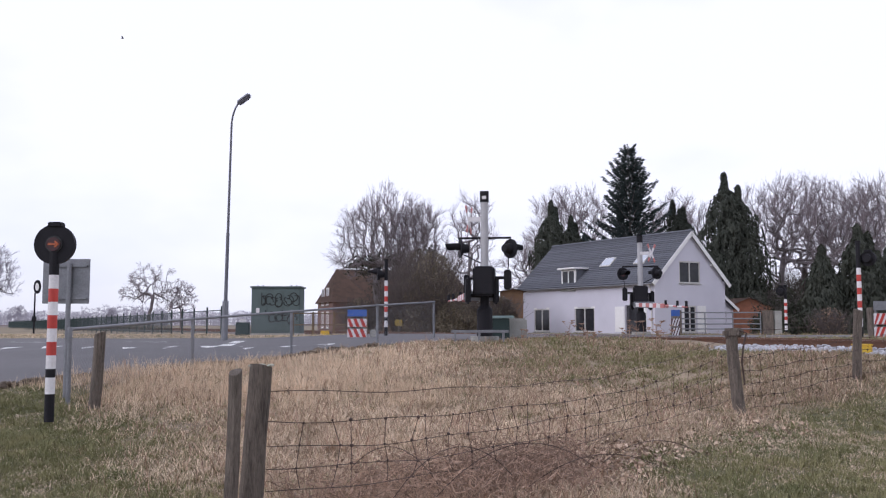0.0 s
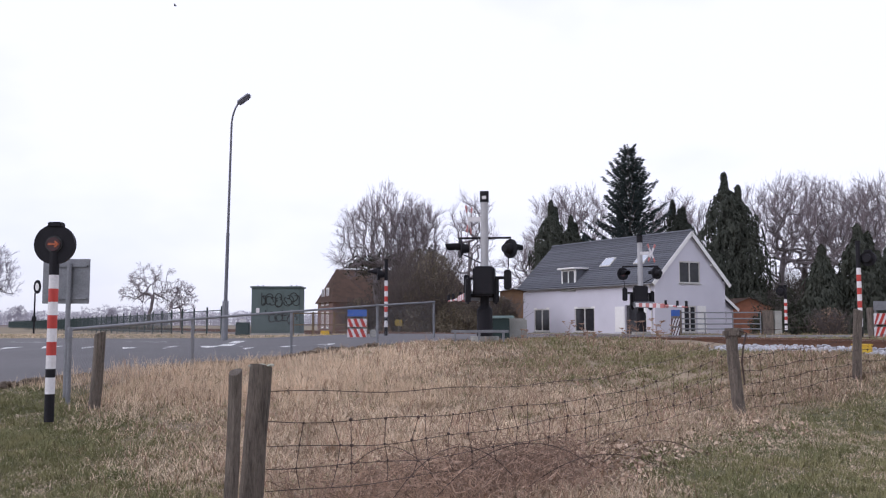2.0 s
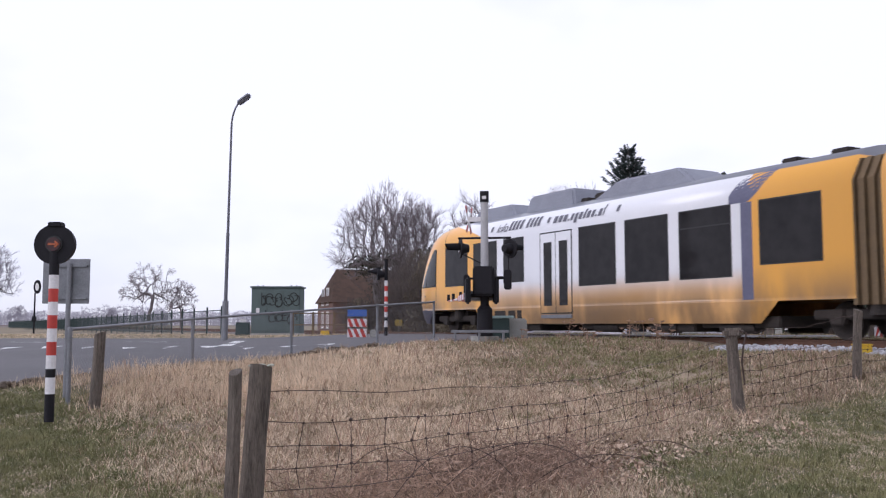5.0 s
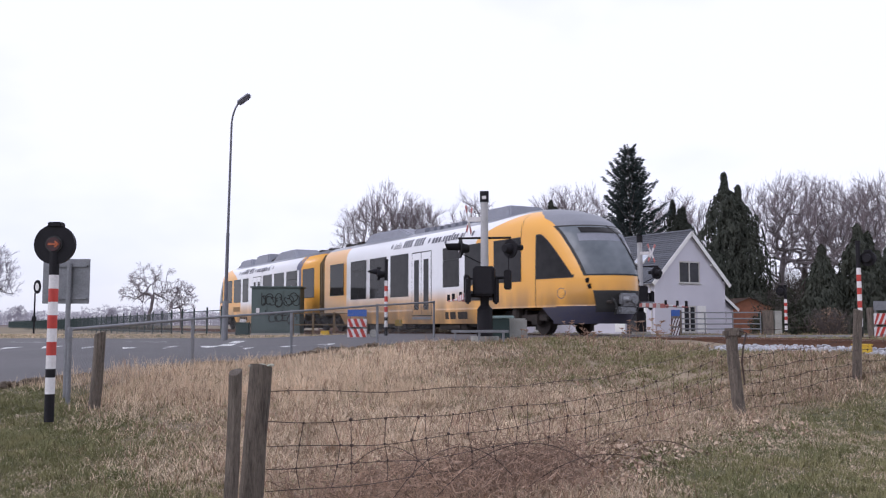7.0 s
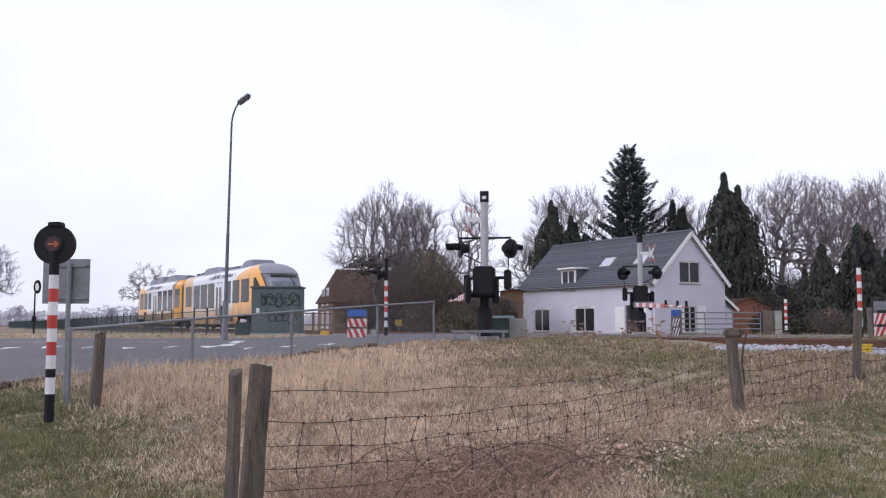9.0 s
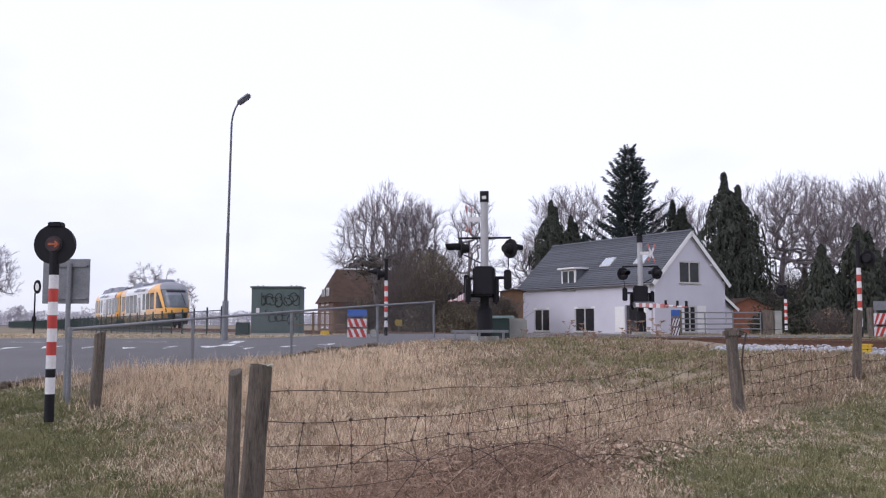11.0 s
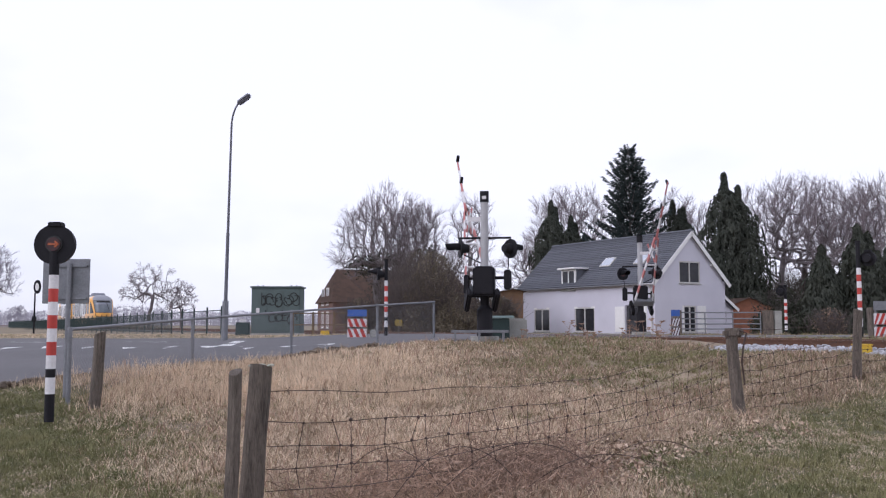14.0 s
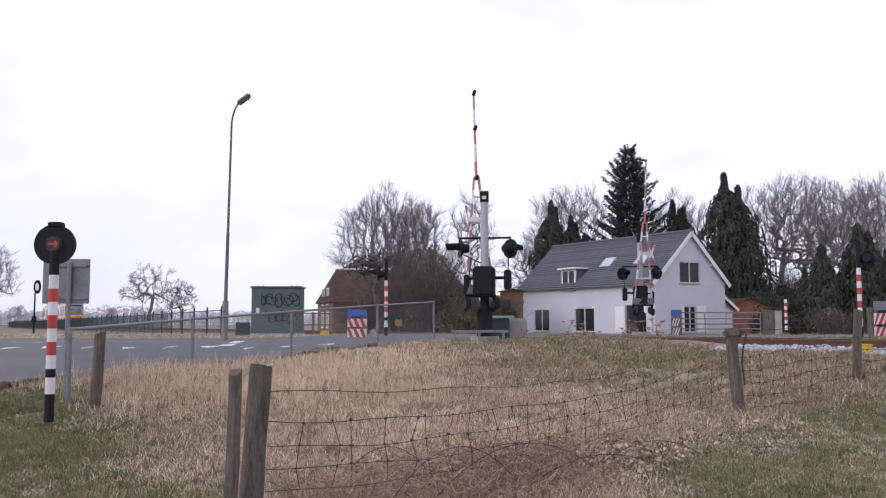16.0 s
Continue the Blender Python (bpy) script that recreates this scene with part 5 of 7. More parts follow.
def wire_mesh():
    """Slack sheep wire from the near posts to the far one, with a barbed strand on top."""
    t = thing("wire_fence", pose(0, 0, 0), "rusty slack sheep-wire fence with a barbed top strand", "fence")
    A, Bp, C, D = (-1.12, 5.78, -1.2), (3.74, 11.7, -0.95), (5.94, 13.05, -0.75), (9.2, 14.6, -0.55)
    rnd = random.Random(11)
    def run(P, Q, heights0, heights1, sag, n, name, r):
        out = []
        for h0, h1, sg in zip(heights0, heights1, sag):
            pts = []
            for k in range(n + 1):
                s = k / n
                z = P[2] + h0 + (Q[2] + h1 - P[2] - h0) * s - sg * 4 * s * (1 - s) + 0.018 * math.sin(9 * s + 5 * h0) + 0.010 * math.sin(31 * s + 17 * h0)
                pts.append((P[0] + (Q[0] - P[0]) * s + 0.015 * math.sin(13 * s + h0), P[1] + (Q[1] - P[1]) * s, z))
            part(name, path_tube(B(), pts, r, 4), "wire", t)
            out.append(pts)
        return out
    rows = run(A, Bp, (1.11, 0.93, 0.76, 0.62, 0.45), (1.12, 0.93, 0.72, 0.54, 0.36), (0.24, 0.25, 0.22, 0.20, 0.14), 48, "strand", 0.0028)
    rows2 = run(Bp, C, (1.12, 0.86, 0.68, 0.5, 0.32, 0.16), (1.2, 0.9, 0.72, 0.55, 0.36, 0.18), (0.02, 0.05, 0.05, 0.04, 0.03, 0.02), 18, "strand", 0.0036)
    rows3 = run(C, D, (0.9, 0.72, 0.55, 0.36), (0.95, 0.75, 0.55, 0.36), (0.05, 0.05, 0.04, 0.03), 12, "strand", 0.0036)
    for rs, skip, step in ((rows, 1, 0.27), (rows2, 1, 0.24), (rows3, 0, 0.26)):
        top, bot = rs[skip], rs[-1]
        n = len(top) - 1
        ln = math.dist(top[0], top[-1])
        m = int(ln / step)
        for i in range(1, m):
            f = min(n - 0.01, max(0.2, (i + rnd.uniform(-0.3, 0.3)) / m * n))
            if rnd.random() < 0.08:
                continue
            a, w = int(f), f - int(f)
            col = []
            for row in rs[skip:]:
                p0, p1 = Vector(row[a]), Vector(row[min(n, a + 1)])
                col.append(p0.lerp(p1, w) + Vector((rnd.uniform(-0.03, 0.03), 0, rnd.uniform(-0.012, 0.012))))
            bm = path_tube(B(), col, 0.0025, 4)
            for c in col[:-1]:
                bmesh.ops.create_icosphere(bm, subdivisions=1, radius=rnd.uniform(0.009, 0.015), matrix=Matrix.Translation(c))
            part("stay_wire", bm, "wire", t)
    for row in (rows[0], rows2[0]):
        bm = B()
        for p in row[1:-1:2]:
            p = Vector(p)
            for s in (-1, 1):
                tube(bm, p + Vector((0.012 * s, 0, 0.022)), p - Vector((0.012 * s, 0, 0.022)), 0.002, 0.002, 3)
        part("barb_set", bm, "wire", t)["kind"] = "stuff"


wire_mesh()


# ---- trees and shrubs
def fast_mesh(name, verts, tris, material, parent=None, label=""):
    me = bpy.data.meshes.new(name)
    verts, tris = np.asarray(verts, dtype=np.float32), np.asarray(tris, dtype=np.int32)
    me.vertices.add(len(verts))
    me.vertices.foreach_set("co", verts.ravel())
    me.loops.add(tris.size)
    me.loops.foreach_set("vertex_index", tris.ravel())
    me.polygons.add(len(tris))
    me.polygons.foreach_set("loop_start", np.arange(0, tris.size, 3, dtype=np.int32))
    me.update(calc_edges=True)
    me.materials.append(M[material])
    ob = new(name, me)
    if parent:
        ob.parent = parent
    if label:
        ob["label"] = label
    return ob


def segments_mesh(segs, sides=3):
    """Tapered tubes from rows of (p, q, r0, r1)."""
    P = np.array([s[0] for s in segs])
    Q = np.array([s[1] for s in segs])
    R0 = np.array([s[2] for s in segs])[:, None]
    R1 = np.array([s[3] for s in segs])[:, None]
    d = Q - P
    d /= np.linalg.norm(d, axis=1, keepdims=True) + 1e-9
    ref = np.where(np.abs(d[:, 2:3]) < 0.9, np.array([[0.0, 0.0, 1.0]]), np.array([[1.0, 0.0, 0.0]]))
    u = np.cross(d, ref)
    u /= np.linalg.norm(u, axis=1, keepdims=True) + 1e-9
    v = np.cross(d, u)
    rings = []
    for base, r in ((P, R0), (Q, R1)):
        for k in range(sides):
            a = 2 * math.pi * k / sides
            rings.append(base + r * (u * math.cos(a) + v * math.sin(a)))
    V = np.stack(rings, axis=1)
    n = len(segs)
    off = (np.arange(n) * 2 * sides)[:, None, None]
    t = []
    for k in range(sides):
        j = (k + 1) % sides
        t += [(k, j, sides + j), (k, sides + j, sides + k)]
    return V.reshape(-1, 3), (off + np.array(t)[None]).reshape(-1, 3)


def bare_tree(base, height, spread, seed, label, levels=6, trunk=0.3, upright=0.5, fork=0.22, mats=("bark", "twig"), droop=0.0, stems=1, ivy=False):
    """A leafless tree that grows from its fork towards spots all over a rounded, uneven crown; fine twigs are a part of their own."""
    rnd = random.Random(seed)
    t = thing("bare_tree", Matrix.Translation(base), label, "tree")
    fine = 0.00009 * base[1]
    R = height * spread * 0.62

    def ball():
        v = Vector((rnd.gauss(0, 1), rnd.gauss(0, 1), rnd.gauss(0, 1)))
        return v.normalized()

    P, parent = [], []

    def grow(p, i):
        P.append(p)
        parent.append(i)
        return len(P) - 1

    h0 = height * fork
    for s in range(stems):
        off = Vector((rnd.uniform(-1, 1), rnd.uniform(-1, 1), 0)) * (0.5 if stems > 1 else 0)
        i = grow(off + Vector((0, 0, -0.3)), -1)
        tilt = Vector((rnd.uniform(-0.1, 0.1), rnd.uniform(-0.1, 0.1), 0)) + off * 0.25
        for k in range(1, 6):
            i = grow(P[i] + tilt * (h0 / 5) + Vector((0, 0, (h0 + 0.3) / 5)) + ball() * 0.03, i)
        # a crooked leader carries on into the crown
        for k in range(5):
            i = grow(P[i] + tilt * 0.5 + Vector((0, 0, height * 0.07)) + ball() * 0.22, i)
    want = {7: 520, 6: 330}.get(levels, 170)
    centre = Vector((0, 0, height * 0.56))
    spots = []
    for k in range(want):
        d = ball()
        if d.z < -0.55:
            d.z = -d.z
        lump = 0.9 + 0.22 * noise.noise(d * 1.9 + Vector((seed, 0, 0))) + 0.12 * noise.noise(d * 4.5 + Vector((0, seed, 0)))
        q = d * rnd.random() ** 0.42 * lump
        spots.append(centre + Vector((q.x * R, q.y * R, q.z * height * (0.44 if q.z > 0 else 0.40))))
    top0 = Vector((0, 0, h0))
    spots.sort(key=lambda q: (q - top0).length)
    N = np.zeros((want * 8 + 40, 3))
    cost = np.zeros(want * 8 + 40)
    for i, p in enumerate(P):
        N[i] = p
        cost[i] = 99.0 if p.z < h0 * 0.75 else 0.0
    tips = []
    step = max(0.5, 0.062 * height)
    for q in spots:
        n = len(P)
        i = int(np.argmin(np.linalg.norm((N[:n] - np.array(q)) * (1.6, 1.6, 1.0), axis=1) + cost[:n] + 0.6 * np.maximum(0, N[:n, 2] - q.z) * upright))
        for _ in range(6):
            d = q - P[i]
            if d.length < step * 0.4:
                break
            d = d.normalized() + Vector((0, 0, 0.2 * upright)) + ball() * 0.13
            i = grow(P[i] + d.normalized() * min(step, (q - P[i]).length), i)
            N[i] = P[i]
        tips.append(i)
    load = [0.0] * len(P)
    for i in tips:
        load[i] += 1
    for i in range(len(P) - 1, -1, -1):
        load[i] = max(load[i], 0.5)
        if parent[i] >= 0:
            load[parent[i]] += load[i]
    most = max(load)
    rad = [max(fine * 1.3, trunk * (w / most) ** 0.52) for w in load]
    thick = [(tuple(P[parent[i]]), tuple(P[i]), rad[parent[i]] if rad[parent[i]] < 1.8 * rad[i] else 1.3 * rad[i], rad[i]) for i in range(len(P)) if parent[i] >= 0]
    thin = []
    for i in tips:
        d = (P[i] - P[parent[i]]).normalized() if parent[i] >= 0 else Vector((0, 0, 1))
        out = (P[i] - centre).normalized()
        for _ in range(6):
            a = P[i].lerp(P[parent[i]], rnd.random() * 0.9)
            e = (d * 0.6 + out * 0.45 + ball() * 0.55 + Vector((0, 0, 0.35 * upright - droop * 0.9))).normalized()
            b = a + e * step * rnd.uniform(0.5, 1.0)
            thin.append((tuple(a), tuple(b), fine * 1.15, fine))
            for _ in range(2):
                g = (e + ball() * 0.45 + Vector((0, 0, 0.15 * upright - droop))).normalized()
                c = a.lerp(b, rnd.uniform(0.4, 1.0))
                thin.append((tuple(c), tuple(c + g * step * rnd.uniform(0.3, 0.7)), fine * 0.9, fine * 0.75))
    k = height / max(s[1][2] for s in thick + thin)
    sc = lambda seg: (tuple(c * k for c in seg[0]), tuple(c * k for c in seg[1]), seg[2], seg[3])
    V, F = segments_mesh([sc(s) for s in thick], 5)
    fast_mesh("trunk", V, F, mats[0], t)
    V, F = segments_mesh([sc(s) for s in thin], 3)
    fast_mesh("crown", V, F, mats[1], t, "bare fine twigs")
    if ivy:
        pts = []
        for s in [g for g in thick if g[2] > trunk * 0.3]:
            a, b = Vector(s[0]) * k, Vector(s[1]) * k
            for i in range(60):
                pts.append(a.lerp(b, rnd.random()) + Vector((rnd.gauss(0, 0.36), rnd.gauss(0, 0.36), rnd.gauss(0, 0.25))))
        V, F = leaf_tris(np.array([tuple(p) for p in pts]), 0.13, np.random.RandomState(seed), 0.0)
        fast_mesh("ivy", V, F, "shrub", t, "dark ivy on the limbs")
    return t


def leaf_tris(pts, size, rs, hang, stretch=1.0):
    """One small two-triangle leaf spray at each point; hang pulls the tip downwards."""
    n = len(pts)
    d = rs.normal(size=(n, 3))
    d[:, 2] = d[:, 2] * (1 - hang) - hang * 1.6
    d /= np.linalg.norm(d, axis=1, keepdims=True)
    u = np.cross(d, rs.normal(size=(n, 3)))
    u /= np.linalg.norm(u, axis=1, keepdims=True) + 1e-9
    s = size * rs.uniform(0.5, 1.3, size=(n, 1))
    a, tip = pts - d * s * 0.5 * stretch, pts + d * s * stretch
    l, r = pts + u * s * 0.42, pts - u * s * 0.42
    V = np.stack([a, l, tip, r], axis=1).reshape(-1, 3)
    off = (np.arange(n) * 4)[:, None, None]
    F = (off + np.array([[0, 1, 2], [0, 2, 3]])[None]).reshape(-1, 3)
    return V, F


def spray_tris(P, D, length, width, rs):
    """A narrow kite from each point P along its direction D."""
    P, D = np.array(P), np.array(D)
    n = len(P)
    D = D / (np.linalg.norm(D, axis=1, keepdims=True) + 1e-9)
    u = np.cross(D, rs.normal(size=(n, 3)))
    u /= np.linalg.norm(u, axis=1, keepdims=True) + 1e-9
    s = rs.uniform(0.6, 1.25, size=(n, 1))
    V = np.stack([P, P + D * length * s * 0.4 + u * width * s, P + D * length * s, P + D * length * s * 0.4 - u * width * s], axis=1).reshape(-1, 3)
    F = ((np.arange(n) * 4)[:, None, None] + np.array([[0, 1, 2], [0, 2, 3]])[None]).reshape(-1, 3)
    return V, F


def spruce(base, height, radius, seed, label):
    """Whorls of separate boughs with upturned tips, each carrying flat side sprays."""
    rnd = random.Random(seed)
    rs = np.random.RandomState(seed)
    t = thing("spruce_tree", Matrix.Translation(base), label, "tree")
    part("trunk", tube(B(), (0, 0, -0.3), (0, 0, height * 0.985), 0.28, 0.02, 10), "bark", t)
    P, D, segs = [], [], []
    z = height * 0.12
    while z < height * 0.985:
        f = 1 - z / height
        ln0 = radius * (f ** 0.85) + 0.2
        m = rnd.choice((6, 6, 7)) if f > 0.12 else 4
        a0 = rnd.uniform(0, 6.28)
        for k in range(m):
            a = a0 + 6.28 * k / m + rnd.uniform(-0.3, 0.3)
            ln = ln0 * rnd.choice((0.5, 0.7, 0.85, 1.0, 1.25))
            out = Vector((math.cos(a), math.sin(a), 0))
            side = Vector((-math.sin(a), math.cos(a), 0))
            bow = rnd.uniform(-0.16, 0.16)
            n = max(3, int(ln / 0.22))
            prev = Vector((0, 0, z))
            for i in range(1, n + 1):
                s = i / n
                p = out * ln * s + Vector((0, 0, z + ln * ((0.5 - 0.62 * f + bow) * s + 0.3 * s * s - 0.12 * f)))
                segs.append((tuple(prev), tuple(p), 0.045 * (1 - s) + 0.012, 0.04 * (1 - s) + 0.01))
                w = min(0.66, 0.42 * ln) * (1.05 - s) + 0.09
                for _ in range(18):
                    sg = rnd.choice((-1, 1))
                    v = rnd.random() ** 0.7
                    q = prev.lerp(p, rnd.random()) + side * (sg * w * v) + out * (0.3 * w * v) + Vector((0, 0, rnd.gauss(-0.10 * v, 0.05)))
                    P.append(tuple(q))
                    D.append(tuple(out * 0.7 + side * sg * (0.9 * v) + Vector((0, 0, rnd.gauss(-0.12 + 0.4 * s * (1 - f), 0.25)))))
                prev = p
        z += max(0.24, 0.66 * (0.35 + 0.65 * f)) * rnd.uniform(0.75, 1.25)
    V, F = segments_mesh(segs, 3)
    fast_mesh("bough_framework", V, F, "bark", t)
    V, F = spray_tris(P, D, 0.34, 0.05, rs)
    fast_mesh("crown", V, F, "spruce", t, "dark blue-green needle sprays")


def cypress(base, height, radius, seed, label, tops=1, material="thuja", count=9000, belly=0.35):
    """A columnar conifer clothed in hanging fronds, with one or more leaders."""
    rnd = random.Random(seed)
    rs = np.random.RandomState(seed)
    t = thing("cypress_tree", Matrix.Translation(base), label, "tree")
    part("trunk", tube(B(), (0, 0, -0.3), (0, 0, height * 0.8), 0.22, 0.05, 10), "bark", t)
    leaders = [((i - (tops - 1) / 2) * 0.2 * radius, rnd.uniform(-0.2, 0.2) * radius, 1.0 if i == 0 else rnd.uniform(0.86, 0.97)) for i in range(tops)]

    def spot(i, depth):
        lx, ly, lh = leaders[i % tops]
        z = max(0.02, min(0.995, rnd.random() ** 1.15))
        f = 1 - z
        if f < 0.12:
            prof = 0.03 + 0.75 * f
        else:
            prof = min(1.0, 0.12 + 0.88 * ((f - 0.12) / (0.88 - belly)) ** 0.66)
        prof *= 0.85 + 0.15 * min(1, z / 0.2)
        a = rnd.uniform(0, 6.28)
        lump = 1 + 0.12 * math.sin(3 * a + z * 19 + seed) + 0.13 * math.sin(5 * a - z * 43)
        rr = radius * prof * lump * depth / (1.12 if tops > 1 else 1)
        k = 1 if f < 0.35 else max(0.0, 1 - (f - 0.35) * 1.2)
        return Vector((lx * k + rr * math.cos(a), ly * k + rr * math.sin(a), z * height * lh)), Vector((math.cos(a), math.sin(a), 0)), f, prof

    P, D, core = [], [], []
    for i in range(int(count / 9)):
        p, out, f, prof = spot(i, 0.72 + 0.3 * rnd.random())
        ln = min(1.25, 0.35 + 1.6 * prof) * rnd.uniform(0.6, 1.2)
        side = Vector((-out.y, out.x, 0))
        for j in range(24):
            s = rnd.random()
            c = p + out * (0.34 * ln * s * (1.5 - s)) + Vector((0, 0, 0.12 * ln - 0.95 * ln * s ** 1.5)) + side * rnd.gauss(0, 0.13 * ln * (1.1 - s))
            P.append(tuple(c))
            D.append(tuple(out * (0.5 - 0.3 * s) + side * rnd.gauss(0, 0.3) + Vector((0, 0, -0.5 - s))))
    for i in range(int(count * 0.8)):
        core.append(tuple(spot(i, 0.85 * rnd.random() ** 0.5)[0]))
    V, F = spray_tris(P, D, 0.26, 0.05, rs)
    V2, F2 = leaf_tris(np.array(core), 0.16, rs, 0.6, 2.0)
    fast_mesh("crown", np.concatenate([V, V2]), np.concatenate([F, F2 + len(V)]), material, t, "hanging dark green sprays")


def shrub(base, size, seed, label, material="shrub", count=3500, twigs=120, leaf=0.17, name="shrub", twig_mat="twig_dark"):
    rnd = random.Random(seed)
    rs = np.random.RandomState(seed)
    t = thing(name, Matrix.Translation(base), label, "shrub")
    sx, sy, sz = size
    segs = []
    for i in range(twigs):
        a, b = rnd.uniform(0, 6.28), rnd.random() ** 0.5
        p = Vector((math.cos(a) * b * sx * 0.5, math.sin(a) * b * sy * 0.5, -0.1))
        d = Vector((math.cos(a) * b * 0.5 + rnd.uniform(-0.3, 0.3), math.sin(a) * b * 0.5 + rnd.uniform(-0.3, 0.3), 1)).normalized()
        n = 5
        r = 0.03
        for k in range(n):
            q = p + d * sz * rnd.uniform(0.17, 0.25)
            segs.append((tuple(p), tuple(q), r, r * 0.75))
            if k > 0:
                for _ in range(2):
                    e = q + (d + Vector((rnd.uniform(-1, 1), rnd.uniform(-1, 1), rnd.uniform(-0.2, 0.6)))).normalized() * sz * 0.16
                    segs.append((tuple(q), tuple(e), r * 0.55, r * 0.3))
            p, r = q, r * 0.75
            d = (d + Vector((rnd.uniform(-1, 1), rnd.uniform(-1, 1), rnd.uniform(-0.2, 0.4))) * 0.3).normalized()
    V, F = segments_mesh(segs, 3)
    fast_mesh("stem_tangle", V, F, twig_mat, t)["kind"] = "stuff"
    if count:
        pts = []
        for i in range(count):
            a, z = rnd.uniform(0, 6.28), rnd.random()
            lump = 1 + 0.25 * math.sin(2 * a + seed) + 0.2 * math.sin(5 * a + z * 6 + seed)
            rr = (max(0.0, 1 - z ** 2.4)) ** 0.5 * lump * rnd.random() ** 0.35
            zz = z * sz * (1 + 0.12 * math.sin(4 * a + seed))
            pts.append((math.cos(a) * rr * sx, math.sin(a) * rr * sy, zz))
        V, F = leaf_tris(np.array(pts), leaf, rs, 0.1)
        fast_mesh("foliage", V, F, material, t)


bare_tree((-5.1, 72, -0.4), 12.4, 0.62, 3, "broad bare tree with ivy-covered limbs behind the thicket", 7, 0.3, 0.75, 0.2, ("bark", "twig"), 0.0, 1, True)
bare_tree((-2.2, 73, -0.4), 11.6, 0.46, 4, "bare tree with dark ivy standing beside the broad one", 7, 0.28, 0.75, 0.2, ("bark", "twig"), 0.0, 1, True)
bare_tree((2.9, 88, -0.4), 14.6, 0.36, 5, "slender sparse bare tree behind the crossing mast", 5, 0.2, 0.8, 0.2, ("bark", "twig"), 0.0, 2)
bare_tree((9.4, 96, -0.4), 11.0, 0.6, 8, "bare tree behind the gable roof", 6, 0.22, 0.6, 0.2)
bare_tree((14.6, 102, -0.4), 16.9, 0.58, 9, "tall bare tree behind the white house", 7, 0.3, 0.7, 0.2)
bare_tree((26.4, 102, -0.4), 16.4, 0.58, 10, "tall bare tree between the conifers", 7, 0.3, 0.7, 0.2)
bare_tree((36.2, 92, -0.4), 16.6, 0.55, 12, "tall bare tree with purple-brown twigs", 6, 0.32, 0.7, 0.11)
bare_tree((31.4, 84, -0.4), 14.9, 0.55, 14, "upright bare tree beside the cypress", 6, 0.28, 0.75, 0.11)
bare_tree((34.4, 80, -0.4), 13.8, 0.55, 13, "slim upright bare tree in the garden", 6, 0.25, 0.75, 0.11)
bare_tree((39.0, 84, -0.4), 15.4, 0.68, 16, "gnarled bare oak with thick spreading limbs", 7, 0.42, 0.5, 0.11)
bare_tree((44.4, 90, -0.4), 16.4, 0.6, 19, "tall bare tree above the dark conifers", 7, 0.36, 0.6, 0.11)
bare_tree((-41.6, 128, -0.6), 9.9, 0.75, 21, "small weeping bare tree in the meadow", 5, 0.24, 0.5, 0.2, ("bark", "twig"), 0.5)
bare_tree((-37.6, 130, -0.6), 7.6, 0.6, 23, "leaning bare tree beside the weeping one", 5, 0.16, 0.5, 0.22, ("bark", "twig"), 0.5)
bare_tree((-63.5, 124, -0.6), 13.0, 0.65, 25, "tall bare tree at the meadow's edge", 7, 0.3, 0.6, 0.19, ("bark", "hazy_twig"))
bare_tree((-141, 300, -0.6), 7.5, 0.7, 27, "small distant bare tree", 5, 0.25, 0.5, 0.2, ("hazy_twig", "hazy_twig"))
bare_tree((-110, 300, -0.6), 6.5, 0.7, 29, "small distant round bare tree", 5, 0.25, 0.5, 0.2, ("hazy_twig", "hazy_twig"))
spruce((18.3, 88, -0.4), 18.3, 5.6, 31, "tall dark spruce with ragged upswept boughs behind the house")
cypress((10.3, 84, -0.4), 12.3, 2.1, 33, "dark cypress with a bent tip", 2, "thuja", 8000, 0.6)
cypress((12.3, 85, -0.4), 11.0, 2.0, 35, "dark cypress standing close to its taller neighbour", 2, "thuja", 8000, 0.6)
cypress((23.6, 90, -0.4), 13.2, 2.7, 37, "dark broad cypress behind the house ridge", 3, "thuja", 10000, 0.55)
cypress((25.6, 80, -0.4), 14.2, 3.2, 39, "large cypress with several leaders and hanging sprays", 3, "thuja", 18000, 0.45)
cypress((21.0, 94, -0.4), 10.4, 3.0, 41, "low dark conifer filling the row", 2, "thuja", 6000)
cypress((14.9, 92, -0.4), 10.0, 3.6, 42, "low dark conifer under the spruce", 2, "spruce", 6000)
cypress((26.0, 56, -0.4), 6.9, 1.9, 43, "dense dark evergreen beside the field", 3, "thuja", 9000, 0.15)
cypress((23.6, 56, -0.4), 5.6, 1.5, 45, "dense dark evergreen at the garden corner", 2, "thuja", 7000, 0.15)
cypress((29.0, 57, -0.4), 6.6, 2.1, 46, "dense dark evergreen at the end of the row", 2, "thuja", 8000, 0.15)
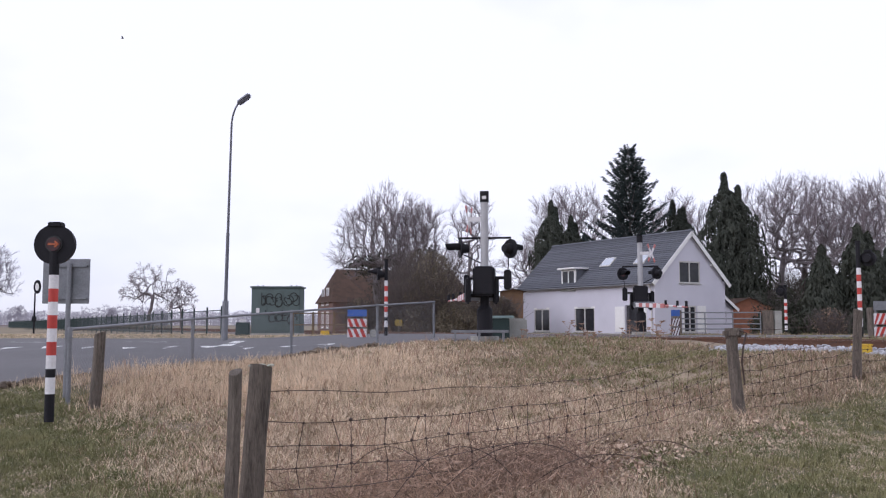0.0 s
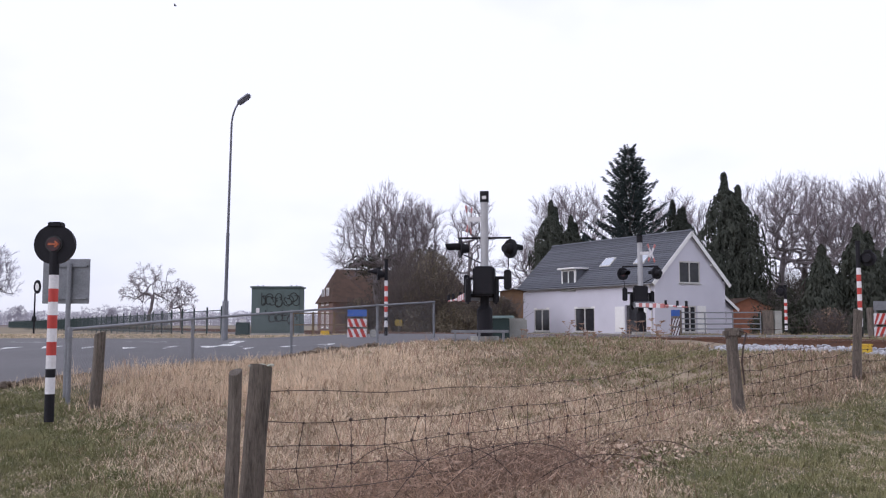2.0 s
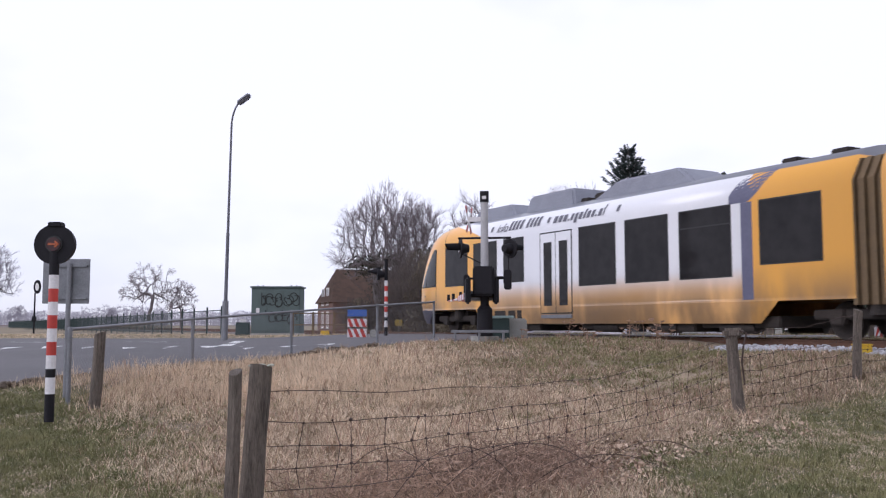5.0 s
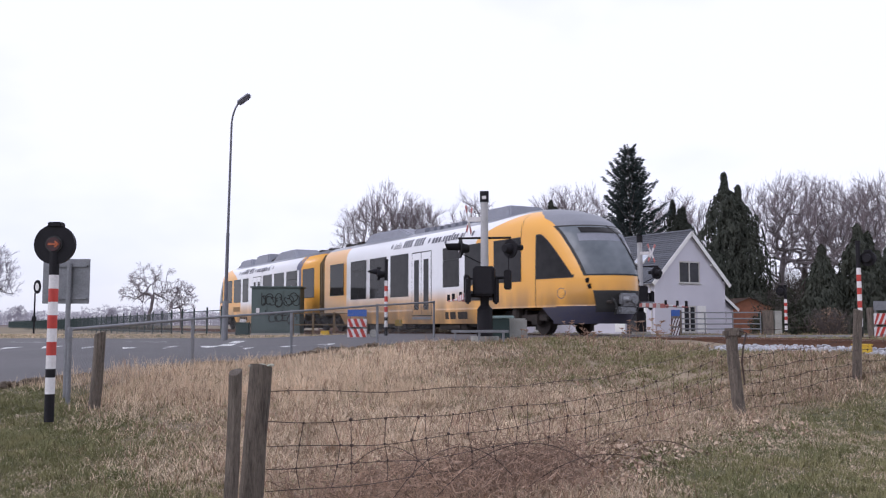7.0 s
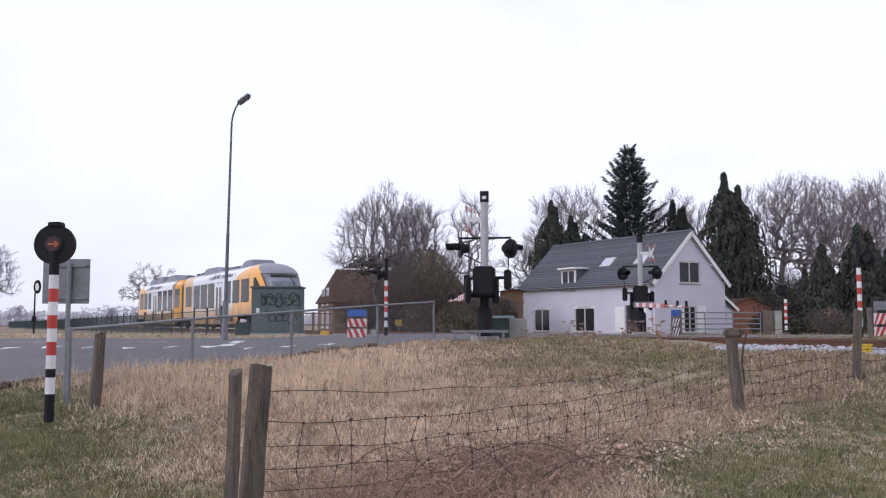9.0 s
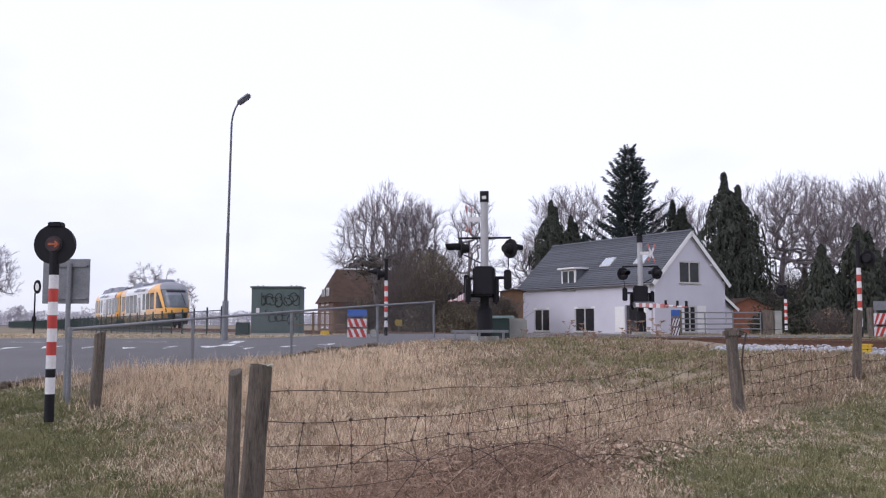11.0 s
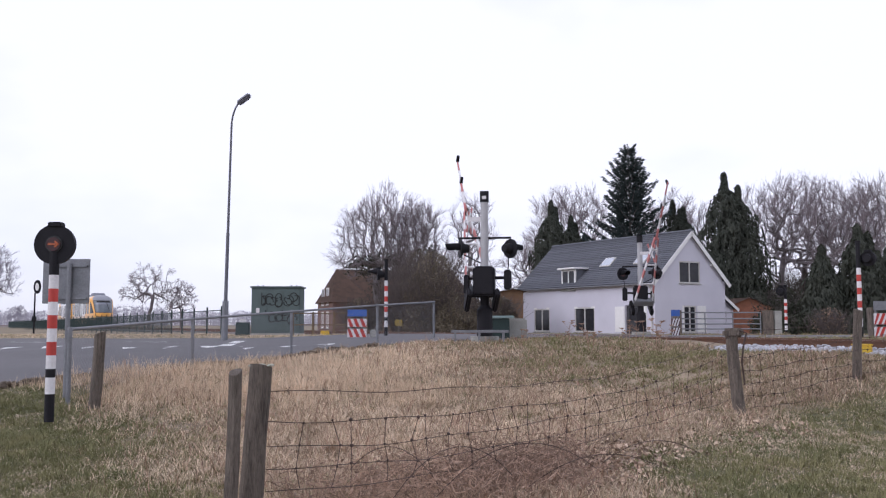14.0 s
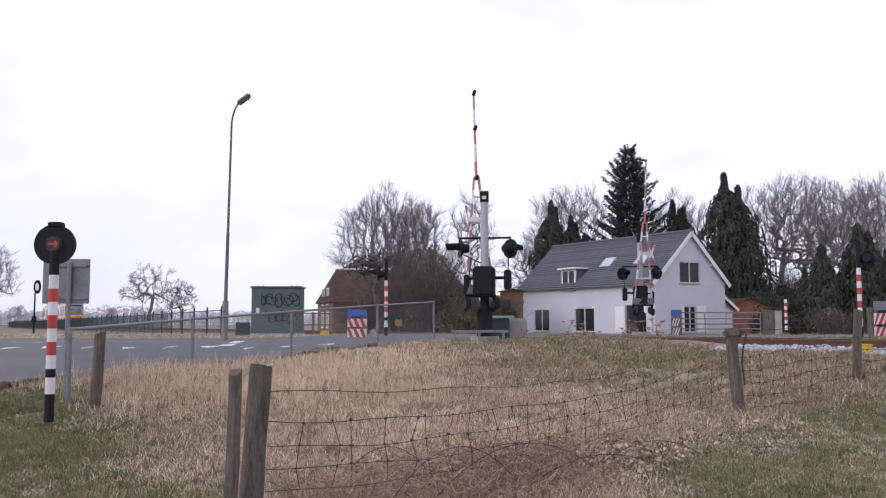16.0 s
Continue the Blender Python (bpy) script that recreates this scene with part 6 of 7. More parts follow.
for i, (x, y, sx, sy, sz, lab) in enumerate((
        (-2.3, 57, 1.5, 1.4, 3.1, "tangled brown thicket in front of the farmhouse"), (-0.6, 55, 2.4, 1.8, 4.6, "dark overgrown thicket beside the road"),
        (1.2, 54, 1.7, 1.6, 2.3, "dark overgrown bushes by the crossing"), (3.4, 58, 1.5, 1.4, 2.3, "dark thicket next to the timber shed"),
        (-1.6, 64, 1.7, 1.5, 5.4, "tall twiggy thicket under the bare tree"), (-5.9, 64, 1.3, 1.1, 2.3, "reddish-brown twiggy bush against the farmhouse"))):
    shrub((x, y, -0.4), (sx, sy, sz), 60 + i, lab, "thicket", 15000 if i not in (0, 5) else 5000, 240, 0.075)
for i, (x, y, sx, sy, sz, lab) in enumerate((
        (22.6, 58, 2.0, 1.2, 1.9, "low dark garden shrub behind the gate"), (25.0, 62, 2.4, 1.5, 2.3, "rounded dark garden shrub"),
        (18.9, 52, 1.3, 1.0, 1.4, "low dark hedge shrub by the gate"), (24.5, 64, 2.2, 1.5, 3.0, "rounded evergreen garden shrub"), (20.0, 50, 1.4, 0.9, 1.2, "low brownish shrub beside the garden path"))):
    shrub((x, y, -0.4), (sx, sy, sz), 80 + i, lab, "shrub", 5200, 60, 0.1)
for i, (x, y, sx, sz) in enumerate(((29.5, 86, 2.6, 4.6), (33.2, 88, 3.0, 5.4), (37.4, 90, 3.0, 5.0))):
    shrub((x, y, -0.4), (sx, 1.6, sz), 130 + i, "dense bare undergrowth between the garden trees", "thicket", 2600, 420, 0.09)
shrub((18.6, 43.5, -0.35), (0.75, 0.6, 1.35), 91, "rusty brown dead bush beside the path", "rusty_leaf", 700, 90, 0.06)

# far woods along the horizon, aerial haze painted into their colour
def far_woods():
    rnd = random.Random(5)
    segs = []
    for i in range(2200):
        x = rnd.uniform(-330, 120)
        y = 520 + rnd.uniform(-30, 60)
        h = (5.0 + 6.5 * abs(noise.noise((x * 0.03, 2.0, 7.0))) + 2.0 * rnd.random()) * (1.35 if -200 < x < -165 else 1)
        p = Vector((x, y, -0.6))
        for k in range(4):
            q = p + Vector((rnd.uniform(-0.25, 0.25), 0, h / 4))
            segs.append((tuple(p), tuple(q), 0.16 * (1 - k / 5), 0.16 * (1 - (k + 1) / 5)))
            for _ in range(6):
                e = q + Vector((rnd.uniform(-1, 1), 0, rnd.uniform(-0.3, 0.8))) * h * 0.2
                segs.append((tuple(q), tuple(e), 0.09, 0.04))
            p = q
    V, F = segments_mesh(segs, 3)
    ob = fast_mesh("far_woods", V, F, "hazy_twig")
    tagged(ob, "line of distant leafless woods paled by painted haze", "woods", kind="stuff")


far_woods()


# ---- grasses, leaves and stones
def veg_kind(x, y):
    """0: dry straw, 1: short green turf. The mown side lies on the near side of the wire fence, and in the near corner by the road."""
    pts = [(-6, 1.5), (-1.2, 5.6), (0.9, 8.2), (3.76, 11.5), (5.95, 12.9), (12, 16.0), (30, 24)]
    line = pts[-1][1]
    for (x0, y0), (x1, y1) in zip(pts, pts[1:]):
        if x < x1:
            line = y0 + (y1 - y0) * (x - x0) / (x1 - x0)
            break
    n = noise.noise((x * 0.7, y * 0.7, 3.0))
    right = smooth01((line - y + 0.9 * n + 0.4) / 1.2) * smooth01((x - 0.9 + n) / 1.0)
    left = smooth01((-1.3 - 0.46 * (y - 7.6) - x + 0.6 * n) / 1.9) * smooth01((15.5 - y) / 2)
    return max(right, left)


def on_road(x, y):
    return near_edge(x) - 0.12 < y < 33.4


def blades(name, spots, hmin, hmax, width, material, label, lean, seed, parent=None):
    """Curved grass blades, three triangles each, in tufts at the given spots."""
    rs = np.random.RandomState(seed)
    pts = np.array(spots)
    n = len(pts)
    h = rs.uniform(hmin, hmax, n) * pts[:, 3]
    a = pts[:, 5]
    ln = lean * rs.uniform(0.3, 1.3, n)
    d = np.stack([np.cos(a) * ln, np.sin(a) * ln], 1)
    f = rs.uniform(0, 6.283, n)
    w = width * rs.uniform(0.6, 1.3, n) * pts[:, 4]
    sx, sy = np.cos(f) * w, np.sin(f) * w
    base = pts[:, :3]
    V = np.empty((n, 5, 3))
    mid = base + np.stack([d[:, 0] * h * 0.35, d[:, 1] * h * 0.35, h * 0.6], 1)
    tip = base + np.stack([d[:, 0] * h, d[:, 1] * h, h * np.clip(1 - 0.4 * ln * ln, 0.25, 1)], 1)
    sd = np.stack([sx, sy, np.zeros(n)], 1)
    V[:, 0], V[:, 1], V[:, 2], V[:, 3], V[:, 4] = base - sd, base + sd, mid - sd * 0.8, mid + sd * 0.8, tip
    off = (np.arange(n) * 5)[:, None, None]
    F = (off + np.array([[0, 1, 3], [0, 3, 2], [2, 3, 4]])[None]).reshape(-1, 3)
    ob = fast_mesh(name, V.reshape(-1, 3), F, material)
    return tagged(ob, label, "grass", kind="stuff")


M["straw"] = mat("dry_straw", (0.78, 0.62, 0.445), (0.56, 0.43, 0.30), 0.9, scale=0.5, fine=3, spread=0.2, isle=True)
M["thatch"] = mat("matted_straw", (0.70, 0.56, 0.41), (0.47, 0.36, 0.255), 0.9, scale=0.5, fine=3, spread=0.22, isle=True)
M["straw_brown"] = mat("withered_grass", (0.42, 0.315, 0.215), (0.26, 0.19, 0.13), 0.9, scale=0.6, fine=3, spread=0.25, isle=True)
M["straw_red"] = mat("reddish_dead_stems", (0.42, 0.28, 0.20), (0.25, 0.155, 0.11), 0.9, scale=0.8, fine=8, spread=0.4, isle=True)
M["turf"] = mat("green_turf", (0.14, 0.146, 0.06), (0.27, 0.242, 0.115), 0.9, scale=0.5, fine=3, spread=0.28, isle=True)


def meadow():
    rs = np.random.RandomState(17)
    sets = {k: [] for k in ("straw", "thatch", "standing", "brown", "turf", "redd")}
    # y range, blades per square metre, width factor
    for y0, y1, dens, wk in ((3.6, 6.8, 300, 1.2), (6.8, 10.5, 5200, 1.0), (10.5, 14, 3200, 1.2), (14, 18, 1700, 1.55), (18, 24.5, 760, 2.0), (24.5, 36, 150, 2.6)):
        # blades grow in tufts that share a height and mostly a kind, and lean outwards
        per = 14
        n = int((y1 - y0) * (2 * 0.53 * y1 + 1.0) * dens / per)
        ang = rs.uniform(0, 6.283, n * per)
        off = np.abs(rs.normal(0, 0.055 + 0.012 * wk, n * per))
        ys = np.repeat(rs.uniform(y0, y1, n), per) + off * np.sin(ang)
        xs = np.repeat(rs.uniform(-0.53 * y1 - 0.5, 0.53 * y1 + 0.5, n), per) + off * np.cos(ang)
        own = rs.rand(n * per) < 0.35
        us = np.where(own, rs.rand(n * per), np.repeat(rs.rand(n), per))
        vs = np.where(own, rs.rand(n * per), np.repeat(rs.rand(n), per))
        tall = np.repeat(rs.uniform(0.65, 1.35, n), per)
        ang = ang + rs.normal(0, 0.7, n * per)
        for x, y, u, v, tl, an in zip(xs.tolist(), ys.tolist(), us.tolist(), vs.tolist(), tall.tolist(), ang.tolist()):
            if abs(x) > 0.53 * y + 0.5 or on_road(x, y):
                continue
            q = (x - TX) * DY + (y - TY) * -DX
            along = (x - TX) * DX + (y - TY) * DY
            if abs(q) < (2.95 if along > 26.5 else 1.95) or (y > 24.5 and x < -1):
                continue
            clump = noise.noise((x * 3.1, y * 3.1, 5.0)) + 0.6 * noise.noise((x * 7.5, y * 7.5, 1.0))
            if clump < -0.4 and v < 0.3:
                continue
            patch = noise.noise((x * 0.45, y * 0.45, 9.0)) + 0.5 * noise.noise((x * 1.3, y * 1.3, 2.0))
            g = veg_kind(x, y)
            z = ground_z(x, y) - 0.012
            k = max(0.3, 0.85 + 0.5 * patch + 0.7 * clump) * tl
            if u < g:
                if v < (0.66 if x > 0 else 0.85) - 0.3 * patch:
                    sets["turf"].append((x, y, z, (0.55 + 0.5 * clump + 0.3 * v) * tl, wk, an))
                else:
                    sets["thatch"].append((x, y, z, 0.55, wk * 0.9, an))
                continue
            w = (u - g) / max(1e-6, 1 - g)
            crest = smooth01((y - 12.5) / 5) * smooth01((x + 1.0) / 3)
            green = 0.085 + 0.26 * smooth01((-patch - 0.05) * 3) + 0.42 * crest * smooth01((0.4 - patch) * 2) + 0.16 * smooth01((x - 1.2) / 2.5)
            k *= 1 - 0.25 * crest
            brown = 0.12 + 0.25 * smooth01((-clump) * 2) + 0.26 * crest + 0.2 * smooth01((x - 2.0) / 2) * smooth01((y - 9) / 3)
            upright = 0.5 * smooth01((y - 11.5) / 2) * smooth01((0.6 - x) / 1.5) * smooth01((20 - y) / 3)
            if w < green:
                sets["turf"].append((x, y, z, k * (0.9 + 0.45 * crest), wk, an))
            elif w < green + brown:
                sets["brown"].append((x, y, z, k, wk, an))
            elif w < green + brown + 0.03:
                sets["redd"].append((x, y, z, k, wk, an))
            elif v < upright:
                sets["standing"].append((x, y, z, k, wk * 0.8, an))
            elif v < 0.6:
                sets["thatch"].append((x, y, z, k, wk, an))
            else:
                sets["straw"].append((x, y, z, k, wk, an))
    # verges behind the road and beyond the track
    rnd = random.Random(18)
    for _ in range(26000):
        x, y = rnd.uniform(-24, 4), rnd.uniform(33.4, 44)
        q = (x - TX) * DY + (y - TY) * -DX
        if abs(q) > 3.2 and not on_road(x, y):
            sets["straw" if rnd.random() < 0.6 else "turf"].append((x, y, ground_z(x, y) - 0.02, 0.8, 2.6, rnd.uniform(0, 6.283)))
    blades("dry_grass", sets["straw"], 0.06, 0.165, 0.0031, "straw", "pale dry grass over the bank", 1.0, 3)
    blades("matted_grass", sets["thatch"], 0.05, 0.12, 0.0032, "thatch", "flattened matted straw on the bank", 1.9, 6)
    blades("standing_grass", sets["standing"], 0.11, 0.25, 0.0027, "straw", "upright pale dry grass beside the road", 0.35, 7)
    blades("brown_grass", sets["brown"], 0.06, 0.17, 0.0036, "straw_brown", "brown withered grass among the straw", 1.3, 8)
    blades("green_grass", sets["turf"], 0.045, 0.125, 0.0034, "turf", "short green and yellow turf", 0.8, 4)
    blades("dead_stems", sets["redd"], 0.12, 0.30, 0.003, "straw_red", "reddish dead stems among the grass", 0.8, 5)


meadow()

# the mown turf takes its own colour on the ground sheet
turf_share = ground.data.attributes.new("turf_share", "FLOAT", "POINT")
turf_share.data.foreach_set("value", [veg_kind(v.co.x, v.co.y) if abs(v.co.x) < 40 and -5 < v.co.y < 24 else 0.35 for v in ground.data.vertices])


def turf_colour(m):
    n, l = m.node_tree.nodes, m.node_tree.links
    b = n["Principled BSDF"]
    old = b.inputs["Base Color"].links[0].from_socket
    at = n.new("ShaderNodeAttribute")
    at.attribute_name = "turf_share"
    tx = n.new("ShaderNodeTexNoise")
    tx.inputs["Scale"].default_value, tx.inputs["Detail"].default_value = 6.0, 6
    green = n.new("ShaderNodeMix")
    green.data_type = "RGBA"
    green.inputs["A"].default_value, green.inputs["B"].default_value = (0.06, 0.065, 0.028, 1), (0.13, 0.11, 0.055, 1)
    l.new(tx.outputs["Fac"], green.inputs["Factor"])
    mx = n.new("ShaderNodeMix")
    mx.data_type = "RGBA"
    l.new(at.outputs["Fac"], mx.inputs["Factor"])
    l.new(old, mx.inputs["A"])
    l.new(green.outputs["Result"], mx.inputs["B"])
    l.new(mx.outputs["Result"], b.inputs["Base Color"])


turf_colour(M["soil"])
M["bramble"] = mat("dead_bramble_stem", (0.46, 0.315, 0.225), (0.17, 0.108, 0.078), 0.9, scale=0.8, fine=5, spread=0.5, isle=True)


def bramble():
    rnd = random.Random(23)
    segs = []
    for i in range(2300):
        x = rnd.gauss(0.2, 0.85)
        y = 7.0 + 0.7 * (x + 0.6) + rnd.gauss(0, 0.55)
        if x < -0.17 * y or x > 1.3 or y < 5.6:
            continue
        p = Vector((x, y, ground_z(x, y)))
        a = rnd.uniform(0, 6.28)
        ln, hh = rnd.uniform(0.1, 0.42), rnd.uniform(0.1, 0.36)
        r = rnd.choice((0.0016, 0.0022, 0.0024, 0.0034))
        n = 5
        prev = p
        for k in range(1, n + 1):
            s = k / n
            q = p + Vector((math.cos(a) * ln * s, math.sin(a) * ln * s * 0.6, hh * 2.3 * s * (1 - s * 0.6)))
            q += Vector((rnd.uniform(-1, 1), rnd.uniform(-1, 1), rnd.uniform(-1, 1))) * 0.03
            segs.append((tuple(prev), tuple(q), r, r * 0.9))
            prev = q
    V, F = segments_mesh(segs, 3)
    ob = fast_mesh("bramble", V, F, "bramble")
    tagged(ob, "tangle of dead reddish bramble stems under the wire", "bramble", kind="stuff")
    rs = np.random.RandomState(24)
    spots = []
    for i in range(1500):
        x = rnd.gauss(0.3, 0.75)
        y = 7.0 + 0.7 * (x + 0.6) + rnd.gauss(0, 0.5)
        if x > -0.17 * y and x < 1.3 and y > 5.6:
            spots.append((x, y, ground_z(x, y) + rnd.uniform(0.03, 0.3)))
    V, F = leaf_tris(np.array(spots), 0.028, rs, 0.2)
    ob = fast_mesh("bramble_leaves", V, F, "rusty_leaf")
    tagged(ob, "withered brown leaves caught among the bramble stems", "leaves", kind="stuff")
    # a few long arching canes through the wire
    for k, (x0, y0, a, ln, hh) in enumerate(((-0.2, 6.6, 0.3, 1.4, 0.55), (0.1, 6.9, 2.7, 0.9, 0.5), (0.5, 7.2, 0.1, 1.3, 0.4), (-0.5, 6.2, 0.6, 1.2, 0.6), (1.2, 8.0, 0.4, 1.2, 0.35))):
        pts = []
        z0 = ground_z(x0, y0)
        for i in range(13):
            s = i / 12
            pts.append((x0 + math.cos(a) * ln * s, y0 + 0.5 * math.sin(a) * ln * s, z0 + hh * 4 * s * (1 - 0.8 * s) * 0.8))
        ob = part("bramble_cane", path_tube(B(), pts, 0.003, 5), "wire")
        tagged(ob, "single arching dead bramble cane", "bramble", "arching canes")


bramble()


def litter():
    rs = np.random.RandomState(31)
    n = 2300
    pts = np.empty((n, 3))
    x = np.where(rs.rand(n) < 0.72, rs.normal(1.4, 0.36, n), rs.uniform(0.9, 4.2, n))
    y = np.where(rs.rand(n) < 0.45, 9.15, 8.25) + 0.7 * (x - 1.35) + rs.normal(0, 0.36, n)
    for i in range(n):
        pts[i] = (x[i], y[i], ground_z(x[i], y[i]) + rs.uniform(0.06, 0.14))
    d = rs.normal(size=(n, 3)) * (1, 1, 0.5)
    d /= np.linalg.norm(d, axis=1, keepdims=True)
    u = np.cross(d, rs.normal(size=(n, 3)))
    u /= np.linalg.norm(u, axis=1, keepdims=True)
    s = rs.uniform(0.01, 0.033, (n, 1))
    V = np.stack([pts - d * s, pts + u * s * 0.6, pts + d * s, pts - u * s * 0.6 + (0, 0, 0.008)], 1).reshape(-1, 3)
    F = ((np.arange(n) * 4)[:, None, None] + np.array([[0, 1, 2], [0, 2, 3]])[None]).reshape(-1, 3)
    ob = fast_mesh("leaf_litter", V, F, "leaf_litter")
    tagged(ob, "scattered dry brown leaves on the turf", "leaves", kind="stuff")


litter()


def stones():
    """Pale fresh ballast along the near shoulder."""
    rs = np.random.RandomState(41)
    ico = B()
    bmesh.ops.create_icosphere(ico, subdivisions=1, radius=1.0)
    bv = np.array([v.co[:] for v in ico.verts])
    bf = np.array([[v.index for v in f.verts] for f in ico.faces])
    ico.free()
    n = 7500
    s = rs.uniform(26.0, 42, n)
    q = np.where(rs.rand(n) < 0.75, rs.normal(2.35, 0.28, n), rs.uniform(-2.2, 2.3, n))
    keep = ~((s > 13) & (s < 21.5))
    V, F = [], []
    k = 0
    for i in range(n):
        if not keep[i] or abs(abs(q[i]) - 0.75) < 0.1:
            continue
        x, y, _ = track(s[i], q[i])
        z = -0.2 - max(0.0, abs(q[i]) - 1.9) * 0.12 + (0.04 if q[i] > 1.9 else -0.005)
        r = rs.uniform(0.022, 0.055) * (1.2 if q[i] > 1.9 else 0.8)
        sc = r * rs.uniform(0.65, 1.2, 3)
        rot = np.array(Euler(rs.uniform(0, 6.28, 3)).to_matrix())
        V.append(((bv * (1 + rs.uniform(-0.18, 0.18, (len(bv), 1)))) * sc) @ rot.T + (x, y, z + r * 0.5))
        F.append(bf + k)
        k += len(bv)
    ob = fast_mesh("ballast_stones", np.concatenate(V), np.concatenate(F), "stone")
    tagged(ob, "pale loose ballast stones on the track shoulder", "stones", kind="stuff")


stones()


# sleepers near the crossing, each a piece of the track
bm = box(B(), -0.125, -1.3, -0.3, 0.125, 1.3, -0.165, 0.012)
first = None
for i in range(70):
    s = 20.9 + 0.62 * i
    if first is None:
        first = part("sleeper", bm, "sleeper", bpy.data.objects["ballast"])
        ob = first
    else:
        ob = new("sleeper", first.data)
        ob.parent = bpy.data.objects["ballast"]
    ob.matrix_basis = pose(*track(s), 0, 0, TA)


# crumbling lip of dark soil and turf along the near edge of the asphalt
def soil_lip():
    rnd = random.Random(53)
    pts = []
    for k in range(620):
        x = rnd.uniform(-7.6, -1.6)
        y = near_edge(x) + rnd.gauss(-0.06, 0.07)
        n = 0.5 + 0.5 * noise.noise((x * 1.3, 4.0, 0.0))
        if rnd.random() > 0.25 + n:
            continue
        pts.append((x, y, road_z(x, y) + 0.03 + rnd.uniform(-0.02, 0.04), rnd.uniform(0.03, 0.085) * (0.6 + n)))
    ico = B()
    bmesh.ops.create_icosphere(ico, subdivisions=1, radius=1.0)
    bv = np.array([v.co[:] for v in ico.verts])
    bf = np.array([[v.index for v in f.verts] for f in ico.faces])
    ico.free()
    rs = np.random.RandomState(54)
    V, F = [], []
    for i, (x, y, z, r) in enumerate(pts):
        V.append(bv * (1 + rs.uniform(-0.3, 0.3, (len(bv), 1))) * (r * 1.3, r, r * 0.6) + (x, y, z))
        F.append(bf + i * len(bv))
    ob = fast_mesh("soil_lip", np.concatenate(V), np.concatenate(F), "dark_soil")
    tagged(ob, "crumbling dark soil along the edge of the asphalt", "soil", kind="stuff")


soil_lip()


# white markings on the asphalt
def marking(x, y, w, d, turn=0.0):
    bm = B()
    c, sn = math.cos(radians(turn)), math.sin(radians(turn))
    n = 4
    vs = []
    for i in range(n + 1):
        row = []
        for j in (0, 1):
            a, b = w * (i / n - 0.5), d * (j - 0.5)
            px, py = x + a * c - b * sn, y + a * sn + b * c
            row.append(bm.verts.new((px, py, road_z(px, py) + 0.036)))
        vs.append(row)
    for a, b in zip(vs, vs[1:]):
        bm.faces.new((a[0], b[0], b[1], a[1]))
    part("road_marking", bm, "paint", road)


def give_way_tooth(x, y):
    bm = B()
    pts = [(x - 0.22, y + 0.5), (x + 0.22, y + 0.62), (x + 0.14, y - 0.5)]
    bm.faces.new([bm.verts.new((px, py, road_z(px, py) + 0.036)) for px, py in pts])
    part("road_marking", bm, "paint", road)


for k in range(10):
    give_way_tooth(-11.8 + 0.985 * k, 22.4)
marking(-6.05, 26.2, 0.34, 6.4, 9)
for k in range(5):
    marking(-22 + 3.2 * k, 27.6, 1.6, 0.15)



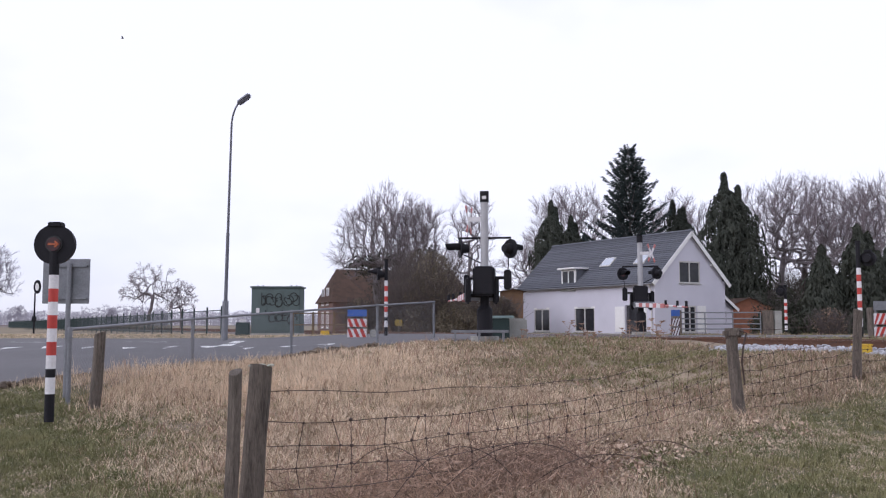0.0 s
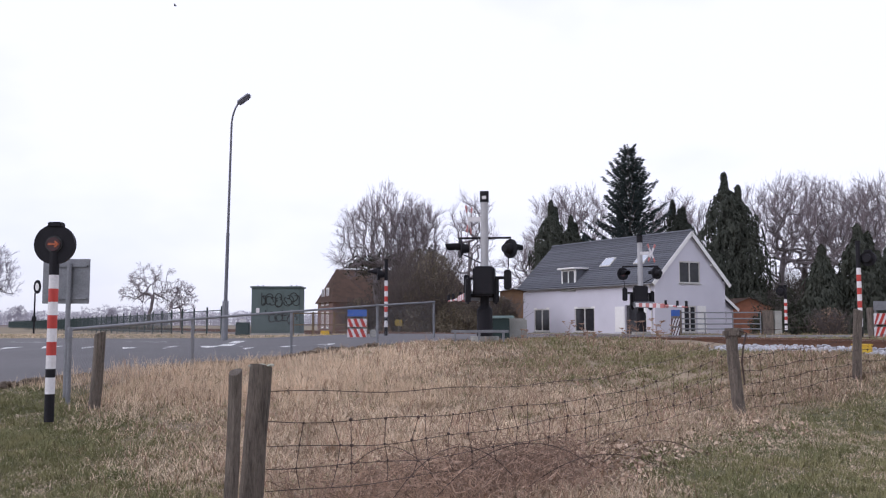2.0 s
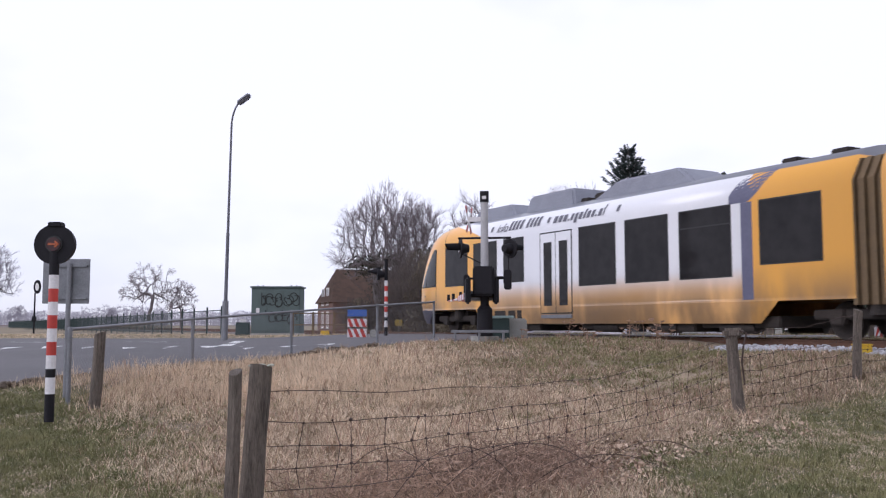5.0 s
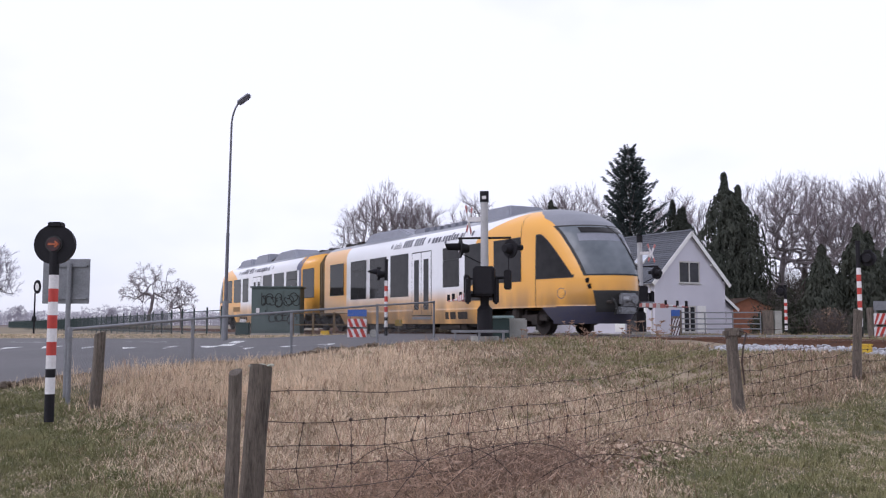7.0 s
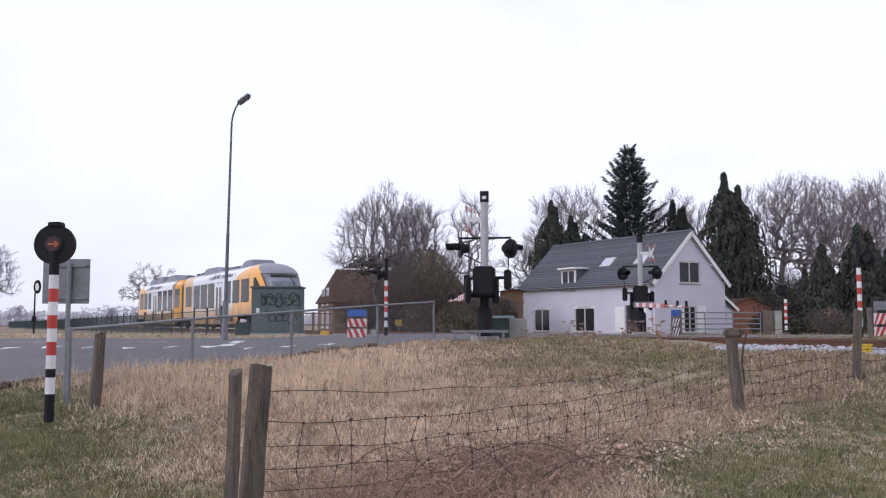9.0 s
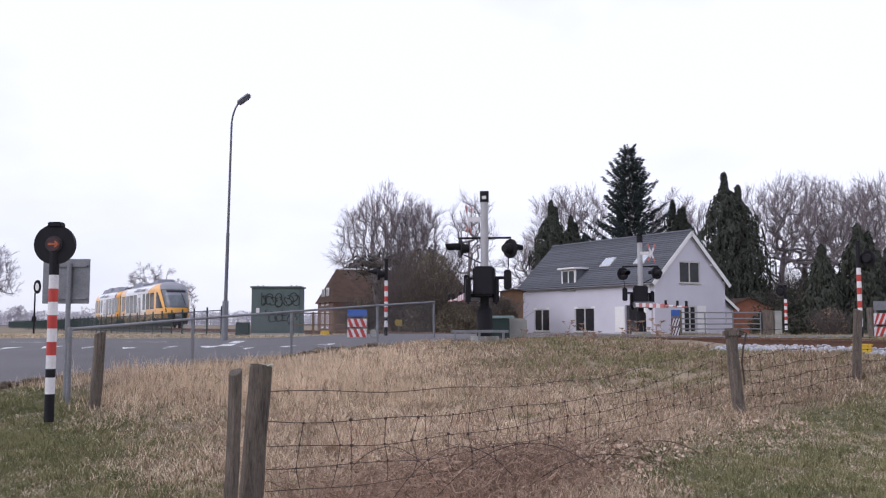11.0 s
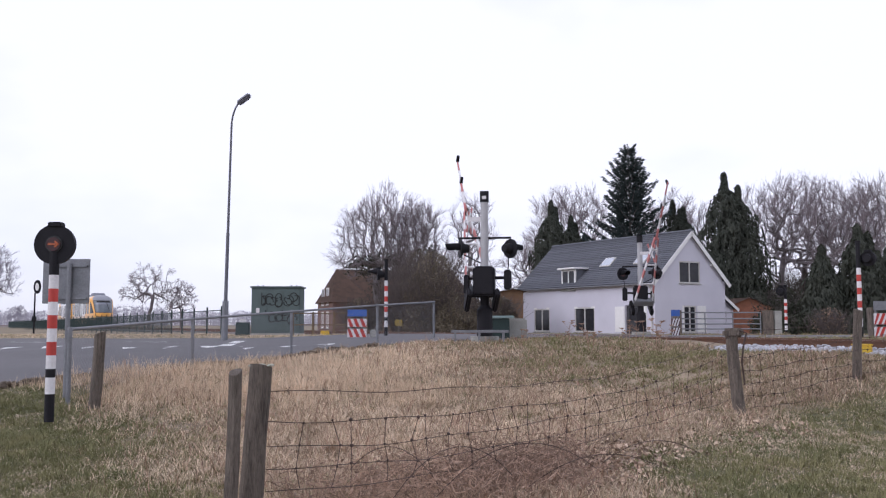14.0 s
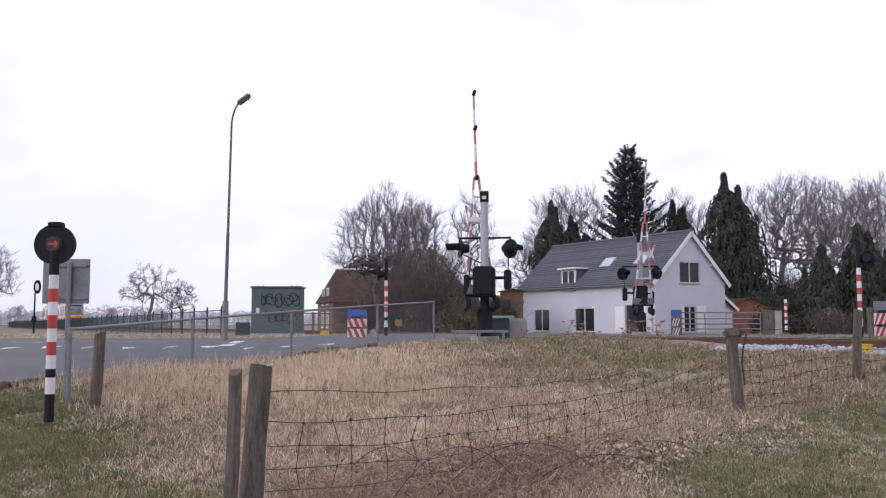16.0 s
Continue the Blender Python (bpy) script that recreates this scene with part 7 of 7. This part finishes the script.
# dead umbel stalks on the crest
def umbel(x, y, h, seed):
    rnd = random.Random(seed)
    z = ground_z(x, y)
    segs = [((x, y, z - 0.02), (x + 0.02, y, z + h), 0.006, 0.004)]
    for k in range(rnd.choice((3, 4, 5))):
        a = rnd.uniform(0, 6.28)
        p = (x + 0.01, y, z + h * rnd.uniform(0.55, 1.0))
        q = (p[0] + math.cos(a) * 0.13, p[1] + math.sin(a) * 0.13, p[2] + rnd.uniform(0.08, 0.16))
        segs.append((p, q, 0.004, 0.003))
        for _ in range(9):
            b = rnd.uniform(0, 6.28)
            r = rnd.uniform(0.02, 0.07)
            e = (q[0] + math.cos(b) * r, q[1] + math.sin(b) * r, q[2] + 0.035)
            segs.append((q, e, 0.003, 0.008))
    V, F = segments_mesh(segs, 3)
    ob = fast_mesh("dead_umbel", V, F, "straw_red")
    tagged(ob, "dead brown umbel stalk on the crest of the bank", "weed", "dead umbel stalks")


rnd = random.Random(77)
for k in range(16):
    umbel(rnd.uniform(2.6, 5.0) if k < 12 else rnd.uniform(1.2, 5.6), rnd.uniform(18.4, 20.4), rnd.uniform(0.25, 0.55), 100 + k)


def bird():
    t = thing("bird", pose(-21.76, 60, 19.68), "small dark bird flying across the pale sky", "bird")
    bm = B()
    bmesh.ops.create_icosphere(bm, subdivisions=2, radius=0.045, matrix=Matrix.Diagonal((2.2, 0.8, 0.7, 1)))
    part("body", bm, "black", t)
    for s in (-1, 1):
        bm = B()
        v = [bm.verts.new(c) for c in ((0.06, 0, 0.02), (-0.05, 0, 0.02), (-0.1, s * 0.2, 0.07), (0.0, s * 0.22, 0.08))]
        bm.faces.new(v)
        bmesh.ops.solidify(bm, geom=bm.faces[:], thickness=0.01)
        part("wing", bm, "black", t)
    return t


BIRD = bird()


def motions():
    rows = [(t, pose(*track(s), 0, 0, TA)) for t, s in ((0.0, 101.3), (2.0, 72.4), (4.0, 43.58), (4.2, 40.62), (6.3, 10.44), (7.0, 0.28), (8.0, -14.02), (9.0, -28.2),
                                                         (11.5, -62.3), (12.5, -75.4), (13.5, -88.6), (14.5, -102.0), (16.0, -122.0))]
    walk(RAILCAR, rows)
    lift = [(0.0, 0.0), (11.0, 0.0), (11.5, 6.5), (12.5, 24.0), (13.5, 41.0), (14.5, 55.5), (16.0, 81.0)]
    walk(ARM1, [(t, CLOSED1 @ pose(0, 0, 0, 0, -a, 0)) for t, a in lift])
    walk(ARM2, [(t, CLOSED2 @ pose(0, 0, 0, 0, -a if a else 2.0, 0)) for t, a in lift])
    walk(BIRD, [(0.0, pose(-21.76, 60, 19.68, 0, 0, 20)), (1.5, pose(-19.17, 60, 21.81, 0, 0, 12)), (3.5, pose(-14.98, 60, 22.05, 0, 0, 5)), (4.2, pose(-13.2, 60, 22.3, 0, 0, 5)), (6.0, pose(-8, 60, 25.5, 0, 0, 5)), (16.0, pose(30, 60, 60, 0, 0, 5))])


motions()
